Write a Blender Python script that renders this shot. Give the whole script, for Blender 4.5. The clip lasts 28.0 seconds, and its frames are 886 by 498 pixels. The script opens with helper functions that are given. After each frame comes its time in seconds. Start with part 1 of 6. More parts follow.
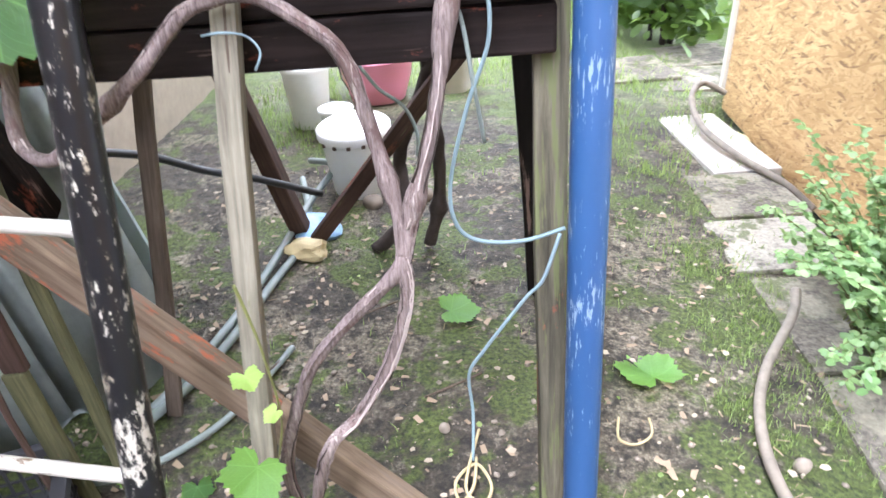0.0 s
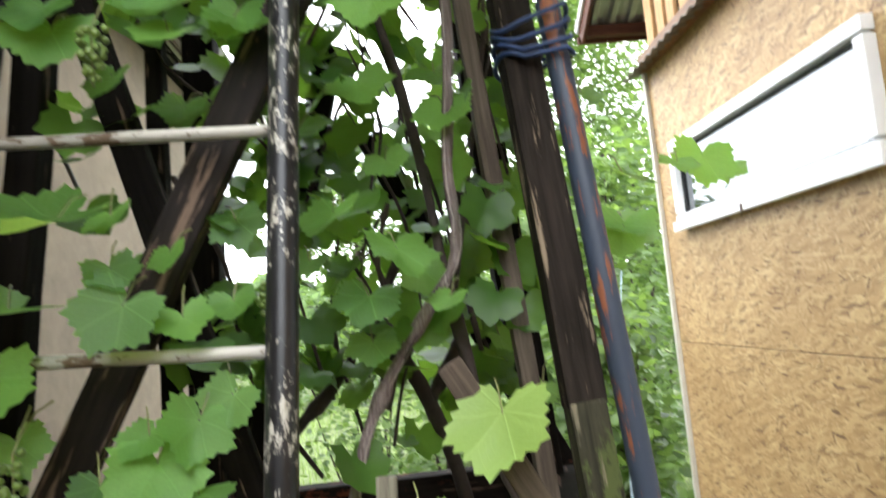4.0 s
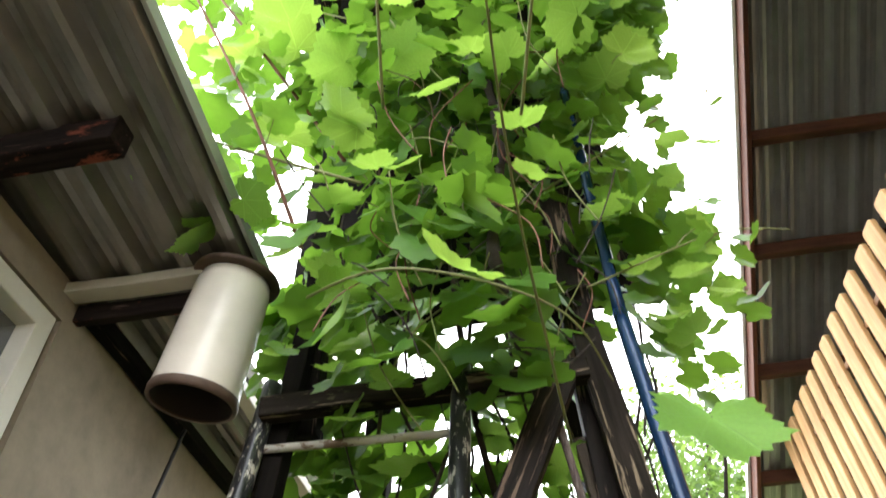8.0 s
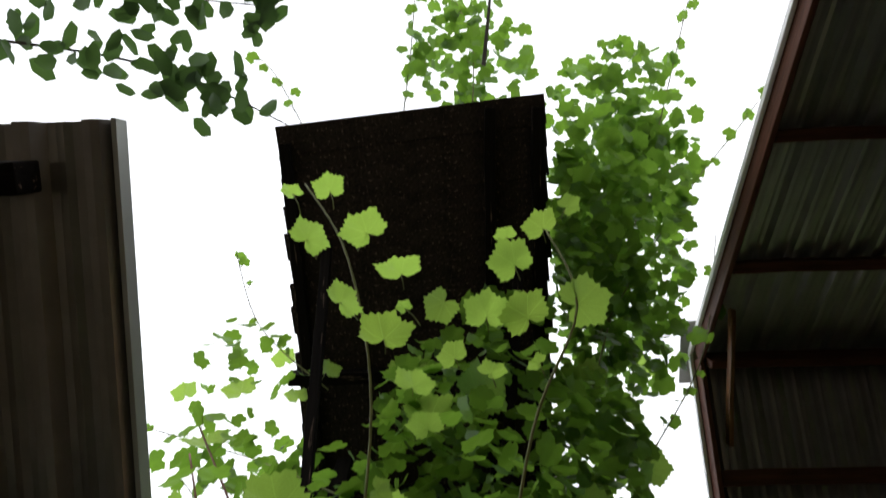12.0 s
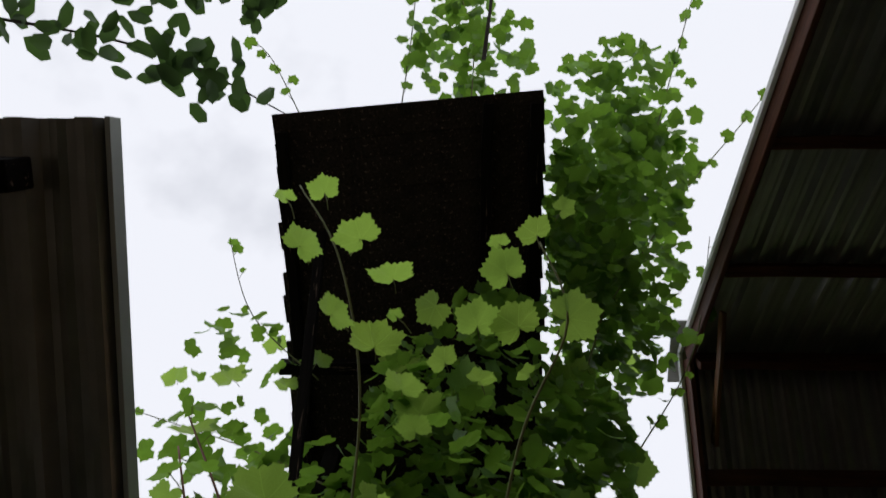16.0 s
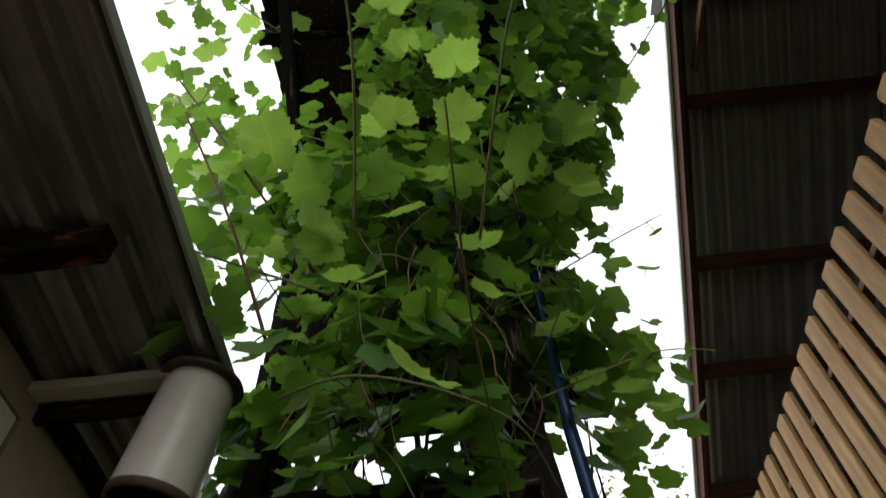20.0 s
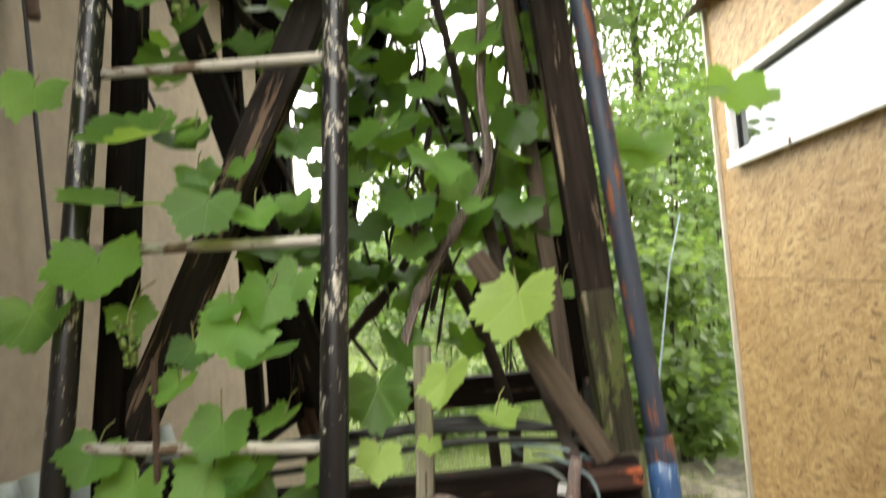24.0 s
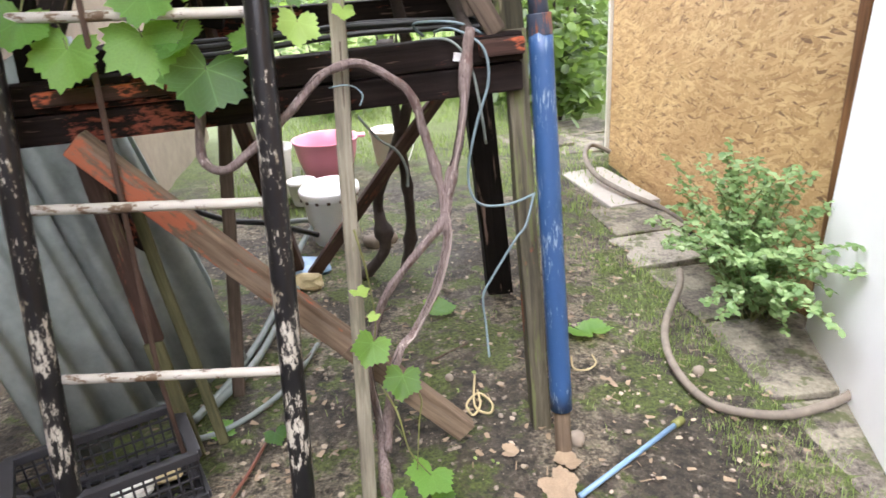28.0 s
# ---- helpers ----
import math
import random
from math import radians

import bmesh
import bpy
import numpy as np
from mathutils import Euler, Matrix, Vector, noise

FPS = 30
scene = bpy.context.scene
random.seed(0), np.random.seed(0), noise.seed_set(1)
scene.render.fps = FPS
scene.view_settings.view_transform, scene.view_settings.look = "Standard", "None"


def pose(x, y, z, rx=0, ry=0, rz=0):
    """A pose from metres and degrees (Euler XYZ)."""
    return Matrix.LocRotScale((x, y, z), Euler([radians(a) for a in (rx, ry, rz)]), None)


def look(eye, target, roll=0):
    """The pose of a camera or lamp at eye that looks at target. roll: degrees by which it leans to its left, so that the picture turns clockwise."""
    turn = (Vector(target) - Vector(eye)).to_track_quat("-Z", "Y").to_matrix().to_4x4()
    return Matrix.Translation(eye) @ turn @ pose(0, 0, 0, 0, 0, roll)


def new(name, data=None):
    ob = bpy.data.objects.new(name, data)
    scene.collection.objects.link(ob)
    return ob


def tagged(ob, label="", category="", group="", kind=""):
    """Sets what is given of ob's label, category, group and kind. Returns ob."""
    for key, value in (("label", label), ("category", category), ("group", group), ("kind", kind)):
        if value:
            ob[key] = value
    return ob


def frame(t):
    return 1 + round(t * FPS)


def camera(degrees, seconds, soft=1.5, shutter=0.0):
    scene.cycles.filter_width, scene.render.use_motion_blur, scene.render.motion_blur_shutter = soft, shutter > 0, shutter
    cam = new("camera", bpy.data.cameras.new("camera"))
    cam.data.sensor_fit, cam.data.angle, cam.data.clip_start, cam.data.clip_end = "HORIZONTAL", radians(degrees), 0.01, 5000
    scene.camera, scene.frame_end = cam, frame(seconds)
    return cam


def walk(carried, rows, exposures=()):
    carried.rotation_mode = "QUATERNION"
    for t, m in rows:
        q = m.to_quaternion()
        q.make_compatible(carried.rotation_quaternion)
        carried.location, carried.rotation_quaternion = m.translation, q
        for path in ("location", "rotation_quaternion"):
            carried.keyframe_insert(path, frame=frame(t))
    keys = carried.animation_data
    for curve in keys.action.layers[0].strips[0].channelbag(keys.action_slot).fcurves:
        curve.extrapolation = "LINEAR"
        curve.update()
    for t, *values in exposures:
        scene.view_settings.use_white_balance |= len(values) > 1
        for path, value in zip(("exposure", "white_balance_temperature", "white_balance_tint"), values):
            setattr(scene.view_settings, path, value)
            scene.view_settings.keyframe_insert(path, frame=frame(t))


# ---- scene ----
cam = camera(66.0, 28.0, 1.5, 0.5)
# seconds, x, y, z, yaw, pitch, roll
PATH = [
    (0.0, 0.196, 0.456, 1.104, 4.21, -30.88, -3.00),
    (0.5, 0.141, 0.376, 1.138, 0.53, -28.93, -6.29),
    (1.0, 0.063, 0.371, 1.155, -4.09, -26.34, -9.22),
    (2.0, -0.038, 0.334, 1.220, -11.22, -15.64, -5.94),
    (2.5, -0.038, 0.333, 1.244, -8.19, -8.34, -5.28),
    (3.0, -0.011, 0.276, 1.354, -5.68, -4.56, -6.07),
    (3.5, -0.020, 0.253, 1.404, -5.42, 0.29, -6.39),
    (4.0, -0.029, 0.230, 1.462, -3.21, 5.52, -5.40),
    (4.3, -0.030, 0.209, 1.501, -0.47, 8.78, -4.29),
    (4.5, -0.028, 0.209, 1.519, 1.02, 11.14, -3.91),
    (6.5, -0.045, 0.137, 1.612, 6.34, 33.58, -4.30),
    (7.0, -0.032, 0.111, 1.640, 6.78, 37.32, -3.71),
    (7.5, -0.029, 0.088, 1.657, 6.88, 41.33, -4.10),
    (8.0, -0.031, 0.054, 1.689, 6.70, 44.77, -2.84),
    (8.5, -0.028, 0.026, 1.699, 6.15, 48.36, -2.67),
    (9.0, -0.023, -0.007, 1.703, 5.56, 51.89, -2.31),
    (9.5, -0.016, -0.033, 1.705, 4.95, 56.28, -1.98),
    (10.0, -0.009, -0.050, 1.701, 3.63, 61.14, -2.73),
    (10.5, -0.003, -0.103, 1.706, 3.18, 64.55, -2.26),
    (11.0, -0.000, -0.124, 1.725, 3.69, 69.78, -0.74),
    (11.5, -0.001, -0.153, 1.732, 4.40, 75.27, 1.73),
    (12.0, 0.002, -0.179, 1.733, 5.66, 79.70, 3.90),
    (12.5, -0.004, -0.180, 1.721, 6.18, 83.58, 5.22),
    (14.5, -0.002, -0.289, 1.746, 7.62, 83.20, 7.29),
    (15.0, 0.005, -0.273, 1.743, 6.08, 81.83, 6.53),
    (15.5, 0.017, -0.260, 1.738, 4.72, 79.89, 4.98),
    (16.0, 0.007, -0.239, 1.746, 2.99, 78.13, 3.03),
    (16.5, 0.017, -0.208, 1.740, 2.17, 75.38, 1.75),
    (17.0, 0.014, -0.175, 1.728, 1.52, 72.53, -0.15),
    (17.5, 0.011, -0.156, 1.717, 1.58, 69.17, -0.78),
    (18.0, -0.001, -0.149, 1.706, 2.49, 65.57, -2.06),
    (18.5, -0.011, -0.107, 1.684, 2.07, 62.15, -3.16),
    (19.0, -0.020, -0.090, 1.660, 1.70, 58.86, -4.55),
    (19.5, -0.019, -0.066, 1.631, 2.29, 56.10, -5.34),
    (20.0, -0.027, -0.036, 1.597, 0.70, 53.81, -5.38),
    (20.5, -0.015, -0.038, 1.569, 1.64, 49.46, -4.59),
    (22.5, 0.034, 0.020, 1.533, 0.23, 27.07, -4.09),
    (23.0, 0.052, 0.047, 1.517, 0.79, 19.59, -3.94),
    (23.6, 0.074, 0.044, 1.415, 2.63, 9.05, -4.20),
    (24.0, 0.030, 0.050, 1.355, 2.89, 2.12, -4.80),
    (24.3, -0.035, 0.047, 1.316, 0.92, -4.44, -4.76),
    (25.0, -0.154, 0.026, 1.217, -5.88, -16.25, -6.01),
    (26.0, -0.153, -0.064, 1.168, -9.53, -25.36, -5.02),
    (26.5, -0.057, -0.105, 1.167, -8.07, -25.40, -4.71),
    (27.0, -0.025, -0.137, 1.168, -7.70, -24.37, -5.23),
    (27.5, -0.024, -0.159, 1.162, -7.04, -23.81, -5.05),
    (28.0, -0.044, -0.171, 1.157, -5.10, -23.33, -3.97),
]
# seconds, stops, kelvin, tint
EXPOSURES = [(0, 2.36, 5700, 18), (1, 2.10, 5650, 18), (2, 1.88, 5850, 16), (3, 1.52, 5950, 13), (4.0, 1.25, 6300, 9), (4.5, 1.12, 6400, 8), (6.5, 1.1, 6500, 8), (8.5, 1.5, 6400, 9), (9.6, 1.2, 6500, 10), (10.5, 0.58, 6500, 10), (12, -0.75, 6400, 12), (12.5, -1, 6300, 12), (14.5, -1.5, 6300, 13), (16, -1.62, 6300, 13), (17, -1.6, 6400, 12), (18.5, -1.3, 6500, 10), (20, -0.8, 6400, 8), (20.5, -0.55, 6400, 8), (22.5, 0.15, 6500, 6), (23, 0.28, 6700, 6), (24, 1.08, 7200, 8), (25, 1.27, 6900, 15), (26, 1.75, 6300, 18), (27, 1.8, 6150, 19), (28, 1.77, 6250, 19)]
walk(cam, [(t, pose(x, y, z, 90 + p, 0, w) @ pose(0, 0, 0, 0, 0, r)) for t, x, y, z, w, p, r in PATH], EXPOSURES)

# ---- sky and sun: bright broken cloud ----
world = bpy.data.worlds.new("sky")
scene.world = world
world.use_nodes = True
wn, wl = world.node_tree.nodes, world.node_tree.links
sky = wn.new("ShaderNodeTexSky")
sky.sky_type = "NISHITA"
sky.sun_disc = False
sky.sun_elevation, sky.sun_rotation = radians(58), radians(200)
wcoord = wn.new("ShaderNodeTexCoord")
wnoise = wn.new("ShaderNodeTexNoise")
wnoise.inputs["Scale"].default_value, wnoise.inputs["Detail"].default_value = 2.6, 7
wramp = wn.new("ShaderNodeValToRGB")
wramp.color_ramp.elements[0].color = (0.5, 0.5, 0.5, 1)
wramp.color_ramp.elements[0].position, wramp.color_ramp.elements[1].position = 0.24, 0.44
wmix = wn.new("ShaderNodeMix")
wmix.data_type = "RGBA"
wmix.inputs["B"].default_value = (21, 21.4, 22, 1)
wl.new(wcoord.outputs["Generated"], wnoise.inputs["Vector"])
wl.new(wnoise.outputs["Fac"], wramp.inputs["Fac"])
wl.new(wramp.outputs["Color"], wmix.inputs["Factor"])
wl.new(sky.outputs["Color"], wmix.inputs["A"])
wl.new(wmix.outputs["Result"], wn["Background"].inputs["Color"])
wn["Background"].inputs["Strength"].default_value = 0.13
sun = new("sun", bpy.data.lights.new("sun", "SUN"))
sun.data.energy, sun.data.angle, sun.data.color = 1.5, radians(12), (1.0, 0.98, 0.95)
sun.matrix_world = look((-2, -6, 12), (0, 0, 0))


# ---- materials ----
def material(name, rough=0.8, metal=0.0):
    m = bpy.data.materials.new(name)
    m.use_nodes = True
    b = m.node_tree.nodes["Principled BSDF"]
    b.inputs["Roughness"].default_value, b.inputs["Metallic"].default_value = rough, metal
    return m, m.node_tree.nodes, m.node_tree.links, b


def mapped(n, l, scale=(1, 1, 1), rot=(0, 0, 0), space="Object"):
    c, q = n.new("ShaderNodeTexCoord"), n.new("ShaderNodeMapping")
    q.inputs["Scale"].default_value = scale
    q.inputs["Rotation"].default_value = rot
    l.new(c.outputs[space], q.inputs["Vector"])
    return q.outputs["Vector"]


def noise_tex(n, l, vec, scale, detail=6, rough=0.6, dist=0.0):
    t = n.new("ShaderNodeTexNoise")
    t.inputs["Scale"].default_value, t.inputs["Detail"].default_value = scale, detail
    t.inputs["Roughness"].default_value, t.inputs["Distortion"].default_value = rough, dist
    l.new(vec, t.inputs["Vector"])
    return t.outputs["Fac"]


def ramp(n, l, fac, stops):
    r = n.new("ShaderNodeValToRGB")
    e = r.color_ramp.elements
    while len(e) < len(stops):
        e.new(0.5)
    for k, (p, c) in zip(e, stops):
        k.position = p
        k.color = (c, c, c, 1) if isinstance(c, (int, float)) else (*c, 1)
    l.new(fac, r.inputs["Fac"])
    return r.outputs["Color"]


def mix(n, l, fac, a, b, mode="MIX"):
    m = n.new("ShaderNodeMix")
    m.data_type, m.blend_type = "RGBA", mode
    for key, v in (("Factor", fac), ("A", a), ("B", b)):
        if isinstance(v, (int, float)):
            m.inputs[key].default_value = v
        elif isinstance(v, tuple):
            m.inputs[key].default_value = (*v, 1)
        else:
            l.new(v, m.inputs[key])
    return m.outputs["Result"]


def bump(n, l, b, height, strength=0.4, dist=0.01):
    q = n.new("ShaderNodeBump")
    q.inputs["Strength"].default_value, q.inputs["Distance"].default_value = strength, dist
    l.new(height, q.inputs["Height"])
    l.new(q.outputs["Normal"], b.inputs["Normal"])


def wood(name, dark, light, stain=None, stain_at=0.55, rough=0.75, grain=0.35, space="Object", streak=0.0, streak_col=(0.16, 0.11, 0.085), spec=0.2, fine=70):
    """Wood with its grain along the piece's own z axis, and stains or leftover paint in patches."""
    m, n, l, b = material(name, rough)
    v = mapped(n, l, (1, 1, 0.06), space=space)
    g = noise_tex(n, l, v, fine, 8, 0.65, 0.4)
    big = noise_tex(n, l, mapped(n, l, (1, 1, 0.4)), 9, 5)
    col = ramp(n, l, g, [(0.3, dark), (0.72, light)])
    col = mix(n, l, ramp(n, l, big, [(0.35, 0.0), (0.7, 0.55)]), col, tuple(c * 0.55 for c in dark))
    if stain:
        s = noise_tex(n, l, mapped(n, l, (1, 1, 0.35)), 16, 9, 0.72)
        col = mix(n, l, ramp(n, l, s, [(stain_at, 0.0), (stain_at + 0.05, 1.0)]), col, stain)
    l.new(col, b.inputs["Base Color"])
    if streak:
        k = noise_tex(n, l, mapped(n, l, (1, 1, 0.09)), 55, 6, 0.6)
        col = mix(n, l, ramp(n, l, k, [(streak, 0.0), (streak + 0.06, 0.8)]), col, streak_col)
    l.new(col, b.inputs["Base Color"])
    b.inputs["Specular IOR Level"].default_value = spec
    bump(n, l, b, g, grain, 0.004)
    return m


def chipped(name, paint, under, at=0.57, rough=0.35, scale=38, stretch=0.35, metal=0.0, spot=None):
    """Paint with chips that show what lies under it, along the piece's own z axis."""
    m, n, l, b = material(name, rough, metal)
    v = mapped(n, l, (1, 1, stretch))
    s = noise_tex(n, l, v, scale, 9, 0.7)
    t = noise_tex(n, l, v, 4, 4)
    s = mix(n, l, 0.38, s, noise_tex(n, l, mapped(n, l, (1, 1, 0.6)), 13, 5, 0.6))
    base = mix(n, l, ramp(n, l, t, [(0.35, 0.0), (0.65, 1.0)]), paint, tuple(c * 0.7 for c in paint))
    col = mix(n, l, ramp(n, l, s, [(at, 0.0), (at + 0.03, 1.0)]), base, under)
    if spot:
        s2 = noise_tex(n, l, mapped(n, l, (1, 1, 0.5)), 21, 7, 0.7)
        col = mix(n, l, ramp(n, l, s2, [(0.62, 0.0), (0.66, 1.0)]), col, spot)
    l.new(col, b.inputs["Base Color"])
    bump(n, l, b, s, 0.25, 0.003)
    return m


def plain(name, col, rough=0.6, vary=0.25, scale=12, metal=0.0, relief=0.15, dist=0.004):
    m, n, l, b = material(name, rough, metal)
    v = mapped(n, l)
    a, c = noise_tex(n, l, v, scale, 8, 0.65), noise_tex(n, l, v, scale * 0.12, 4)
    both = mix(n, l, 0.5, a, c)
    l.new(ramp(n, l, both, [(0.3, tuple(x * (1 - vary) for x in col)), (0.7, tuple(min(1, x * (1 + vary * 0.6)) for x in col))]), b.inputs["Base Color"])
    bump(n, l, b, a, relief, dist)
    return m


def soiled(name, col, at):
    """Old concrete with soil and moss caked on it in patches."""
    m, n, l, b = material(name, 0.92)
    v = mapped(n, l, space="Object")
    w = n.new("ShaderNodeNewGeometry")
    fine, mid = noise_tex(n, l, w.outputs["Position"], 70, 8, 0.7), noise_tex(n, l, w.outputs["Position"], 6.5, 7, 0.65)
    moss = noise_tex(n, l, w.outputs["Position"], 11, 6, 0.65)
    c = ramp(n, l, fine, [(0.3, tuple(x * 0.6 for x in col)), (0.7, tuple(min(1, x * 1.3) for x in col))])
    soil = ramp(n, l, fine, [(0.35, (0.025, 0.021, 0.017)), (0.65, (0.16, 0.14, 0.11))])
    c = mix(n, l, ramp(n, l, mid, [(at, 0.0), (at + 0.09, 0.9)]), c, soil)
    c = mix(n, l, ramp(n, l, moss, [(0.54, 0.0), (0.60, 0.8)]), c, (0.06, 0.075, 0.02))
    l.new(c, b.inputs["Base Color"])
    bump(n, l, b, mix(n, l, 0.5, fine, mid), 0.7, 0.008)
    return m


def osb_material():
    """Oriented strand board: long flakes lying at several angles."""
    m, n, l, b = material("osb_board", 0.55)
    cols, tops = None, None
    warp = n.new("ShaderNodeTexNoise")
    warp.inputs["Scale"].default_value = 5
    src = n.new("ShaderNodeTexCoord")
    l.new(src.outputs["Object"], warp.inputs["Vector"])
    bent = n.new("ShaderNodeVectorMath")
    bent.operation = "MULTIPLY_ADD"
    l.new(warp.outputs["Color"], bent.inputs[0])
    bent.inputs[1].default_value = (0.03, 0.03, 0.03)
    l.new(src.outputs["Object"], bent.inputs[2])
    for k, ang in enumerate((8, 77, 131, 33, 158, 102, 55, 176, 20)):
        q = n.new("ShaderNodeMapping")
        q.inputs["Rotation"].default_value = (radians(ang), 0, 0)
        l.new(bent.outputs["Vector"], q.inputs["Vector"])
        q2 = n.new("ShaderNodeMapping")
        q2.inputs["Scale"].default_value = (1, 15, 100)
        q2.inputs["Location"].default_value = (k * 3.7, k * 1.3, k)
        l.new(q.outputs["Vector"], q2.inputs["Vector"])
        vo = n.new("ShaderNodeTexVoronoi")
        vo.inputs["Scale"].default_value = 1.0
        l.new(q2.outputs["Vector"], vo.inputs["Vector"])
        sep = n.new("ShaderNodeSeparateColor")
        l.new(vo.outputs["Color"], sep.inputs["Color"])
        c = ramp(n, l, sep.outputs["Red"], [(0.0, (0.14, 0.07, 0.025)), (0.13, (0.37, 0.22, 0.085)), (0.55, (0.51, 0.33, 0.14)), (1.0, (0.65, 0.465, 0.23))])
        if cols is None:
            cols, tops = c, sep.outputs["Green"]
        else:
            pick = ramp(n, l, sep.outputs["Blue"], [(0.66, 0.0), (0.68, 1.0)])
            cols, tops = mix(n, l, pick, cols, c), mix(n, l, pick, tops, sep.outputs["Green"])
    grain = noise_tex(n, l, mapped(n, l, (1, 1, 1)), 160, 5)
    cols = mix(n, l, ramp(n, l, grain, [(0.3, 0.0), (0.8, 0.35)]), cols, (0.24, 0.13, 0.05))
    stain = noise_tex(n, l, mapped(n, l), 1.7, 5)
    cols = mix(n, l, ramp(n, l, stain, [(0.42, 0.0), (0.75, 0.45)]), cols, (0.27, 0.14, 0.045))
    l.new(cols, b.inputs["Base Color"])
    bump(n, l, b, tops, 0.35, 0.003)
    return m


def ground_material():
    m, n, l, b = material("trodden_soil", 0.9)
    v = mapped(n, l)
    fine, mid, big = noise_tex(n, l, v, 90, 9, 0.7), noise_tex(n, l, v, 9, 8, 0.65), noise_tex(n, l, v, 1.6, 5)
    soil = ramp(n, l, fine, [(0.34, (0.022, 0.017, 0.012)), (0.5, (0.15, 0.124, 0.085)), (0.66, (0.40, 0.345, 0.25))])
    soil = mix(n, l, ramp(n, l, mix(n, l, 0.5, mid, big), [(0.45, 0.0), (0.58, 0.6)]), soil, (0.31, 0.265, 0.19))
    damp = noise_tex(n, l, mapped(n, l, rot=(0, 0, 1)), 2.3, 6)
    soil = mix(n, l, ramp(n, l, damp, [(0.44, 0.0), (0.51, 0.80)]), soil, (0.034, 0.027, 0.019))
    clod = noise_tex(n, l, v, 27, 7, 0.7)
    soil = mix(n, l, ramp(n, l, clod, [(0.40, 0.85), (0.50, 0.0)]), soil, (0.016, 0.013, 0.010))
    soil = mix(n, l, ramp(n, l, clod, [(0.58, 0.0), (0.68, 0.6)]), soil, (0.36, 0.31, 0.235))
    moss = ramp(n, l, fine, [(0.34, (0.010, 0.020, 0.004)), (0.64, (0.13, 0.17, 0.035))])
    mo = mix(n, l, 0.55, mid, big)
    col = mix(n, l, ramp(n, l, mo, [(0.49, 0.0), (0.525, 0.95)]), soil, moss)
    # lawn away from the yard
    sx = n.new("ShaderNodeSeparateXYZ")
    l.new(v, sx.inputs["Vector"])
    far = n.new("ShaderNodeMapRange")
    far.inputs["From Min"].default_value, far.inputs["From Max"].default_value = 3.3, 4.9
    wob = n.new("ShaderNodeMath")
    wob.operation = "MULTIPLY_ADD"
    l.new(mid, wob.inputs[0])
    wob.inputs[1].default_value = 2.2
    l.new(sx.outputs["Y"], wob.inputs[2])
    sub = n.new("ShaderNodeMath")
    sub.operation = "SUBTRACT"
    l.new(wob.outputs["Value"], sub.inputs[0])
    sub.inputs[1].default_value = 1.0
    l.new(sub.outputs["Value"], far.inputs["Value"])
    grass = ramp(n, l, fine, [(0.3, (0.055, 0.08, 0.02)), (0.7, (0.20, 0.25, 0.085))])
    col = mix(n, l, far.outputs["Result"], col, grass)
    l.new(col, b.inputs["Base Color"])
    rr = n.new("ShaderNodeMapRange")
    rr.inputs["To Min"].default_value, rr.inputs["To Max"].default_value = 0.95, 0.55
    l.new(damp, rr.inputs["Value"])
    l.new(rr.outputs["Result"], b.inputs["Roughness"])
    bump(n, l, b, mix(n, l, 0.5, fine, clod), 1.0, 0.035)
    return m


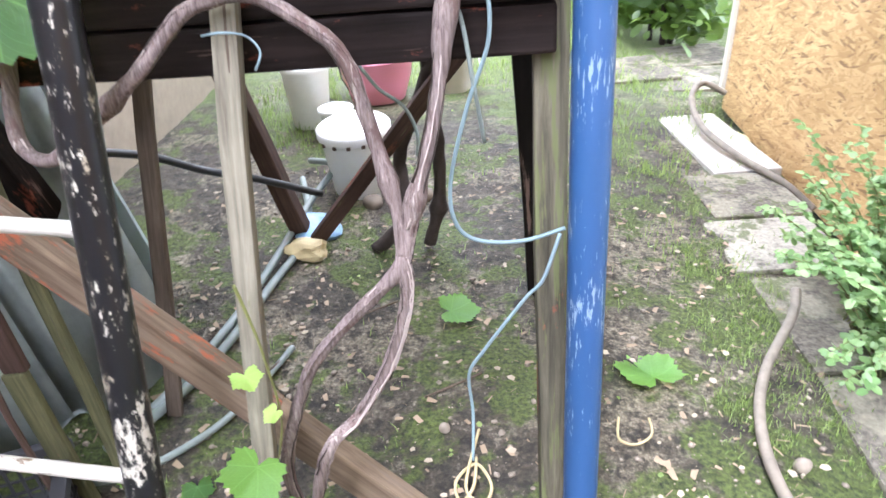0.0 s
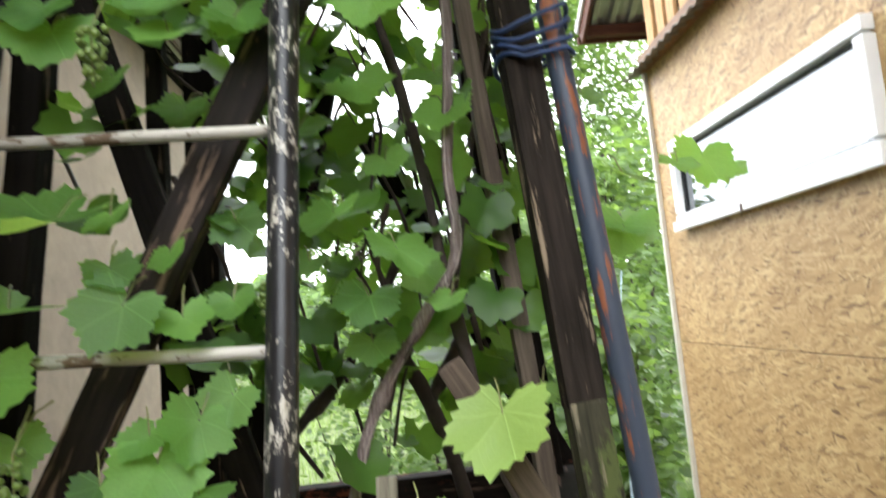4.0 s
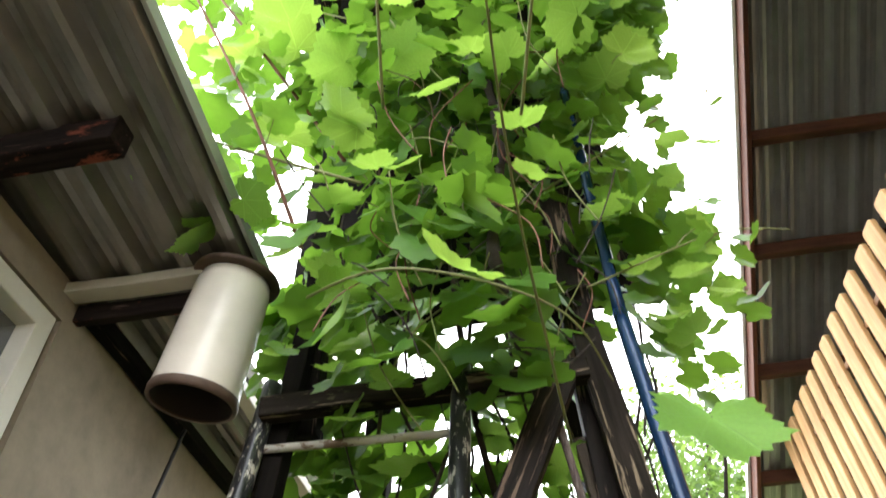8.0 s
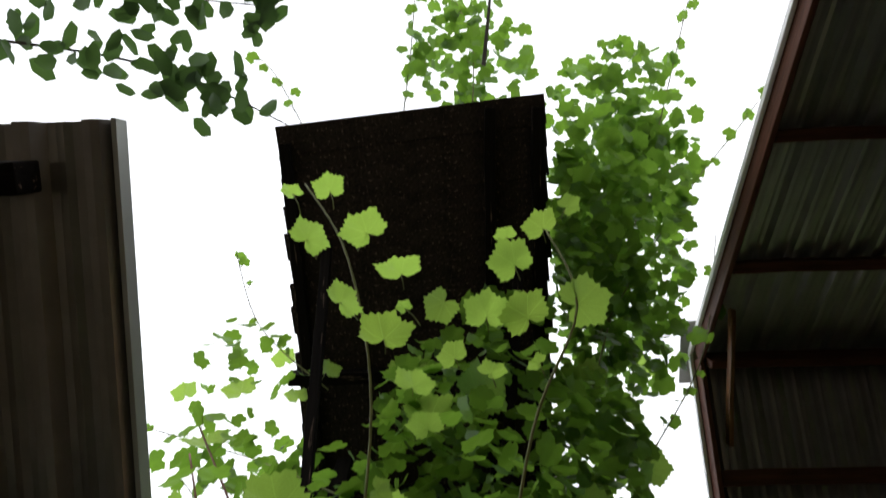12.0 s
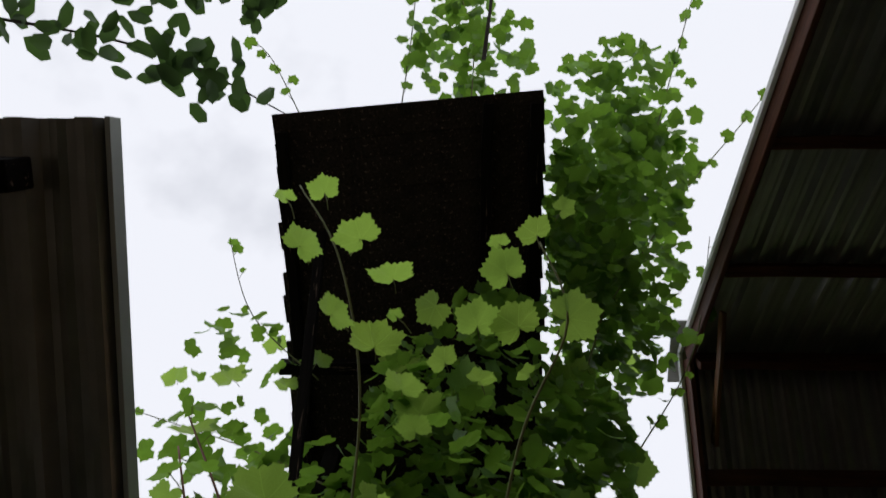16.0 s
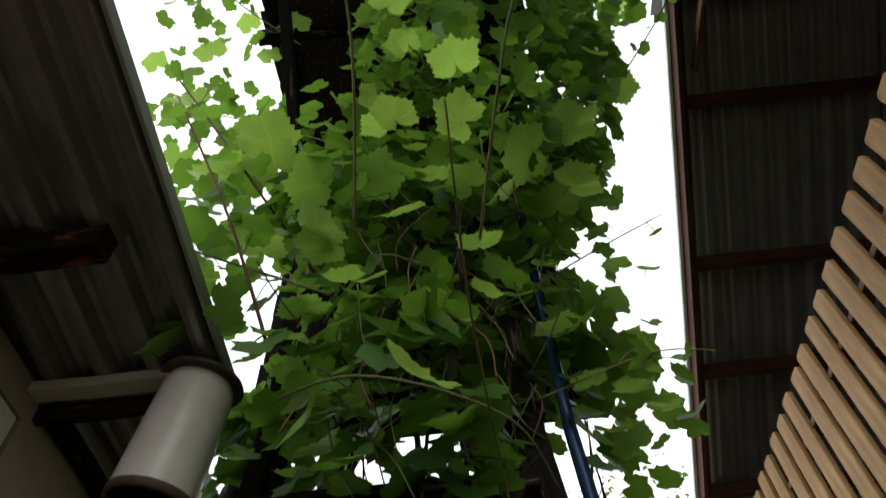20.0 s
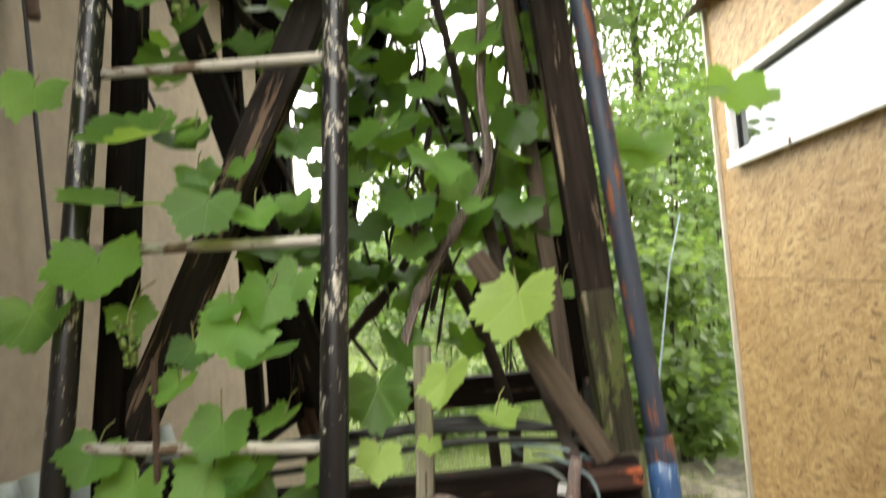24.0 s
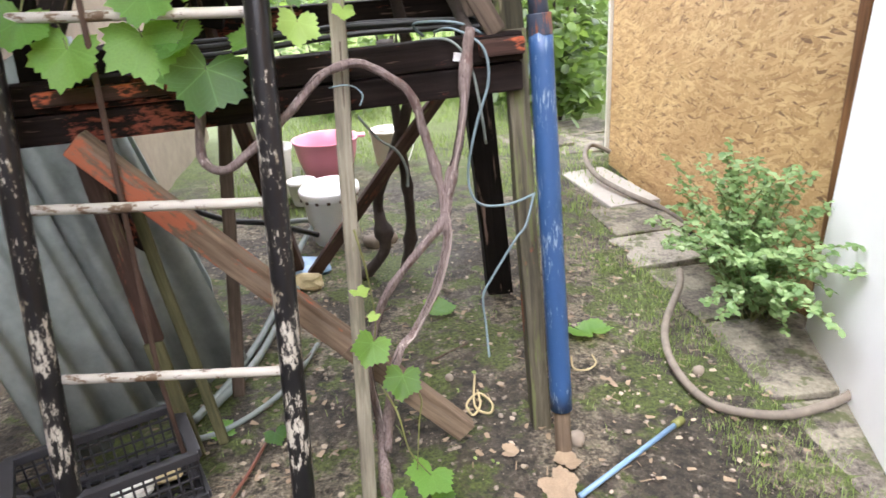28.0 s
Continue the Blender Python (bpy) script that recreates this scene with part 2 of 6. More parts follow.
def leaf_material(name, dark, light, through_col, veins=True, amount=0.5, rough=0.45):
    m, n, l, b = material(name, rough)
    info = n.new("ShaderNodeObjectInfo")
    geo = n.new("ShaderNodeNewGeometry")
    add = n.new("ShaderNodeMath")
    add.operation = "ADD"
    l.new(info.outputs["Random"], add.inputs[0])
    l.new(geo.outputs["Random Per Island"], add.inputs[1])
    fr = n.new("ShaderNodeMath")
    fr.operation = "FRACT"
    l.new(add.outputs["Value"], fr.inputs[0])
    blotch = noise_tex(n, l, mapped(n, l), 35, 5)
    col = ramp(n, l, fr.outputs["Value"], [(0.0, dark), (1.0, light)])
    col = mix(n, l, ramp(n, l, blotch, [(0.35, 0.0), (0.75, 0.4)]), col, dark)
    tcol = mix(n, l, 0.5, (through_col[0], through_col[1], through_col[2]), col)
    if veins:
        uv = n.new("ShaderNodeUVMap")
        sp = n.new("ShaderNodeSeparateXYZ")
        l.new(uv.outputs["UV"], sp.inputs["Vector"])

        def math(op, a, c=None):
            k = n.new("ShaderNodeMath")
            k.operation = op
            for i, v in enumerate((a, c)):
                if isinstance(v, (int, float)):
                    k.inputs[i].default_value = v
                elif v is not None:
                    l.new(v, k.inputs[i])
            return k.outputs["Value"]
        x, y = math("SUBTRACT", sp.outputs["X"], 0.5), math("SUBTRACT", sp.outputs["Y"], 0.5)
        ang = math("ARCTAN2", x, y)
        cell = math("SUBTRACT", math("FRACT", math("ADD", math("DIVIDE", ang, 0.90), 0.5)), 0.5)
        r = math("SQRT", math("ADD", math("MULTIPLY", x, x), math("MULTIPLY", y, y)))
        d = math("MULTIPLY", math("ABSOLUTE", cell), r)
        vein = ramp(n, l, math("MULTIPLY", d, 10.0), [(0.04, 1.0), (0.13, 0.0)])
        rib = math("ABSOLUTE", math("SUBTRACT", math("FRACT", math("SUBTRACT", math("MULTIPLY", r, 11.0), math("MULTIPLY", math("ABSOLUTE", cell), 5.0))), 0.5))
        fine = ramp(n, l, rib, [(0.0, 0.5), (0.09, 0.0)])
        lines = math("MAXIMUM", vein, fine)
        col = mix(n, l, math("MULTIPLY", lines, 0.45), col, tuple(min(1, c * 1.5 + 0.03) for c in light))
        tcol = mix(n, l, math("MULTIPLY", lines, 0.35), tcol, tuple(c * 0.5 for c in through_col))
        bump(n, l, b, math("ADD", lines, blotch), 0.35, 0.004)
    l.new(col, b.inputs["Base Color"])
    tr = n.new("ShaderNodeBsdfTranslucent")
    l.new(tcol, tr.inputs["Color"])
    ms = n.new("ShaderNodeMixShader")
    ms.inputs["Fac"].default_value = amount
    l.new(b.outputs["BSDF"], ms.inputs[1])
    l.new(tr.outputs["BSDF"], ms.inputs[2])
    l.new(ms.outputs["Shader"], n["Material Output"].inputs["Surface"])
    return m


def glass_material():
    m, n, l, b = material("window_glass", 0.03)
    b.inputs["Base Color"].default_value = (0.20, 0.215, 0.225, 1)
    b.inputs["Specular IOR Level"].default_value = 1.0
    b.inputs["Metallic"].default_value = 0.75
    return m


M_TAR = wood("tarred_wood", (0.0045, 0.0038, 0.0035), (0.014, 0.011, 0.009), (0.13, 0.075, 0.05), 0.68, 0.85, streak=0.62, spec=0.08)
M_TARBARE = wood("half_bare_tarred_wood", (0.007, 0.005, 0.0045), (0.032, 0.022, 0.018), (0.15, 0.09, 0.06), 0.63, 0.7, streak=0.55, streak_col=(0.22, 0.15, 0.11))
M_TAR_RED = wood("tarred_wood_red", (0.007, 0.0055, 0.005), (0.028, 0.019, 0.017), (0.17, 0.05, 0.03), 0.565, 0.8, streak=0.64, spec=0.1)
M_RUST = wood("red_brown_paint", (0.10, 0.068, 0.045), (0.29, 0.215, 0.15), (0.33, 0.105, 0.055), 0.53, 0.8, streak=0.57, streak_col=(0.19, 0.145, 0.11))
M_BAREBRACE = wood("bare_brace_wood", (0.11, 0.08, 0.055), (0.30, 0.225, 0.155), (0.24, 0.10, 0.06), 0.66, 0.85, streak=0.6, streak_col=(0.17, 0.13, 0.10))
M_BOARD = wood("sooty_board", (0.014, 0.011, 0.009), (0.058, 0.043, 0.034), (0.10, 0.07, 0.05), 0.64, 0.85, streak=0.6, spec=0.1)
M_MOSSPLANK = wood("mossy_plank", (0.045, 0.045, 0.022), (0.16, 0.155, 0.075), (0.16, 0.085, 0.055), 0.6, 0.9, streak=0.62, streak_col=(0.06, 0.055, 0.045))
M_ORANGE = wood("orange_red_paint", (0.02, 0.014, 0.012), (0.09, 0.045, 0.035), (0.40, 0.10, 0.045), 0.515, 0.8)
M_RUSTPLANK = wood("rusty_plank", (0.03, 0.018, 0.014), (0.10, 0.06, 0.045), (0.13, 0.045, 0.026), 0.58, 0.85, streak=0.60, streak_col=(0.12, 0.115, 0.055))
M_LEGMOSS = wood("algae_green_wood", (0.02, 0.018, 0.012), (0.08, 0.074, 0.045), (0.075, 0.092, 0.03), 0.52, 0.85, streak=0.58, streak_col=(0.22, 0.19, 0.13))
M_TARSTREAK = wood("streaked_tar", (0.010, 0.008, 0.0065), (0.04, 0.03, 0.024), (0.10, 0.10, 0.05), 0.62, 0.8, streak=0.585, streak_col=(0.30, 0.23, 0.16), spec=0.1)
M_VINEYOUNG = leaf_material("young_vine_leaf", (0.22, 0.36, 0.075), (0.36, 0.52, 0.13), (0.75, 0.95, 0.2), True, 0.42, 0.4)
M_LEG = wood("mossy_leg_wood", (0.045, 0.040, 0.028), (0.20, 0.180, 0.125), (0.22, 0.075, 0.045), 0.60, 0.85, streak=0.53, streak_col=(0.13, 0.145, 0.06))
M_GREY = wood("weathered_grey_wood", (0.105, 0.092, 0.068), (0.35, 0.325, 0.25), (0.15, 0.155, 0.08), 0.6, 0.85)
M_GREYDARK = wood("grey_brown_wood", (0.055, 0.04, 0.03), (0.18, 0.14, 0.105), None, 0.6, 0.85)
M_PINE = wood("pine_slat", (0.36, 0.19, 0.075), (0.60, 0.38, 0.18), (0.28, 0.14, 0.06), 0.68, 0.6)
M_PURLIN = wood("red_brown_purlin", (0.06, 0.02, 0.011), (0.15, 0.055, 0.03), None, 0.6, 0.6)
M_POST = wood("varnished_post", (0.10, 0.042, 0.016), (0.27, 0.13, 0.052), None, 0.6, 0.45)
M_RAIL = chipped("black_rail_paint", (0.012, 0.012, 0.014), (0.46, 0.43, 0.37), 0.548, 0.28, 110, 0.34, 0.0, (0.33, 0.29, 0.22))
M_RUNG = chipped("white_rung_paint", (0.52, 0.49, 0.43), (0.13, 0.085, 0.05), 0.53, 0.55, 70, 0.5)
M_BLUE = chipped("blue_pipe_paint", (0.032, 0.092, 0.235), (0.22, 0.30, 0.40), 0.551, 0.42, 190, 0.16)
M_BLUEDARK = chipped("dark_blue_gloss", (0.014, 0.045, 0.125), (0.20, 0.25, 0.33), 0.585, 0.25, 60, 0.2, 0.2)
M_PIPE = chipped("blue_grey_pipe", (0.045, 0.06, 0.095), (0.24, 0.08, 0.035), 0.53, 0.5, 60, 0.07)
M_OSB = osb_material()
M_GROUND = ground_material()
M_PLASTER = plain("beige_plaster", (0.255, 0.21, 0.155), 0.9, 0.30, 16, 0, 0.35)
M_ROOFMETAL = plain("weathered_tin", (0.40, 0.39, 0.36), 0.30, 0.28, 7, 0.6, 0.05)
M_HOUSETIN = plain("dull_brown_tin", (0.27, 0.255, 0.235), 0.24, 0.35, 7, 0.62, 0.05)
M_SHEETMETAL = plain("galvanised_sheet", (0.42, 0.43, 0.41), 0.42, 0.15, 6, 0.55, 0.05)
# brown drip sheet, darkened so its colour holds the shade below the slats
M_ROOFGREY = plain("shaded_drip_sheet", (0.10, 0.085, 0.065), 0.42, 0.2, 8, 0.15, 0.05)
M_WHITE = plain("white_paint", (0.88, 0.88, 0.88), 0.35, 0.04, 9, 0, 0.04)
M_PVC = plain("white_frame", (0.82, 0.82, 0.82), 0.3, 0.04, 9, 0, 0.02)
M_CREAM = plain("cream_paint", (0.55, 0.52, 0.44), 0.5, 0.12, 14, 0, 0.1)
M_ENAMEL = plain("white_enamel", (0.70, 0.63, 0.55), 0.2, 0.12, 9, 0, 0.05)
M_RUSTRIM = plain("rusty_rim", (0.085, 0.05, 0.035), 0.7, 0.4, 30, 0, 0.3)
M_ASBESTOS = plain("grey_fibre_cement", (0.235, 0.265, 0.25), 0.75, 0.5, 14, 0, 0.4)
M_GREENEDGE = plain("green_grey_sheet", (0.30, 0.36, 0.34), 0.7, 0.2, 9, 0, 0.2)
M_CONCRETE = soiled("concrete_slab", (0.215, 0.195, 0.145), 0.45)
M_MIDSLAB = soiled("worn_pale_slab", (0.29, 0.265, 0.215), 0.5)
M_PALESLAB = plain("pale_slab", (0.37, 0.345, 0.30), 0.85, 0.15, 26, 0, 0.4, 0.004)
M_BLACKPLASTIC = plain("black_plastic", (0.032, 0.032, 0.036), 0.45, 0.3, 20)
M_HOSE = plain("grey_brown_hose", (0.19, 0.16, 0.125), 0.75, 0.55, 26, 0, 0.3)
M_HOSEGREY = plain("grey_green_hose", (0.20, 0.235, 0.22), 0.5, 0.25, 20)
M_ROD = plain("blue_plastic_rod", (0.17, 0.29, 0.43), 0.4, 0.25, 20)
M_CORD = plain("pale_blue_cord", (0.18, 0.25, 0.275), 0.7, 0.2, 30)
M_BLUECORD = plain("blue_strap", (0.022, 0.045, 0.125), 0.6, 0.25, 30)
M_TURQ = plain("turquoise_webbing", (0.07, 0.19, 0.18), 0.7, 0.2, 30)
M_STRAW = plain("straw_cord", (0.45, 0.37, 0.2), 0.8, 0.2, 40)
M_PINK = plain("pink_plastic", (0.72, 0.27, 0.38), 0.35, 0.06, 6, 0, 0.02)
M_WHITEPLASTIC = plain("white_plastic", (0.74, 0.74, 0.70), 0.4, 0.1, 9, 0, 0.05)
M_BARK = wood("vine_bark", (0.10, 0.07, 0.066), (0.40, 0.325, 0.305), (0.15, 0.10, 0.09), 0.56, 0.9, 0.9, streak=0.63, streak_col=(0.52, 0.45, 0.41), fine=260)
M_BARKPALE = plain("pale_bark_strip", (0.46, 0.38, 0.35), 0.9, 0.3, 60)
M_BARKDARK = plain("dark_bark", (0.045, 0.032, 0.026), 0.9, 0.4, 40, 0, 0.9, 0.01)
M_STEM = plain("green_shoot", (0.16, 0.17, 0.05), 0.6, 0.3, 30)
M_STEMRED = plain("reddish_shoot", (0.16, 0.06, 0.035), 0.6, 0.3, 30)
M_STONE = plain("pebble", (0.24, 0.20, 0.155), 0.85, 0.35, 22, 0, 0.4)
M_CHIP = plain("pale_chip", (0.36, 0.30, 0.22), 0.9, 0.3, 30, 0, 0.3)
M_DRYLEAF = plain("dry_leaf", (0.27, 0.20, 0.13), 0.8, 0.3, 25)
# near-black colour standing for the shade inside loft, shed and upturned bucket
M_INNERSHADE = plain("interior_shade", (0.03, 0.022, 0.018), 0.8, 0.3, 8)
M_CABLE = plain("black_cable", (0.012, 0.012, 0.013), 0.5, 0.2, 20)
M_GLASS = glass_material()
M_VINE = leaf_material("vine_leaf", (0.034, 0.110, 0.026), (0.20, 0.42, 0.085), (0.66, 0.95, 0.12), True, 0.52, 0.36)
# darker copy of vine_leaf: the vine's inner shade is put into its greens
M_VINESHADE = leaf_material("vine_leaf_shaded", (0.012, 0.045, 0.009), (0.11, 0.25, 0.036), (0.40, 0.72, 0.06), False, 0.46)
M_BALM = leaf_material("balm_leaf", (0.11, 0.215, 0.07), (0.36, 0.50, 0.22), (0.26, 0.42, 0.09), False, 0.35)
M_GRASS = leaf_material("grass_blade", (0.12, 0.19, 0.045), (0.36, 0.45, 0.16), (0.33, 0.47, 0.10), False, 0.4)
M_TREE = leaf_material("tree_leaf", (0.022, 0.055, 0.014), (0.16, 0.26, 0.07), (0.36, 0.54, 0.09), False, 0.48)
M_PLUM = leaf_material("overhead_leaf", (0.02, 0.055, 0.016), (0.055, 0.12, 0.035), (0.12, 0.22, 0.035), False, 0.35)
M_GRAPE = plain("green_grape", (0.13, 0.20, 0.04), 0.35, 0.15, 9)


# ---- mesh helpers ----
def mesh_object(name, bm, mat, smooth=False):
    me = bpy.data.meshes.new(name)
    bm.to_mesh(me)
    bm.free()
    me.materials.append(mat)
    if smooth:
        me.polygons.foreach_set("use_smooth", [True] * len(me.polygons))
    return new(name, me)


def part(name, bm, mat, parent, label="", smooth=False, at=None):
    ob = mesh_object(name, bm, mat, smooth)
    if at is not None:
        ob.matrix_world = at
    ob.parent = parent
    if label:
        ob["label"] = label
    return ob


def thing(name, label, category, group="", kind="", at=(0, 0, 0)):
    return tagged(new(name), label, category, group, kind)


def box(w, d, h, bevel=0.004, wobble=0.0, cuts=0, rng=None):
    """A box w by d by h, standing on its middle, with softened edges; with cuts it is sawn along z and a little uneven."""
    bm = bmesh.new()
    bmesh.ops.create_cube(bm, size=1)
    bmesh.ops.scale(bm, vec=(w, d, h), verts=bm.verts)
    if cuts:
        edges = [e for e in bm.edges if abs(e.verts[0].co.z - e.verts[1].co.z) > h * 0.5]
        bmesh.ops.subdivide_edges(bm, edges=edges, cuts=cuts)
        rng = rng or random.Random(1)
        for v in bm.verts:
            s = wobble
            v.co += Vector((noise.noise(v.co * 3 + Vector((7, 1, rng.random() * 0.2))) * s, noise.noise(v.co * 3 + Vector((1, 9, 3))) * s, 0))
    if bevel:
        bmesh.ops.bevel(bm, geom=[e for e in bm.edges if e.calc_face_angle(0) > 0.6], offset=bevel, segments=2, affect="EDGES", profile=0.6)
    return bm


def between(p, q, twist=0.0):
    """A pose in the middle of p and q whose z axis runs from p to q and whose y axis looks away from the yard's front."""
    p, q = Vector(p), Vector(q)
    z = (q - p).normalized()
    x = Vector((1, 0, 0)) if abs(z.x) < 0.8 else Vector((0, 0, 1))
    y = z.cross(x).normalized()
    x = y.cross(z).normalized()
    m = Matrix((x, y, z)).transposed().to_4x4()
    return Matrix.Translation((p + q) / 2) @ m @ pose(0, 0, 0, 0, 0, twist)


def beam(name, p, q, w, d, mat, parent, label="", twist=0.0, wobble=0.006):
    length = (Vector(q) - Vector(p)).length
    return part(name, box(w, d, length, 0.005, wobble, max(2, int(length / 0.25)), random.Random(int(length * 1000))), mat, parent, label, at=between(p, q, twist))


def smooth_path(points, per=6):
    """A rounded line through the points."""
    pts = [Vector(p) for p in points]
    out = []
    for i in range(len(pts) - 1):
        a, b = pts[max(i - 1, 0)], pts[i]
        c, d = pts[i + 1], pts[min(i + 2, len(pts) - 1)]
        for k in range(per):
            t = k / per
            out.append(0.5 * ((2 * b) + (c - a) * t + (2 * a - 5 * b + 4 * c - d) * t * t + (3 * b - a - 3 * c + d) * t * t * t))
    out.append(pts[-1])
    return out


def tube(points, radius, sides=8, rough=0.0, taper=1.0, caps=True, knots=0.0):
    """A round bar swept along the points, with uneven girth where it is rough."""
    bm = bmesh.new()
    rings = []
    up = Vector((0, 0, 1))
    count = len(points)
    prev = None
    for i, p in enumerate(points):
        p = Vector(p)
        z = (Vector(points[min(i + 1, count - 1)]) - Vector(points[max(i - 1, 0)]))
        if z.length < 1e-9:
            z = up.copy()
        z.normalize()
        if prev is None:
            x = z.orthogonal().normalized()
        else:
            x = (prev - z * prev.dot(z)).normalized()
        prev = x
        y = z.cross(x)
        r = radius * (1 + (taper - 1) * i / max(1, count - 1))
        if knots:
            r *= 1 + knots * max(0, noise.noise(p * 14) - 0.15) * 2
        ring = []
        for k in range(sides):
            a = 2 * math.pi * k / sides
            q = p + (x * math.cos(a) + y * math.sin(a)) * r
            if rough:
                q += (x * math.cos(a) + y * math.sin(a)) * noise.noise(q * 45) * rough
            ring.append(bm.verts.new(q))
        rings.append(ring)
    for a, b in zip(rings, rings[1:]):
        for k in range(sides):
            bm.faces.new((a[k], a[(k + 1) % sides], b[(k + 1) % sides], b[k]))
    if caps:
        bm.faces.new(rings[0][::-1])
        bm.faces.new(rings[-1])
    return bm


def lathe(profile, sides=28, cap=True):
    """A turned form: profile of (radius, z) from its foot."""
    bm = bmesh.new()
    rings = []
    for r, z in profile:
        rings.append([bm.verts.new((r * math.cos(2 * math.pi * k / sides), r * math.sin(2 * math.pi * k / sides), z)) for k in range(sides)])
    for a, b in zip(rings, rings[1:]):
        for k in range(sides):
            bm.faces.new((a[k], a[(k + 1) % sides], b[(k + 1) % sides], b[k]))
    if cap:
        bm.faces.new(rings[0][::-1])
        bm.faces.new(rings[-1])
    bmesh.ops.recalc_face_normals(bm, faces=bm.faces)
    return bm


def corrugated(width, length, pitch, depth, thick=0.004, per=8, ribs=None):
    """A wavy sheet: waves across x, length along y, lying on z = 0."""
    bm = bmesh.new()
    n = max(2, int(width / pitch * per))
    rows = []
    for side in (0, 1):
        for yy in (-length / 2, length / 2):
            rows.append([bm.verts.new((-width / 2 + width * i / n, yy, (depth * ribs[i % 8] if ribs else depth * 0.5 * math.sin(2 * math.pi * i / per)) + side * thick)) for i in range(n + 1)])
    for i in range(n):
        bm.faces.new((rows[0][i], rows[1][i], rows[1][i + 1], rows[0][i + 1]))
        bm.faces.new((rows[2][i], rows[2][i + 1], rows[3][i + 1], rows[3][i]))
        bm.faces.new((rows[0][i], rows[0][i + 1], rows[2][i + 1], rows[2][i]))
        bm.faces.new((rows[1][i], rows[3][i], rows[3][i + 1], rows[1][i + 1]))
    bm.faces.new((rows[0][0], rows[2][0], rows[3][0], rows[1][0]))
    bm.faces.new((rows[0][n], rows[1][n], rows[3][n], rows[2][n]))
    return bm


RIBS = (0, 0, 0.12, 0, 0, 0.95, 1, 0.95)


def frame_pose(origin, xdir, ydir):
    x, y = Vector(xdir).normalized(), Vector(ydir).normalized()
    z = x.cross(y).normalized()
    y = z.cross(x)
    return Matrix.Translation(origin) @ Matrix((x, y, z)).transposed().to_4x4()


def ground_z(x, y):
    fall = -0.075 * min(max(x - 0.35, 0.0), 1.3)
    # narrow washed-out trench along the foot of the shed wall
    if x > 1.31 and 1.5 < y < 3.9:
        fall -= 0.16 * min(1.0, (x - 1.31) / 0.05) * min(1.0, (y - 1.5) / 0.1, (3.9 - y) / 0.1)
    return fall


# ---- ground ----
def spread(lo, hi, near_lo, near_hi, step, grow=1.35):
    out = [near_lo + step * i for i in range(int((near_hi - near_lo) / step) + 1)]
    s, v = step, out[-1]
    while v < hi:
        s *= grow
        v += s
        out.append(v)
    s, v = step, near_lo
    while v > lo:
        s *= grow
        v -= s
        out.insert(0, v)
    return out


def build_ground():
    xs, ys = spread(-150, 150, -1.6, 2.2, 0.035), spread(-60, 250, 0.4, 4.6, 0.035)
    grid = np.array([[(x, y, ground_z(x, y)) for x in xs] for y in ys])
    h, w, _ = grid.shape
    for j in range(h):
        for i in range(w):
            p = Vector(grid[j, i])
            near = 1.0 if abs(p.x) < 6 and abs(p.y) < 9 else 0.2
            grid[j, i, 2] += near * (0.012 * noise.noise(p * 3.1) + 0.006 * noise.noise(p * 11) + 0.0035 * noise.noise(p * 31)) - 0.004
    idx = np.arange(h * w).reshape(h, w)
    faces = np.stack([idx[:-1, :-1], idx[:-1, 1:], idx[1:, 1:], idx[1:, :-1]], -1).reshape(-1, 4)
    me = bpy.data.meshes.new("ground")
    me.from_pydata(grid.reshape(-1, 3).tolist(), [], faces.tolist())
    me.polygons.foreach_set("use_smooth", [True] * len(me.polygons))
    me.materials.append(M_GROUND)
    return tagged(new("ground", me), "bare trodden soil with moss patches, lawn beyond", "ground", kind="structure")


build_ground()

# ---- house on the one side of the yard ----
house = thing("house", "beige plastered house with an overhanging corrugated roof", "house")
WX = -1.27


def wall_with_hole(x0, x1, y0, y1, z0, z1, hy0, hy1, hz0, hz1):
    bm = bmesh.new()
    for a, b, c, d in ((y0, hy0, z0, z1), (hy1, y1, z0, z1), (hy0, hy1, z0, hz0), (hy0, hy1, hz1, z1)):
        r = bmesh.ops.create_cube(bm, size=1)
        bmesh.ops.scale(bm, vec=(x1 - x0, b - a, d - c), verts=r["verts"])
        bmesh.ops.translate(bm, vec=((x0 + x1) / 2, (a + b) / 2, (c + d) / 2), verts=r["verts"])
    return bm


part("wall", wall_with_hole(WX - 0.3, WX, -3.0, 5.0, -0.1, 3.05, 0.60, 1.38, 2.10, 2.93), M_PLASTER, house)
part("wall", wall_with_hole(-6.0, -5.7, -3.0, 3.25, -0.1, 3.05, 0.4, 0.5, 1.0, 1.1), M_PLASTER, house)
bm = box(4.4, 0.3, 3.15, 0.01)
part("wall", bm, M_PLASTER, house, at=pose(-3.77, 4.85, 1.475))
hw = new("window")
hw.parent = house
hw["label"] = "cream painted window frame with dark panes"
for a, b in (((WX - 0.02, 0.63, 2.10), (WX - 0.02, 0.63, 2.91)), ((WX - 0.02, 1.32, 2.10), (WX - 0.02, 1.32, 2.91)), ((WX - 0.02, 0.65, 2.88), (WX - 0.02, 1.30, 2.88)), ((WX - 0.02, 0.65, 2.13), (WX - 0.02, 1.30, 2.13)), ((WX - 0.02, 0.97, 2.15), (WX - 0.02, 0.97, 2.87))):
    beam("frame", a, b, 0.06, 0.06, M_CREAM, hw, wobble=0.0)
part("pane", box(0.006, 0.65, 0.72, 0), M_GLASS, hw, at=pose(WX - 0.05, 0.97, 2.50))

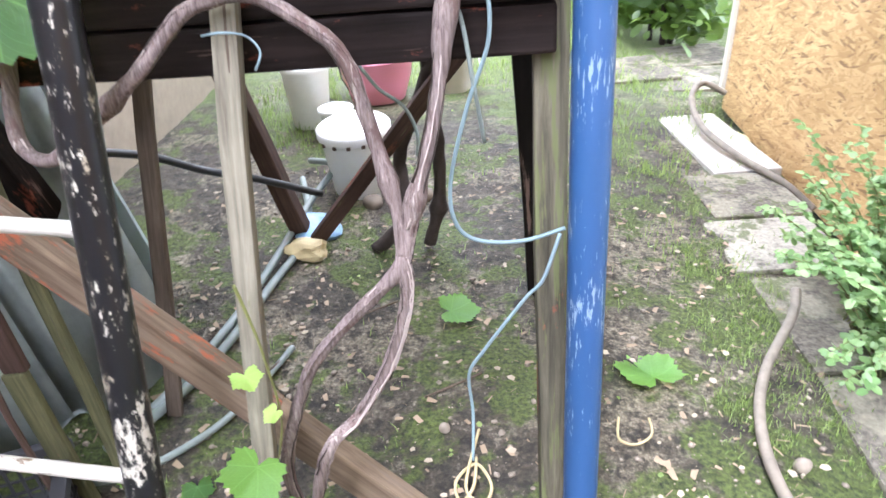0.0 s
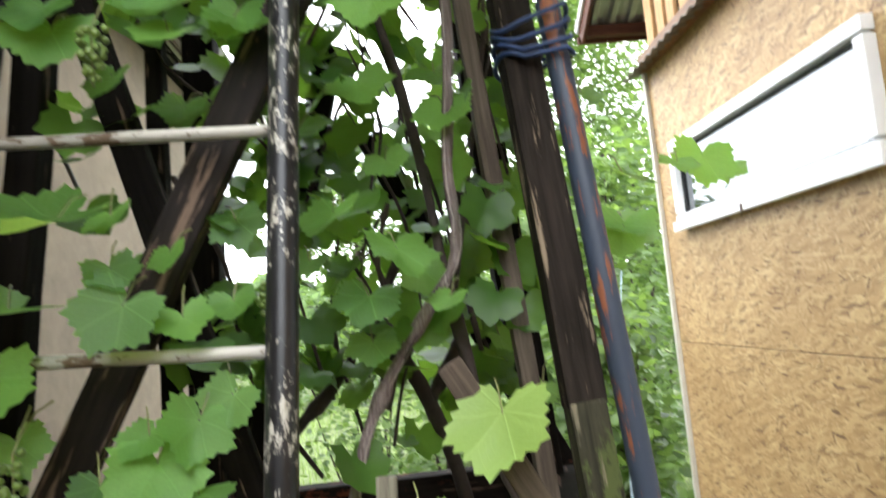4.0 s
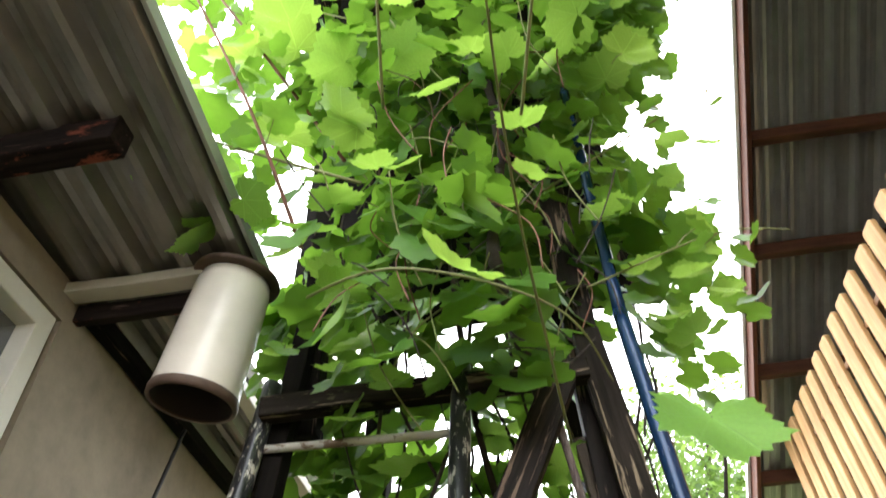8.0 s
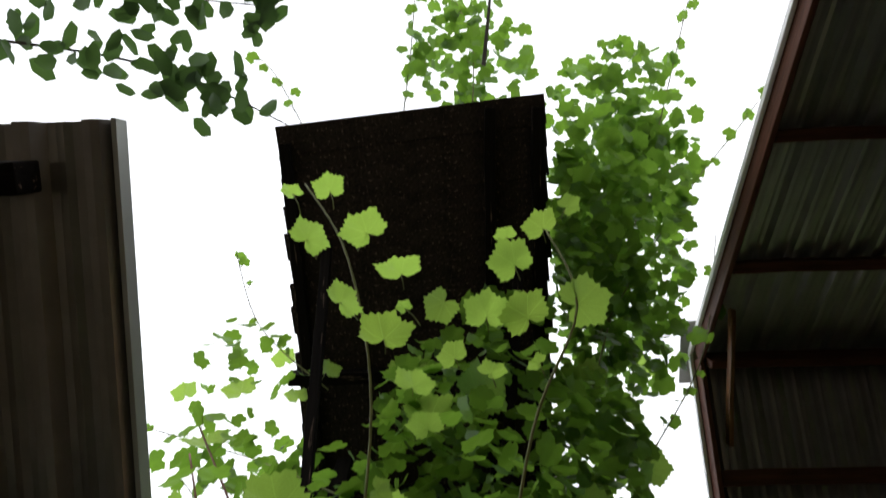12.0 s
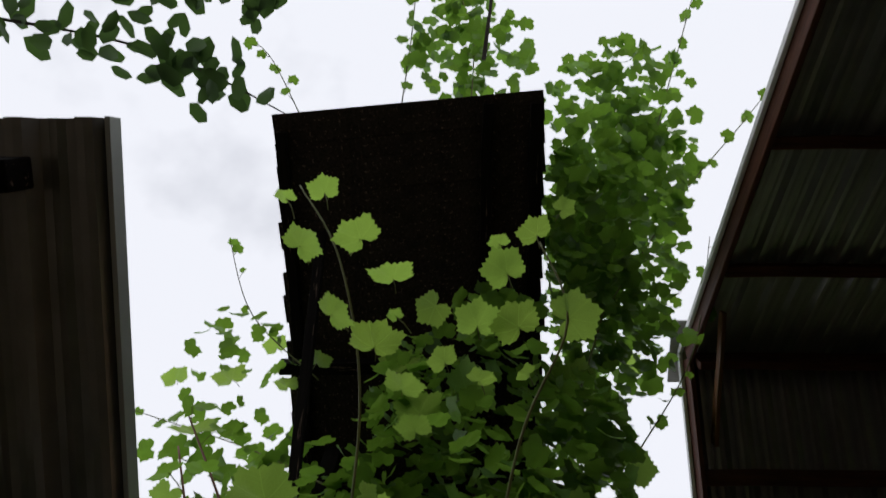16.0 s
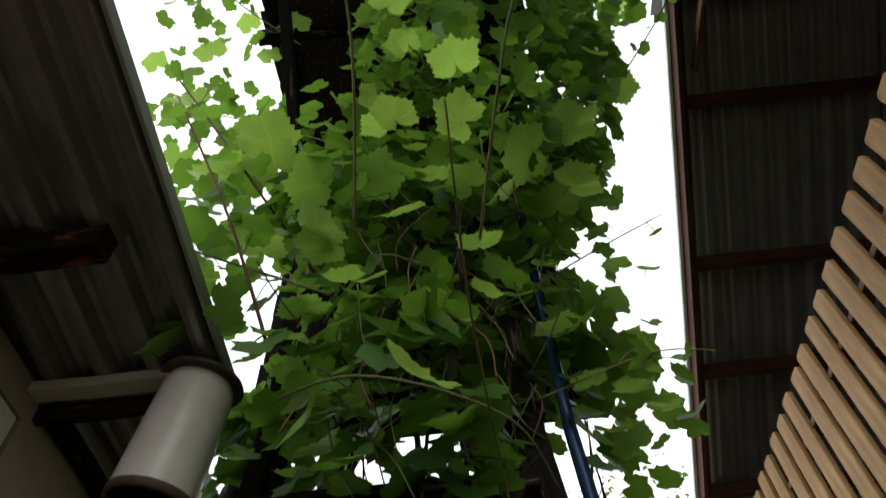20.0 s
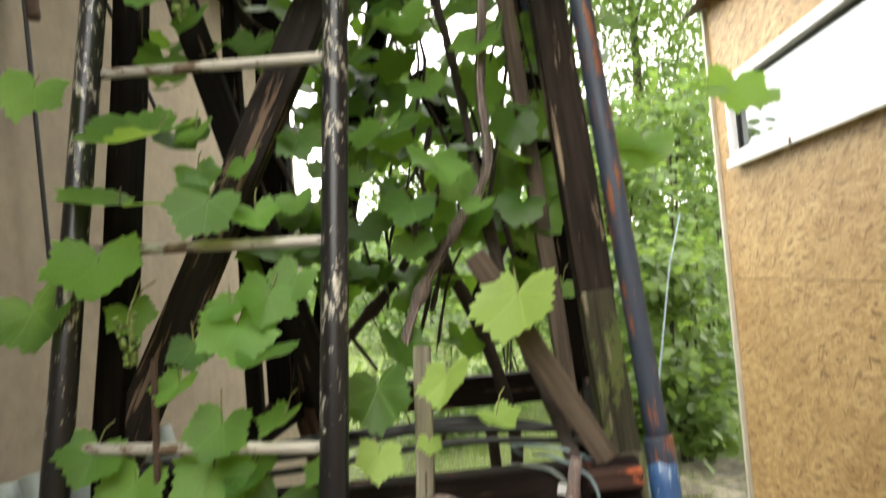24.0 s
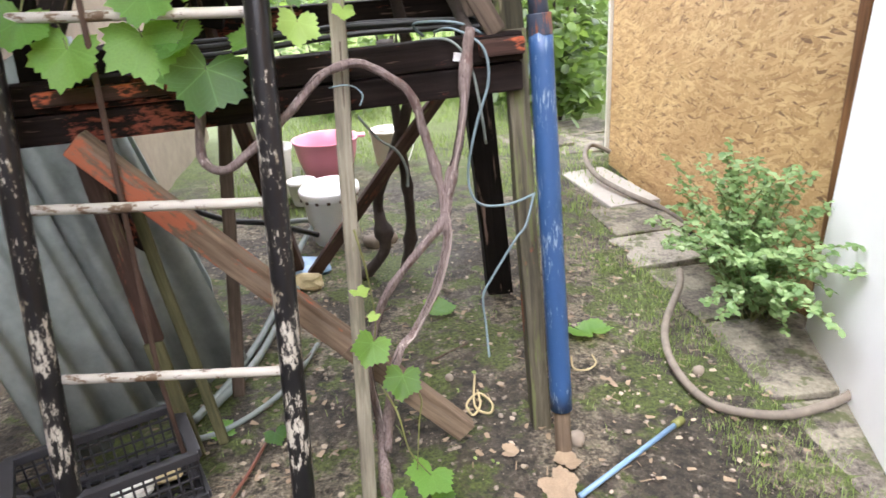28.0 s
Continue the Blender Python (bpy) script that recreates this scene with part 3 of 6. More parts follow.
# roof of the house: two falls of corrugated sheet seen from underneath, purlins, boards
VX = -0.725
FALL = 0.10


def house_roof_z(y):
    return 3.225 - FALL * (y + 0.20)


for k in range(6):
    w = 0.9
    cx = VX - w / 2 - k * (w - 0.04)
    y0, y1 = -0.205, 1.43
    m = frame_pose((cx, (y0 + y1) / 2, house_roof_z((y0 + y1) / 2) + 0.005 * k), (1, 0, 0), (0, 1, -FALL))
    part("roof_sheet", corrugated(w, 1.66, 0.15, -0.036, ribs=RIBS), M_HOUSETIN, house, "grey ribbed tin roof sheet", at=m)
for k in range(6):
    w = 0.9
    cx = -0.93 - w / 2 - k * (w - 0.04)
    m = frame_pose((cx, 3.25, 3.05 + 0.004 * k), (1, 0, 0), (0, 1, -0.03))
    part("roof_sheet", corrugated(w, 3.8, 0.15, -0.036, ribs=RIBS), M_HOUSETIN, house, "grey ribbed tin roof sheet", at=m)
beam("purlin", (VX - 2.4, 0.95, house_roof_z(0.95) - 0.06), (VX - 0.16, 0.90, house_roof_z(0.9) - 0.06), 0.09, 0.07, M_TAR_RED, house, "dark brown purlin")
beam("purlin", (VX - 2.4, -0.1, house_roof_z(-0.1) - 0.06), (VX - 0.16, -0.1, house_roof_z(-0.1) - 0.06), 0.09, 0.07, M_TAR, house)
beam("eave_board", (WX - 0.3, 1.37, 3.022), (-0.86, 1.37, 3.022), 0.035, 0.06, M_CREAM, house, "cream painted eave board")
beam("eave_board", (WX - 0.3, 1.43, 2.985), (-0.88, 1.43, 2.985), 0.06, 0.03, M_TAR_RED, house, "dark brown eave board")
beam("wall_plate", (WX + 0.03, 1.45, 3.0), (WX + 0.03, 4.95, 2.95), 0.05, 0.05, M_TAR, house)
beam("batten", (-0.97, 1.45, 3.02), (-0.97, 5.1, 2.96), 0.05, 0.04, M_CREAM, house)
part("verge_flashing", box(0.012, 1.66, 0.05, 0.002), M_SHEETMETAL, house, at=frame_pose((VX + 0.008, 0.61, house_roof_z(0.61)), (1, 0, 0), (0, 1, -FALL)))

# white enamelled vessel that hangs upside down below the eave corner
hanging = thing("hanging_bucket", "white enamelled bucket hanging upside down with rusty rims", "bucket")
m = pose(-0.845, 1.43, 2.648, 4, 9, 0) @ Matrix.Diagonal((0.80, 0.80, 0.84, 1))
bm = lathe([(0.137, 0.0), (0.14, 0.02), (0.139, 0.05), (0.134, 0.25), (0.129, 0.40), (0.122, 0.435), (0.115, 0.435), (0.121, 0.40), (0.128, 0.05), (0.131, 0.0)], 36, False)
bm.faces.new([v for v in bm.verts if abs(v.co.z - 0.435) < 1e-6 and v.co.xy.length < 0.117])
part("shell", bm, M_ENAMEL, hanging, smooth=True, at=m)
# the lining's dark colour paints in the shade inside the bucket
part("lining", lathe([(0.1295, -0.006), (0.1255, 0.06), (0.118, 0.40), (0.005, 0.428), (0.005, 0.430), (0.1195, 0.402), (0.127, 0.06), (0.131, -0.006)], 36, False), M_INNERSHADE, hanging, "dark lining, the shade of the opening put into its colour", smooth=True, at=m)
part("rim", lathe([(0.130, -0.012), (0.143, -0.012), (0.145, 0.006), (0.143, 0.016), (0.130, 0.016), (0.130, -0.012)], 36, False), M_RUSTRIM, hanging, "rusty brown rim", smooth=True, at=m)
part("flange", lathe([(0.03, 0.435), (0.15, 0.438), (0.155, 0.448), (0.15, 0.458), (0.03, 0.462)], 36), M_RUSTRIM, hanging, "rusty brown flange", smooth=True, at=m)
part("hook", tube([m @ Vector((0, 0, 0.46)), m @ Vector((0, 0, 0.5)), m @ Vector((-0.02, 0.0, 0.56))], 0.012, 8), M_RUSTRIM, hanging)

# added plain wall, out of view, that closes the yard behind and cuts light
back = tagged(new("light_block_wall"), "added unseen plastered wall that blocks light from behind the yard", "wall", kind="structure")
part("wall_face", box(2.75, 0.25, 2.6, 0.01), M_PLASTER, back, at=pose(0.1, -2.85, 1.2))

# ---- shed on the other side ----
shed = thing("shed", "shed clad in strand board with a slatted loft and tin roof", "shed")
SX = 1.405
part("osb_panel", box(0.018, 2.12, 1.33, 0.002), M_OSB, shed, "lower strand board sheet", at=pose(SX + 0.009, 2.81, 0.535))
for a, b, c, d in ((1.76, 2.12, 1.204, 2.72), (3.60, 3.87, 1.204, 2.72), (2.12, 3.60, 1.204, 1.80), (2.12, 3.60, 2.22, 2.72)):
    part("osb_panel", box(0.018, b - a, d - c, 0.0005), M_OSB, shed, "strand board beside the window", at=pose(SX + 0.009, (a + b) / 2, (c + d) / 2))
part("wall", box(0.1, 6.4, 2.8, 0.0), M_INNERSHADE, shed, at=pose(SX + 1.5, 0.65, 1.3))
part("wall", box(1.4, 0.06, 2.8, 0.0), M_OSB, shed, at=pose(SX + 0.75, -2.5, 1.3))
part("wall", box(1.5, 0.05, 2.8, 0.0), M_OSB, shed, at=pose(SX + 0.80, 3.83, 1.32))
part("corner_trim", box(0.03, 0.03, 2.76, 0.003), M_CREAM, shed, at=pose(SX - 0.006, 3.885, 1.32))
beam("door_post", (SX - 0.01, 1.722, -0.12), (SX - 0.01, 1.735, 2.7), 0.05, 0.05, M_POST, shed, "varnished brown door post")
part("wall", box(0.05, 0.25, 0.75, 0.0), M_OSB, shed, at=pose(SX + 0.03, 1.35, 2.42))
part("wall", box(0.06, 3.2, 2.8, 0.0), M_OSB, shed, at=pose(SX + 0.03, -0.95, 1.3))
door = part("door", box(0.04, 0.82, 2.06, 0.004), M_WHITE, shed, "plain white door standing open", at=Matrix.Translation((SX - 0.052, 1.640, 0.94)) @ pose(0, 0, 0, 0, 2.2, 0) @ pose(0, 0, 0, 0, 0, -18) @ pose(0, -0.41, 0))
sw = new("window")
sw.parent = shed
sw["label"] = "white framed window reflecting the sky"
for a, b, w in (((SX - 0.012, 2.10, 1.825), (SX - 0.012, 3.62, 1.825), 0.06), ((SX - 0.012, 2.10, 2.205), (SX - 0.012, 3.62, 2.205), 0.06), ((SX - 0.012, 2.125, 1.86), (SX - 0.012, 2.125, 2.17), 0.06), ((SX - 0.012, 3.595, 1.86), (SX - 0.012, 3.595, 2.17), 0.06)):
    beam("frame", a, b, w, 0.05, M_PVC, sw, wobble=0.0)
beam("sill", (SX - 0.045, 2.08, 1.795), (SX - 0.045, 3.64, 1.795), 0.02, 0.05, M_PVC, sw, wobble=0.0)
part("pane", box(0.006, 1.42, 0.33, 0), M_GLASS, sw, at=pose(SX + 0.004, 2.86, 2.015))
for a, b in (((SX - 0.006, 2.155, 2.172), (SX - 0.006, 3.565, 2.172)), ((SX - 0.006, 3.562, 1.858), (SX - 0.006, 3.562, 2.172)), ((SX - 0.006, 2.158, 1.858), (SX - 0.006, 2.158, 2.172)), ((SX - 0.006, 2.155, 1.858), (SX - 0.006, 3.565, 1.858))):
    beam("gasket", a, b, 0.012, 0.012, M_CABLE, sw, wobble=0.0)
part("clip", box(0.015, 0.02, 0.03, 0.003), M_RUSTRIM, sw, at=pose(SX - 0.05, 2.92, 1.785))

# ledge and slatted loft rail
beam("ledge_board", (SX - 0.03, 0.2, 2.735), (SX - 0.03, 3.85, 2.735), 0.05, 0.09, M_POST, shed, "brown ledge board")
part("drip_sheet", corrugated(3.75, 0.14, 0.09, 0.012), M_ROOFGREY, shed, "short wavy drip sheet", at=frame_pose((SX - 0.06, 2.05, 2.69), (0, 1, 0), (-1, 0, -0.35)))


def slat_mesh():
    bm = bmesh.new()
    w, h, c = 0.046, 0.80, 0.012
    prof = [(-w, 0), (w, 0), (w, h - c), (w - c, h), (-w + c, h), (-w, h - c)]
    f = [bm.verts.new((0, a, b)) for a, b in prof]
    g = [bm.verts.new((0.024, a, b)) for a, b in prof]
    bm.faces.new(f[::-1])
    bm.faces.new(g)
    for i in range(6):
        bm.faces.new((f[i], f[(i + 1) % 6], g[(i + 1) % 6], g[i]))
    bmesh.ops.bevel(bm, geom=bm.edges[:], offset=0.003, segments=1, affect="EDGES")
    me = bpy.data.meshes.new("slat")
    bm.to_mesh(me)
    bm.free()
    me.materials.append(M_PINE)
    return me


slat_data = slat_mesh()
rng = random.Random(4)
for k in range(24):
    ob = new("slat", slat_data)
    ob.parent = shed
    ob.matrix_world = pose(SX - 0.03, 3.69 - k * 0.145 + rng.uniform(-0.008, 0.008), 2.755 + rng.uniform(-0.008, 0.008), rng.uniform(-0.7, 0.7), 0, 0)
beam("slat_rail", (SX + 0.015, 0.3, 3.36), (SX + 0.015, 3.72, 3.36), 0.06, 0.03, M_POST, shed)
beam("slat_rail", (SX + 0.015, 0.3, 2.90), (SX + 0.015, 3.72, 2.90), 0.06, 0.03, M_POST, shed)
# loft floor and back wall carry the loft's shade as dark colour
part("loft_floor", box(2.6, 5.6, 0.05, 0.0), M_INNERSHADE, shed, at=pose(SX + 1.32, 1.1, 2.70))
part("wall", box(0.05, 5.6, 2.2, 0.0), M_INNERSHADE, shed, "back wall of the loft, its shade put into the colour", at=pose(SX + 2.6, 1.1, 3.8))

# tin roof of the shed: ridge across the yard's line, seen from underneath
RX, RY, RZ, SLOPE = 1.205, 1.02, 5.07, 0.565


def shed_roof_z(y):
    return RZ - SLOPE * abs(y - RY)


for side in (1, -1):
    for k in range(3):
        w = 1.06
        run = 3.42
        cy = RY + side * run / 2
        m = frame_pose((RX + w / 2 + k * 1.0, cy, shed_roof_z(cy) + 0.062 + 0.004 * k), (1, 0, 0), (0, 1, -SLOPE * side))
        part("roof_sheet", corrugated(w, run * math.hypot(1, SLOPE), 0.118, -0.032, ribs=RIBS), M_ROOFMETAL, shed, "grey ribbed roof sheet", at=m)
for y in (1.53, 2.26, 2.77, 3.36, 3.94, 4.38, 0.49, -0.1, -0.65, -1.2, -1.75):
    beam("purlin", (RX + 0.04, y, shed_roof_z(y) - 0.005), (RX + 3.0, y, shed_roof_z(y) - 0.005), 0.075, 0.05, M_PURLIN, shed, "red-brown purlin", twist=0)
part("ridge_cap", box(3.1, 0.34, 0.012, 0.002), M_SHEETMETAL, shed, at=pose(RX + 1.5, RY, RZ + 0.075))
beam("ridge_board", (RX + 0.04, RY, RZ - 0.06), (RX + 3.0, RY, RZ - 0.06), 0.14, 0.04, M_PURLIN, shed)
for side in (1, -1):
    beam("barge_board", (RX + 0.02, RY + side * 0.015, RZ + 0.0), (RX + 0.02, RY + side * 3.40, shed_roof_z(RY + 3.40) + 0.0), 0.025, 0.11, M_PURLIN, shed, "red-brown barge board", wobble=0.0)
    beam("verge_trim", (RX - 0.004, RY, RZ + 0.055), (RX - 0.004, RY + side * 3.42, shed_roof_z(RY + 3.42) + 0.055), 0.02, 0.03, M_PVC, shed, "white verge trim", wobble=0.0)
beam("rafter", (SX - 0.10, 0.72, RZ - 0.19), (SX - 0.09, 1.40, RZ - 0.21), 0.022, 0.05, M_POST, shed)
beam("eave_board", (RX, 4.44, shed_roof_z(4.44) + 0.0), (RX + 3.0, 4.44, shed_roof_z(4.44) + 0.0), 0.05, 0.03, M_PURLIN, shed)

# ---- timber tower ----
tower = thing("timber_tower", "old tarred timber tower with cross braces and a boarded platform", "tower")
beam("leg", (0.312, 1.275, -0.03), (0.276, 1.345, 1.00), 0.046, 0.05, M_LEG, tower, "mossy leg with leftover red paint")
beam("leg", (0.266, 1.352, 0.98), (0.248, 1.380, 1.30), 0.064, 0.060, M_LEGMOSS, tower, "foot of the upper leg, overgrown with green algae")
beam("leg", (0.248, 1.380, 1.29), (0.155, 1.495, 2.75), 0.068, 0.062, M_TARSTREAK, tower, "tarred leg, bleached in streaks")
beam("leg", (0.150, 1.555, 2.2), (0.160, 1.62, 4.86), 0.085, 0.075, M_TARBARE, tower)
beam("leg", (0.195, 1.47, 1.02), (0.10, 1.57, 2.5), 0.034, 0.04, M_GREYDARK, tower, "brown lath beside the leg")
beam("leg", (-0.80, 1.95, -0.03), (-0.71, 1.46, 1.0), 0.06, 0.06, M_TAR_RED, tower)
beam("leg", (-0.74, 1.37, 0.85), (-0.60, 1.55, 3.0), 0.055, 0.06, M_TAR, tower)
beam("leg", (-0.60, 1.60, 2.6), (-0.57, 1.45, 4.86), 0.075, 0.07, M_TAR, tower)
beam("leg", (-0.51, 1.61, 0.95), (-0.50, 1.60, 2.3), 0.034, 0.04, M_TAR, tower)
beam("leg", (0.36, 2.09, -0.03), (0.10, 1.95, 3.4), 0.09, 0.09, M_TAR, tower)
beam("leg", (0.395, 2.5, -0.03), (0.30, 2.35, 1.1), 0.06, 0.06, M_GREYDARK, tower)
beam("leg", (-0.40, 2.40, -0.03), (-0.55, 2.0, 1.2), 0.055, 0.055, M_RUSTPLANK, tower)
beam("leg", (-0.56, 2.0, 1.0), (-0.45, 1.9, 3.4), 0.08, 0.07, M_TAR, tower)
beam("crossbeam", (-0.82, 1.312, 0.937), (0.284, 1.312, 0.970), 0.060, 0.055, M_TAR_RED, tower, "front crossbeam, tarred over flaking red paint")
beam("crossbeam", (-0.82, 1.314, 0.873), (0.284, 1.314, 0.906), 0.061, 0.053, M_TAR_RED, tower, "lower plank of the front crossbeam")
beam("crossbeam", (-0.62, 2.14, 0.99), (0.40, 2.14, 1.0), 0.09, 0.06, M_TAR_RED, tower)
beam("crossbeam", (-0.66, 1.44, 2.60), (0.14, 1.46, 2.62), 0.055, 0.05, M_TARSTREAK, tower)
beam("crossbeam", (-0.55, 1.98, 2.47), (0.2, 1.98, 2.47), 0.07, 0.06, M_TAR, tower)
beam("crossbeam", (-0.60, 1.35, 0.99), (-0.55, 2.15, 1.0), 0.08, 0.06, M_TAR, tower)
beam("crossbeam", (0.25, 1.37, 1.0), (0.35, 2.15, 1.0), 0.08, 0.06, M_TAR, tower)
beam("brace", (0.075, 1.44, 2.60), (-0.74, 1.405, 1.0), 0.075, 0.045, M_TARBARE, tower, "tarred diagonal brace")
beam("brace", (-0.62, 1.52, 2.15), (-0.30, 1.50, 1.05), 0.06, 0.04, M_TAR, tower)
beam("brace", (-0.650, 1.262, 0.856), (-0.155, 1.254, 0.319), 0.060, 0.04, M_RUST, tower, "diagonal brace with flaking red-brown paint")
beam("brace", (-0.157, 1.254, 0.321), (0.112, 1.25, 0.03), 0.060, 0.04, M_BAREBRACE, tower, "bare weathered lower end of the brace")
beam("brace", (0.022, 1.31, 1.385), (0.232, 1.295, 1.0), 0.044, 0.022, M_GREYDARK, tower, "short grey brace")
beam("brace", (-0.365, 2.33, 0.0), (0.20, 2.2, 0.72), 0.046, 0.035, M_RUSTPLANK, tower, "rusty brown diagonal brace")
beam("brace", (0.33, 2.05, 1.05), (-0.1, 2.02, 1.95), 0.07, 0.05, M_TAR, tower)
beam("brace", (-0.50, 2.05, 1.0), (-0.18, 2.0, 2.2), 0.07, 0.05, M_TAR, tower)
beam("cleat", (0.190, 1.292, 0.972), (0.284, 1.292, 0.976), 0.035, 0.06, M_ORANGE, tower, "cleat with flaking orange-red paint")
part("paint_flake", box(0.022, 0.004, 0.018, 0.001), M_WHITE, tower, "chip of white paint", at=pose(0.146, 1.281, 0.958, 0, 12, 0))
beam("cleat", (-0.71, 1.30, 0.940), (-0.43, 1.30, 0.950), 0.03, 0.06, M_ORANGE, tower, "cleat with flaking red paint")
# added unseen boards below the platform: dark backing that blocks the sky behind
rng = random.Random(6)
for k in range(13):
    z = 3.18 + k * 0.135
    part("shade_board", box(1.22, 0.022, 0.138, 0.003), M_TAR, tower, at=pose(-0.19 + rng.uniform(-0.02, 0.02), 1.84 + rng.uniform(-0.004, 0.004), z, 0, rng.uniform(-0.5, 0.5), 0))
# platform over the yard
PZ = 4.93
rng = random.Random(9)
y = -0.25
while y < 1.9:
    w = rng.uniform(0.11, 0.15)
    mid = -0.185 + 0.02 * (y + 0.2)
    part("board", box(1.26, w + 0.012, 0.025, 0.003), M_BOARD, tower, at=pose(mid + rng.uniform(-0.012, 0.012), y + w / 2, PZ + 0.04 + rng.uniform(-0.004, 0.004), 0, 0, -5.4 * min(1.0, max(0.0, 1.2 - y * 0.6)) + rng.uniform(-0.4, 0.4)))
    y += w
beam("joist", (-0.775, -0.12, PZ), (-0.70, 1.9, PZ), 0.05, 0.06, M_TAR, tower)
beam("joist", (0.40, -0.25, PZ), (0.40, 1.9, PZ), 0.06, 0.07, M_TAR, tower)
beam("joist", (0.18, -0.25, PZ - 0.005), (0.15, 1.9, PZ - 0.005), 0.05, 0.05, M_TAR, tower)
beam("crossbeam", (-0.82, 1.0, PZ - 0.07), (0.45, 1.0, PZ - 0.07), 0.07, 0.06, M_TAR, tower)
beam("crossbeam", (-0.75, 1.62, PZ - 0.07), (0.40, 1.62, PZ - 0.07), 0.07, 0.06, M_TAR, tower)
beam("strut", (-0.60, 0.35, PZ - 0.02), (-0.58, 1.5, 3.75), 0.045, 0.045, M_TAR, tower)
beam("strut", (0.3, 0.5, PZ - 0.02), (0.12, 1.55, 3.9), 0.05, 0.05, M_TAR, tower)

# ---- ladder ----
ladder = thing("ladder", "black steel pipe ladder with flaking paint leaning on the tower", "ladder")


def rung_end(side, i):
    return Vector((-0.2905, 1.068, 0.384)) + (i - 1) * Vector((0.0152, 0.0612, 0.3495)) if side else Vector((-0.738, 1.115, 0.395)) + (i - 1) * Vector((0.0155, 0.0588, 0.3525))


for side in (1, 0):
    out = Vector((0.026 if side else -0.026, -0.012, 0))
    a, b = rung_end(side, -0.1) + out, rung_end(side, 7.55) + out
    m = between(a, b)
    n_ = 24
    half = (b - a).length / 2
    part("rail", tube([(0, 0, -half + 2 * half * k / n_) for k in range(n_ + 1)], 0.0245, 16, 0.0012), M_RAIL, ladder, smooth=True, at=m)
for i in range(1, 8):
    a, b = rung_end(0, i) - Vector((0.01, 0, 0)), rung_end(1, i) + Vector((0.01, 0, 0))
    half = (b - a).length / 2
    part("rung", tube([(0, 0, -half + 2 * half * k / 12) for k in range(13)], 0.0105, 12, 0.001), M_RUNG, ladder, "steel rung with flaking white paint", smooth=True, at=between(a, b))

# ---- blue pipe tied to the leg ----
pipe = thing("blue_pipe", "long blue painted steel pipe standing against the tower leg", "pipe")
PIPE = [(0.0, Vector((0.340, 1.150, 0.0))), (1.0, Vector((0.328, 1.315, 1.0))), (2.0, Vector((0.262, 1.388, 2.0))), (2.75, Vector((0.240, 1.415, 2.75))), (3.75, Vector((0.258, 1.40, 3.75)))]


def on_pipe(z):
    for (z0, a), (z1, b) in zip(PIPE, PIPE[1:]):
        if z <= z1 or z1 == 3.75:
            return a.lerp(b, (z - z0) / (z1 - z0))


def pipe_piece(name, z0, z1, r, mat, label=""):
    a, b = on_pipe(z0), on_pipe(z1)
    half = (b - a).length / 2
    part(name, tube([(0, 0, -half + 2 * half * k / 16) for k in range(17)], r, 18, 0.0008), mat, pipe, label, smooth=True, at=between(a, b))


pipe_piece("plug", -0.03, 0.14, 0.020, M_BAREBRACE, "wooden plug in the pipe's foot")
pipe_piece("sleeve", 0.12, 1.0, 0.0265, M_BLUE, "wide blue sleeve")
pipe_piece("collar", 0.985, 1.03, 0.0265, M_PIPE, "rusty collar")
pipe_piece("upper_pipe", 1.0, 2.0, 0.021, M_PIPE, "worn blue-grey pipe")
pipe_piece("middle_pipe", 1.98, 2.75, 0.0185, M_BLUEDARK, "glossy dark blue pipe")
pipe_piece("top_pipe", 2.74, 3.75, 0.0165, M_BLUEDARK, "glossy dark blue pipe")
binding = thing("binding", "blue strap wound round pipe and leg", "strap")
for k in range(4):
    z = 1.90 + 0.022 * k
    c1 = on_pipe(z)
    c0 = Vector((0.210, 1.428, z - 0.015))
    ring = []
    for a in range(25):
        t = 2 * math.pi * a / 24
        c = c0 if math.cos(t) < 0 else c1
        ring.append((c.x + 0.046 * math.cos(t) * (1 if c is c0 else 0.6), c.y + 0.046 * math.sin(t), z + 0.012 * math.sin(t * 2 + k)))
    part("turn", tube(ring, 0.0045, 7), M_BLUECORD, binding, smooth=True)

# ---- lath stuck in the ground before the tower ----
stake = thing("wooden_stake", "weathered grey wooden lath standing upright in the ground", "stake")
beam("lath", (-0.146, 1.045, -0.05), (-0.088, 1.315, 1.225), 0.033, 0.022, M_GREY, stake)
part("wire_tie", tube(smooth_path([(-0.125, 1.235, 0.925), (-0.097, 1.225, 0.93), (-0.075, 1.24, 0.922), (-0.06, 1.235, 0.905), (-0.068, 1.23, 0.885)], 5), 0.0016, 5), M_CORD, stake, "thin twisted wire tie", smooth=True)
part("split", box(0.0035, 0.004, 0.30, 0.001), M_GREYDARK, stake, "dark drying crack", at=between((-0.146, 1.045, -0.05), (-0.088, 1.315, 1.225)) @ pose(0.004, -0.0095, 0.28))

# ---- vine ----
vine = thing("grapevine", "leafy grapevine climbing over the tower, bright green leaves", "vine")


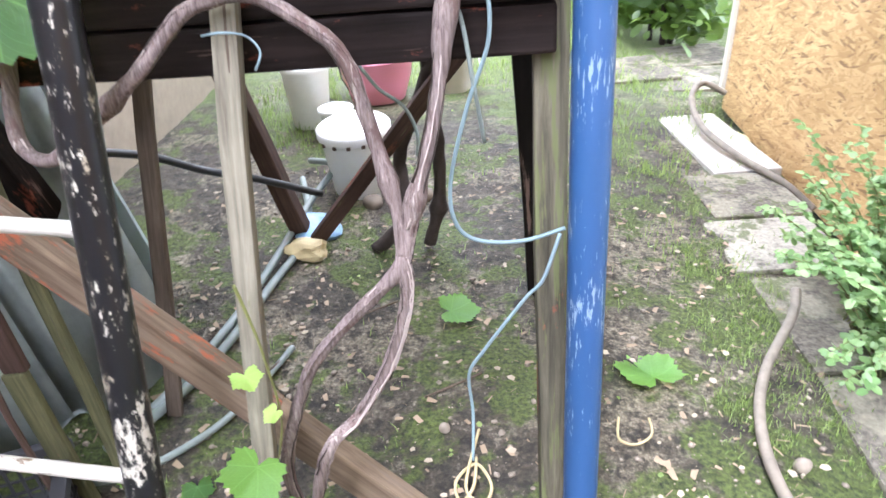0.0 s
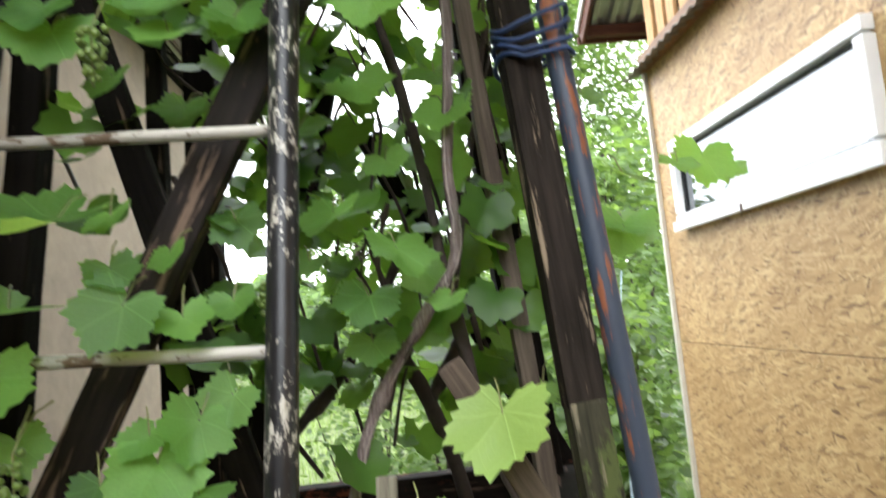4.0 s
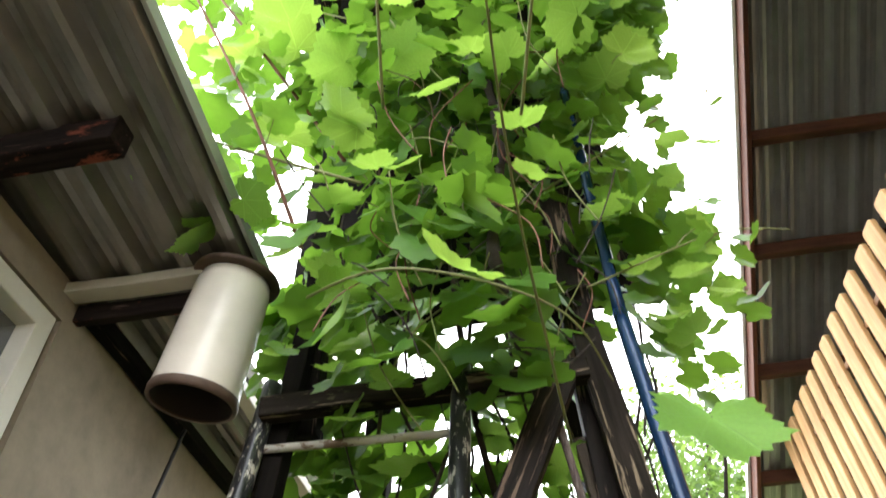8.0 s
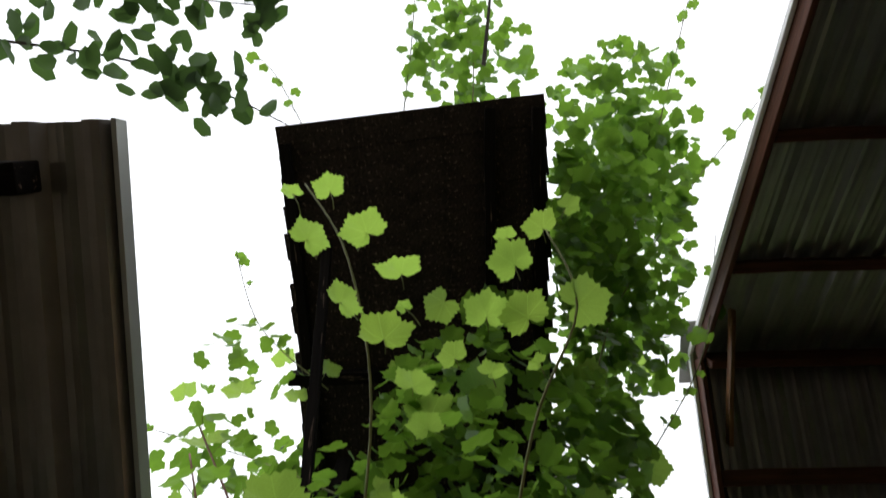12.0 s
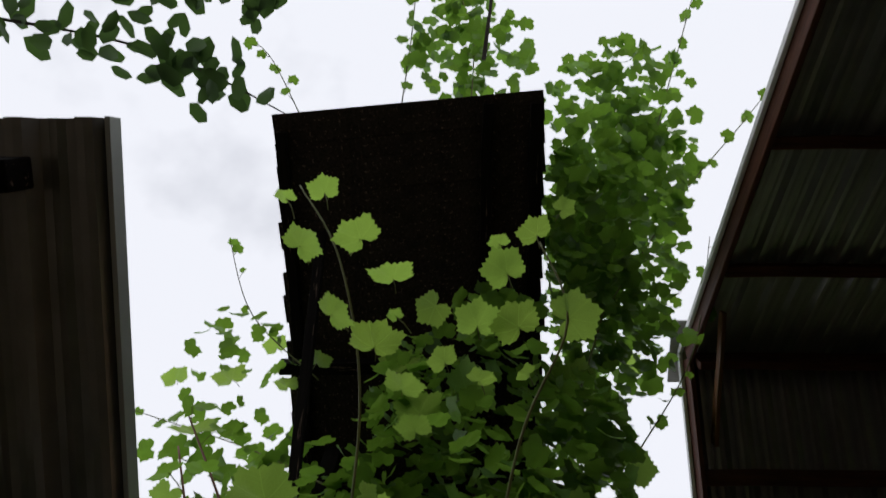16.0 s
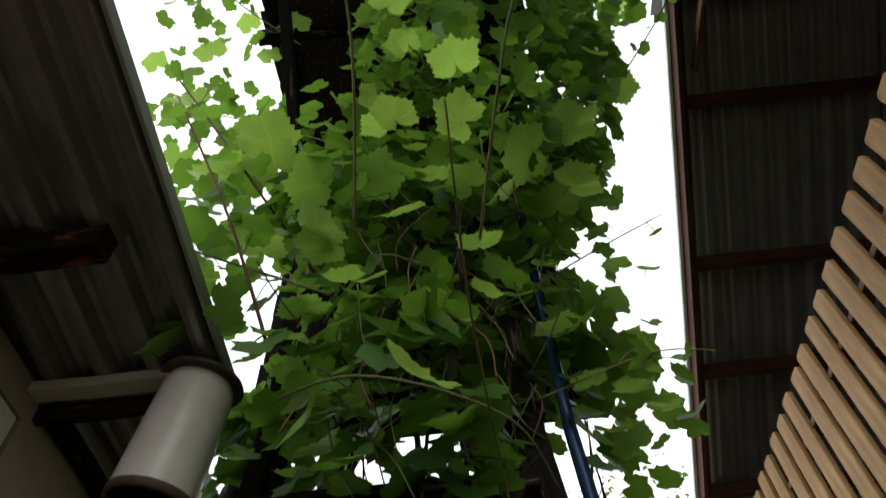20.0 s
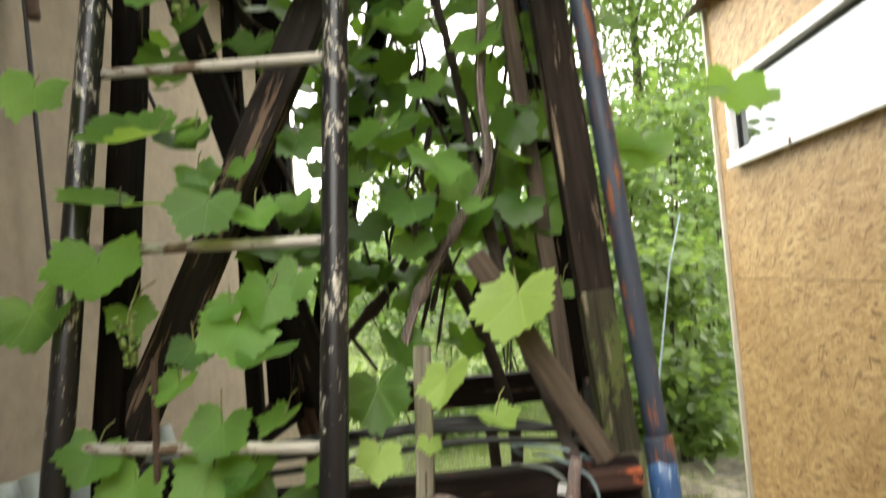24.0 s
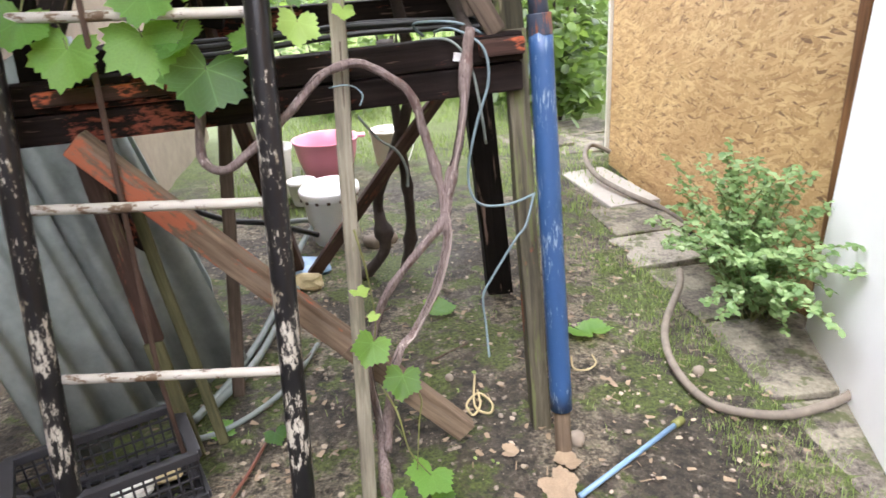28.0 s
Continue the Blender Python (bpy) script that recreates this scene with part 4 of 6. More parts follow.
def leaf_outline(points, teeth, rng, lobes=0.20):
    """A five-lobed vine leaf about one unit wide, stalk at the origin, tip towards -y."""
    out = []
    for k in range(points):
        a = -math.pi + 2 * math.pi * (k + 0.5) / points
        r = 0.31
        for c, amp in ((0, 0.24), (1.08, 0.20), (-1.08, 0.20), (2.15, 0.15), (-2.15, 0.15)):
            r += amp * (0.6 + 2.6 * lobes) * math.exp(-abs(a - c) / 0.42)
        notch = math.exp(-((abs(a) - math.pi) / 0.33) ** 2)
        r *= 1 - 0.72 * notch
        r *= 1 + teeth * (1 if k % 2 else -1) * (0.7 + 0.6 * rng.random())
        out.append((r * math.sin(a), -r * math.cos(a) - 0.06))
    return out


def leaf_data(points, teeth, seed, lobes=0.2):
    rng = random.Random(seed)
    out = leaf_outline(points, teeth, rng, lobes)
    fold, curl, ripple = rng.uniform(0.10, 0.28), rng.uniform(-0.25, 0.35), rng.uniform(0.02, 0.05)

    def lift(x, y):
        return fold * abs(x) * 0.9 + curl * (x * x + y * y) + ripple * math.sin(9 * x + seed) * math.cos(8 * y)
    verts = [(0.0, 0.0, 0.0)]
    rings = (0.5, 1.0) if points > 20 else (1.0,)
    for s in rings:
        verts += [(x * s, y * s, lift(x * s, y * s)) for x, y in out]
    faces = [(0, 1 + k, 1 + (k + 1) % points) for k in range(points)]
    for r in range(len(rings) - 1):
        o, p = 1 + r * points, 1 + (r + 1) * points
        faces += [(o + k, p + k, p + (k + 1) % points, o + (k + 1) % points) for k in range(points)]
    return verts, faces


def leaf_mesh(points, teeth, seed, mat, lobes=0.2):
    verts, faces = leaf_data(points, teeth, seed, lobes)
    me = bpy.data.meshes.new("leaf")
    me.from_pydata(verts, [], faces)
    uv = me.uv_layers.new(name="UVMap")
    for loop in me.loops:
        v = verts[loop.vertex_index]
        uv.data[loop.index].uv = (v[0] + 0.5, v[1] + 0.5)
    me.polygons.foreach_set("use_smooth", [True] * len(me.polygons))
    me.materials.append(mat)
    return me


LEAVES = [leaf_mesh(46, 0.06, s, M_VINE, 0.13 + 0.02 * (s % 5)) for s in range(8)]
leaf_rng = random.Random(12)


def facing(p, spread=0.45, rng=leaf_rng):
    """Low leaves face the open yard, high ones the sky."""
    if p.z < 2.1:
        n = Vector((-0.25 * p.x, -0.75, 0.7))
    elif rng is leaf_rng:
        n = Vector((0, -0.38, 1.0))
    else:
        out = Vector((p.x + 0.15, min(-0.1, p.y - 1.65), 0)).normalized()
        n = out * 0.62 + Vector((0, 0, 0.72))
    n += Vector((rng.gauss(0, spread), rng.gauss(0, spread), rng.gauss(0, spread) * 0.6))
    n.normalize()
    tip = Vector((rng.gauss(0, 0.35), -0.25, -1.0))
    tip = tip - n * tip.dot(n)
    if tip.length < 0.1:
        tip = Vector((1, 0, 0)) - n * n.x
    y = -tip.normalized()
    x = y.cross(n)
    return Matrix((x, y, n)).transposed()


YOUNG = [leaf_mesh(46, 0.06, s, M_VINEYOUNG, 0.13 + 0.02 * (s % 5)) for s in range(4)]


def before_post(p):
    """Whether a place lies before the bare upper part of the front leg, as seen from the middle of the yard."""
    if not 0.5 < p.y < 1.5:
        return False
    k = 1.36 / (p.y - 0.12)
    x, z = p.x * k, 1.7 + (p.z - 1.7) * k
    return 1.95 < z < 3.3 and 0.075 < x < 0.275


def leaf_at(x, y, z, size, young=False):
    p = Vector((x, y, z))
    if 2.3 < z and before_post(p) and (x * 37 + z * 91) % 1.0 < 0.8:
        return
    m = facing(p, 0.28 if z < 2.2 or y < 0.7 else 0.42)
    ob = new("leaf", YOUNG[leaf_rng.randrange(4)] if young else LEAVES[leaf_rng.randrange(len(LEAVES))])
    ob.parent = vine
    s = size * leaf_rng.uniform(0.98, 1.08)
    ob.matrix_world = Matrix.Translation(p + m @ Vector((0, 0.08 * s, 0))) @ m.to_4x4() @ Matrix.Diagonal((s, s, s, 1))
    # the leaf stalk
    a = p + m @ Vector((0, 0.06 * s, 0))
    b = a + Vector((leaf_rng.uniform(-0.03, 0.03), 0.05, 0.035 + 0.02 * leaf_rng.random()))
    STALKS.append((a, (a + b) / 2 + Vector((0, 0, 0.012)), b))


STALKS = []
leaf_at(0.09, 1.25, 1.30, 0.170, True)
leaf_at(-0.04, 1.19, 1.18, 0.102, True)
leaf_at(0.04, 1.20, 1.11, 0.074, True)
leaf_at(-0.17, 1.23, 1.05, 0.083, True)
leaf_at(-0.08, 1.22, 1.07, 0.048, True)
leaf_at(-0.17, 1.28, 1.15, 0.143)
leaf_at(-0.10, 1.42, 1.50, 0.126)
leaf_at(0.04, 1.42, 1.49, 0.079)
leaf_at(-0.04, 1.42, 1.58, 0.137)
leaf_at(-0.10, 1.45, 1.42, 0.104)
leaf_at(-0.15, 1.40, 1.65, 0.127)
leaf_at(-0.44, 1.22, 1.51, 0.143)
leaf_at(-0.36, 1.25, 1.49, 0.097)
leaf_at(-0.46, 1.25, 1.57, 0.086)
leaf_at(-0.41, 1.35, 1.60, 0.080)
leaf_at(-0.31, 1.40, 1.65, 0.105)
leaf_at(-0.30, 1.30, 1.51, 0.081)
leaf_at(-0.34, 1.22, 1.34, 0.112)
leaf_at(-0.41, 1.22, 1.33, 0.085)
leaf_at(-0.39, 1.20, 1.29, 0.141)
leaf_at(-0.34, 1.19, 1.25, 0.122)
leaf_at(-0.49, 1.25, 1.26, 0.104)
leaf_at(-0.30, 1.25, 1.37, 0.102)
leaf_at(-0.44, 1.22, 1.12, 0.133)
leaf_at(-0.33, 1.22, 1.13, 0.094)
leaf_at(-0.51, 1.22, 1.20, 0.090)
leaf_at(-0.40, 1.22, 1.03, 0.081)
leaf_at(0.42, 1.60, 1.60, 0.149)
leaf_at(-0.48, 1.30, 1.66, 0.087)
leaf_at(-0.21, 1.50, 1.58, 0.095)
leaf_at(0.00, 1.55, 1.55, 0.097)
leaf_at(0.14, 1.55, 1.41, 0.065)
leaf_at(0.20, 1.50, 1.31, 0.063)
leaf_at(-0.36, 1.23, 0.97, 0.184)
leaf_at(-0.46, 1.23, 1.04, 0.155)
leaf_at(-0.40, 1.25, 1.05, 0.112)
leaf_at(-0.60, 1.22, 1.03, 0.134)
leaf_at(-0.67, 1.22, 1.09, 0.116)
leaf_at(-0.27, 1.24, 1.03, 0.073)
leaf_at(-0.56, 1.30, 1.96, 0.163)
leaf_at(-0.39, 1.30, 2.02, 0.116)
leaf_at(-0.38, 1.30, 1.95, 0.118)
leaf_at(-0.28, 1.35, 1.99, 0.117)
leaf_at(-0.55, 1.25, 1.65, 0.225)
leaf_at(-0.09, 1.50, 1.91, 0.139)
leaf_at(-0.05, 1.50, 2.05, 0.106)
leaf_at(-0.05, 1.50, 1.76, 0.094)
leaf_at(0.07, 1.50, 1.85, 0.124)
leaf_at(0.34, 1.50, 1.86, 0.088)
leaf_at(0.42, 1.64, 1.61, 0.166)
leaf_at(-0.20, 1.45, 1.82, 0.119)
leaf_at(-0.14, 1.50, 1.66, 0.110)
leaf_at(-0.49, 1.35, 1.90, 0.097)
leaf_at(-0.42, 1.50, 1.89, 0.106)
leaf_at(0.06, 1.55, 1.94, 0.131)
leaf_at(0.15, 1.50, 1.70, 0.067)
leaf_at(-0.62, 1.25, 1.53, 0.200)
leaf_at(-0.64, 1.22, 1.42, 0.178)
leaf_at(0.80, 2.02, 1.82, 0.190)
leaf_at(0.70, 1.95, 1.80, 0.120)
leaf_at(0.90, 2.08, 1.80, 0.100)
leaf_at(0.28, 1.11, 2.26, 0.220)
leaf_at(-0.42, 1.36, 2.02, 0.156)
leaf_at(-0.28, 1.36, 2.00, 0.114)
leaf_at(-0.05, 1.30, 1.98, 0.131)
leaf_at(0.06, 1.30, 2.11, 0.125)
leaf_at(0.16, 1.30, 2.10, 0.099)
leaf_at(-0.93, 1.30, 2.01, 0.159)
leaf_at(0.45, 1.35, 2.98, 0.108)
leaf_at(0.40, 1.30, 2.75, 0.110)
leaf_at(0.44, 1.25, 2.64, 0.090)
leaf_at(0.33, 1.35, 2.66, 0.101)
leaf_at(-0.38, 1.40, 2.23, 0.119)
leaf_at(-0.28, 1.35, 2.19, 0.084)
leaf_at(-0.33, 1.40, 2.61, 0.120)
leaf_at(-0.44, 1.25, 2.79, 0.156)
leaf_at(-0.60, 1.35, 2.70, 0.078)
leaf_at(-0.85, 1.25, 3.04, 0.138)
leaf_at(0.44, 1.25, 2.77, 0.068)
leaf_at(-0.57, 1.30, 2.00, 0.133)
leaf_at(-0.73, 1.05, 3.62, 0.226)
leaf_at(-0.41, 1.00, 3.42, 0.206)
leaf_at(-0.23, 1.05, 3.50, 0.188)
leaf_at(-0.15, 1.00, 3.21, 0.146)
leaf_at(-0.37, 1.05, 3.17, 0.163)
leaf_at(-0.56, 1.05, 3.18, 0.169)
leaf_at(-0.78, 1.10, 3.20, 0.147)
leaf_at(0.05, 1.00, 3.33, 0.139)
leaf_at(0.06, 1.05, 3.08, 0.140)
leaf_at(0.35, 1.20, 3.47, 0.194)
leaf_at(0.45, 1.20, 3.63, 0.133)
leaf_at(0.05, 1.00, 2.83, 0.090)
leaf_at(-0.02, 1.10, 2.87, 0.115)
leaf_at(-0.93, 1.20, 3.22, 0.131)
leaf_at(0.26, 1.30, 2.99, 0.149)
leaf_at(-0.56, 1.00, 3.56, 0.196)
leaf_at(-0.12, 0.93, 2.52, 0.170)
leaf_at(0.01, 0.31, 2.49, 0.075)
leaf_at(-0.05, 0.27, 2.47, 0.030)
leaf_at(-0.09, 0.42, 2.58, 0.077)
leaf_at(0.01, 0.42, 2.55, 0.088)
leaf_at(-0.18, 0.60, 3.10, 0.061)
leaf_at(-0.20, 0.05, 3.25, 0.112)
leaf_at(-0.13, 0.16, 3.31, 0.112)
leaf_at(-0.20, 0.12, 2.90, 0.080)
leaf_at(-0.30, 0.04, 3.12, 0.087)
leaf_at(-0.31, -0.03, 3.45, 0.088)
leaf_at(-0.34, -0.05, 3.17, 0.054)
leaf_at(-0.15, 0.25, 3.10, 0.119)
leaf_at(0.26, 0.19, 3.10, 0.123)
leaf_at(0.16, 0.25, 3.24, 0.123)
leaf_at(0.07, 0.25, 3.25, 0.106)
leaf_at(0.14, 0.15, 3.35, 0.118)
leaf_at(0.24, 0.10, 3.57, 0.107)
leaf_at(-0.04, 0.30, 3.53, 0.112)
leaf_at(0.08, 0.40, 3.27, 0.078)
leaf_at(-0.09, 0.60, 3.42, 0.096)
leaf_at(-0.12, 0.50, 3.46, 0.120)
leaf_at(0.13, 0.10, 3.43, 0.060)
leaf_at(0.39, 0.10, 4.03, 0.081)
leaf_at(-0.11, 0.20, 3.14, 0.038)
leaf_at(0.18, 0.35, 3.19, 0.054)
leaf_at(-0.01, 0.40, 3.40, 0.091)
leaf_at(-0.04, 1.00, 3.38, 0.135)
leaf_at(0.18, 1.10, 3.41, 0.166)
leaf_at(-0.26, 1.10, 3.04, 0.140)
leaf_at(-0.43, 1.15, 3.00, 0.151)
leaf_at(-0.64, 1.10, 2.99, 0.138)
leaf_at(-0.55, 1.20, 2.90, 0.128)
leaf_at(-0.46, 1.30, 2.86, 0.188)
leaf_at(-0.30, 1.30, 2.81, 0.118)
leaf_at(-0.40, 1.40, 2.74, 0.186)
leaf_at(-0.25, 1.35, 2.79, 0.126)
leaf_at(-0.73, 1.00, 3.47, 0.194)
leaf_at(-0.42, 1.40, 2.52, 0.120)
leaf_at(-0.32, 1.35, 2.56, 0.110)
leaf_at(-0.20, 1.35, 2.57, 0.109)
leaf_at(-0.47, 1.40, 2.66, 0.113)
leaf_at(-0.57, 1.30, 2.67, 0.089)
leaf_at(-0.31, 1.55, 2.46, 0.196)
leaf_at(-0.43, 1.60, 2.49, 0.191)
leaf_at(0.05, 1.60, 2.45, 0.169)
leaf_at(-0.12, 1.60, 2.55, 0.116)
leaf_at(-0.47, 1.45, 2.40, 0.100)
leaf_at(0.43, 1.25, 2.85, 0.099)
leaf_at(0.37, 1.20, 2.66, 0.101)
leaf_at(0.40, 1.15, 2.56, 0.083)
leaf_at(0.30, 1.30, 2.78, 0.103)
leaf_at(0.33, 1.45, 2.70, 0.115)
leaf_at(0.39, 1.40, 2.65, 0.126)
leaf_at(-0.04, 1.70, 2.63, 0.124)
leaf_at(-0.15, 1.70, 2.75, 0.113)
leaf_at(-1.01, 1.00, 4.71, 0.178)
leaf_at(-0.98, 1.10, 5.41, 0.144)
leaf_at(-1.37, 1.10, 4.95, 0.134)
leaf_at(-0.60, 0.90, 4.67, 0.142)
leaf_at(-0.80, 0.90, 5.24, 0.109)
leaf_at(-0.79, 1.10, 4.86, 0.130)
leaf_at(-1.02, 1.05, 4.28, 0.205)
leaf_at(-0.99, 1.10, 3.91, 0.115)
leaf_at(-0.60, 1.00, 3.73, 0.224)
leaf_at(-0.17, 0.75, 3.26, 0.123)
leaf_at(-0.21, 0.85, 4.45, 0.213)
leaf_at(-0.10, 0.80, 3.95, 0.177)
leaf_at(0.08, 0.80, 4.14, 0.212)
leaf_at(0.41, 1.00, 3.62, 0.184)
leaf_at(0.24, 0.95, 3.38, 0.189)
leaf_at(0.37, 1.05, 3.33, 0.165)
leaf_at(0.52, 0.90, 4.40, 0.239)
leaf_at(0.71, 1.10, 4.09, 0.154)
leaf_at(0.94, 1.10, 5.14, 0.177)
leaf_at(-0.38, 1.00, 3.17, 0.176)
leaf_at(-0.29, 1.00, 2.93, 0.115)
leaf_at(0.45, 1.20, 3.12, 0.085)
leaf_at(0.53, 1.20, 3.09, 0.076)
leaf_at(0.42, 1.25, 3.04, 0.075)
leaf_at(-0.613, 1.27, 1.331, 0.09)
leaf_at(0.386, 1.45, 1.686, 0.119)
leaf_at(-0.760, 1.25, 1.754, 0.136)
leaf_at(-0.781, 1.25, 1.341, 0.170)



class Heap:
    """Gathers many small leaves into one mesh."""

    def __init__(self, shapes):
        self.shapes = [(np.array(v), [tuple(f) for f in fs]) for v, fs in shapes]
        self.verts, self.faces, self.count = [], [], 0

    def add(self, p, m3, size, rng):
        v, fs = self.shapes[rng.randrange(len(self.shapes))]
        w = (v * size) @ np.array(m3).T + np.array(p)
        self.verts.append(w)
        self.faces += [tuple(i + self.count for i in f) for f in fs]
        self.count += len(v)

    def build(self, name, mat, parent=None, label="", category=""):
        me = bpy.data.meshes.new(name)
        me.from_pydata(np.concatenate(self.verts).tolist(), [], self.faces)
        me.polygons.foreach_set("use_smooth", [True] * len(me.polygons))
        me.materials.append(mat)
        ob = new(name, me)
        ob.parent = parent
        return tagged(ob, label, category, kind="stuff")


mass = Heap([leaf_data(22, 0.07, s, 0.12 + 0.02 * s) for s in range(6)])
rng = random.Random(21)


def cluster(c, r, count, size, hollow=0.0, heap=None, spread=0.5):
    made = 0
    while made < count:
        d = Vector((rng.uniform(-1, 1), rng.uniform(-1, 1), rng.uniform(-1, 1)))
        if d.length > 1 or d.length < hollow:
            continue
        p = Vector((c[0] + d.x * r[0], c[1] + d.y * r[1], c[2] + d.z * r[2]))
        if noise.noise(p * 2.6) + 0.25 * noise.noise(p * 7) < -0.12 and rng.random() < 0.75:
            continue
        if before_post(p) and rng.random() < 0.93:
            continue
        if p.x < -0.5 and 2.2 < p.z < 3.0 and p.y < 1.5:
            continue
        if p.z > 4.86 and p.z < 5.02 and -0.85 < p.x < 0.45 and p.y > -0.3:
            continue
        (heap or mass).add(p, facing(p, spread, rng), size * rng.uniform(0.6, 1.2), rng)
        made += 1


cluster((-0.20, 1.50, 1.75), (0.48, 0.10, 0.55), 40, 0.12)
cluster((-0.05, 1.85, 2.0), (0.45, 0.30, 0.70), 120, 0.12)
cluster((0.02, 1.95, 1.75), (0.42, 0.22, 0.60), 130, 0.115)
cluster((-0.33, 1.85, 1.62), (0.18, 0.10, 0.32), 46, 0.12)
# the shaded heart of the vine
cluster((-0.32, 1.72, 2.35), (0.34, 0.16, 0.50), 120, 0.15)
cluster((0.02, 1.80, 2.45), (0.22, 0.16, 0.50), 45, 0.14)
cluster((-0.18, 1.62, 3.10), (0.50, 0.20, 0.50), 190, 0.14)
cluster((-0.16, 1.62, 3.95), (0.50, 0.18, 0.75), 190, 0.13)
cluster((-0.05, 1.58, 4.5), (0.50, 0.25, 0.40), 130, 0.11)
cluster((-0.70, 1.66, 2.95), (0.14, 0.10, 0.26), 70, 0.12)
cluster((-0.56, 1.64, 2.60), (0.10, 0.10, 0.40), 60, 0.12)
# its outer leaves
cluster((-0.15, 1.30, 2.85), (0.60, 0.30, 0.42), 130, 0.135, 0.3)
cluster((-0.10, 1.30, 3.75), (0.55, 0.36, 0.75), 230, 0.125, 0.35)
cluster((-0.05, 1.50, 4.2), (0.60, 0.45, 0.55), 210, 0.11, 0.2)
cluster((-0.68, 1.15, 3.40), (0.30, 0.32, 0.42), 48, 0.135)
cluster((-0.98, 1.25, 3.55), (0.30, 0.25, 0.30), 26, 0.12)
cluster((-0.95, 1.10, 3.95), (0.30, 0.30, 0.40), 42, 0.11)
cluster((0.32, 1.50, 3.45), (0.22, 0.22, 0.80), 170, 0.12)
cluster((0.48, 1.55, 2.95), (0.16, 0.20, 0.45), 22, 0.11)
cluster((0.50, 1.35, 3.95), (0.15, 0.20, 0.45), 60, 0.105)
cluster((0.50, 1.15, 4.30), (0.22, 0.40, 0.55), 330, 0.105)
cluster((0.80, 0.50, 4.90), (0.34, 0.70, 0.45), 640, 0.095)
cluster((0.62, 0.35, 4.80), (0.16, 0.60, 0.40), 260, 0.095)
cluster((1.00, 0.05, 5.25), (0.25, 0.45, 0.35), 150, 0.085)
cluster((0.85, -0.25, 5.15), (0.40, 0.30, 0.22), 170, 0.085)
cluster((0.10, -0.50, 5.35), (0.36, 0.25, 0.28), 150, 0.085)
cluster((0.12, -0.85, 5.75), (0.22, 0.18, 0.28), 40, 0.08)
cluster((-0.05, 0.95, 3.7), (0.42, 0.28, 0.5), 90, 0.11)
cluster((-0.95, 0.95, 4.6), (0.22, 0.35, 0.30), 34, 0.085)
cluster((-0.64, 1.62, 4.30), (0.16, 0.14, 0.48), 130, 0.11)
cluster((0.36, 1.60, 4.40), (0.14, 0.14, 0.45), 120, 0.11)
cluster((-0.80, 1.45, 4.55), (0.22, 0.25, 0.30), 70, 0.10)
# leaves hanging below the box
cluster((0.53, 0.12, 4.92), (0.07, 0.42, 0.22), 90, 0.09)
cluster((0.02, 0.88, 4.32), (0.42, 0.20, 0.42), 130, 0.10)
cluster((0.22, 0.62, 4.40), (0.22, 0.12, 0.34), 42, 0.10)


def shoot(points, radius, every, size, mat=M_STEM, leaf=True, name="shoot"):
    """A thin shoot with leaves on short stalks along it."""
    path = smooth_path(points, 7)
    part(name, tube(path, radius, 6, 0, 0.5), mat, vine, smooth=True)
    if leaf:
        d = 0.0
        for a, b in zip(path, path[1:]):
            d += (b - a).length
            if d > every:
                d = 0.0
                off = Vector((rng.uniform(-1, 1), rng.uniform(-1, 1), rng.uniform(-0.4, 0.6))) * size * 0.7
                mass.add(b + off, facing(b + off, 0.5, rng), size * rng.uniform(0.6, 1.15), rng)
                STALKS.append((b, b + off * 0.5 + Vector((0, 0, 0.006)), b + off))


# long shoots against the sky
shoot([(0.55, 0.9, 4.4), (0.9, 0.2, 5.0), (1.1, -0.45, 5.2), (1.2, -0.78, 5.3)], 0.004, 0.07, 0.075)
shoot([(0.6, 0.7, 4.5), (1.1, 0.2, 5.0), (1.45, -0.15, 5.2), (1.6, -0.33, 5.25)], 0.004, 0.08, 0.075)
shoot([(0.8, 1.2, 4.4), (1.15, 0.9, 4.8), (1.3, 0.4, 5.1)], 0.004, 0.09, 0.07)
shoot([(-0.3, 0.2, 5.0), (-0.2, -0.5, 5.3), (-0.16, -0.9, 5.5), (-0.1, -1.0, 5.7)], 0.004, 0.07, 0.075)
shoot([(0.1, -0.2, 5.05), (0.12, -0.6, 5.4), (0.02, -0.95, 5.9)], 0.004, 0.06, 0.075)
shoot([(-0.5, 1.3, 4.3), (-0.9, 1.3, 4.6), (-1.3, 1.25, 4.75), (-1.62, 1.2, 4.85)], 0.004, 0.10, 0.085)
shoot([(-0.6, 1.0, 4.7), (-0.95, 0.75, 4.9), (-1.1, 0.42, 5.1)], 0.004, 0.07, 0.06)
shoot([(-0.7, -0.2, 5.0), (-0.85, -0.45, 5.15), (-0.96, -0.55, 5.25)], 0.003, 0.07, 0.065)
shoot([(-0.45, 1.25, 3.3), (-0.75, 1.0, 3.75), (-0.98, 0.85, 4.1)], 0.006, 0.09, 0.10, M_STEMRED)
shoot([(-0.5, 1.15, 2.85), (-0.62, 0.95, 3.2), (-0.80, 0.75, 3.6)], 0.006, 0.09, 0.10, M_STEMRED)
shoot([(-0.35, 1.1, 3.0), (-0.75, 1.05, 3.2), (-1.05, 1.0, 3.35), (-1.2, 1.0, 3.42)], 0.005, 0.08, 0.085)
shoot([(0.1, 1.3, 3.1), (0.4, 1.25, 3.25), (0.65, 1.2, 3.35)], 0.004, 0.09, 0.085)
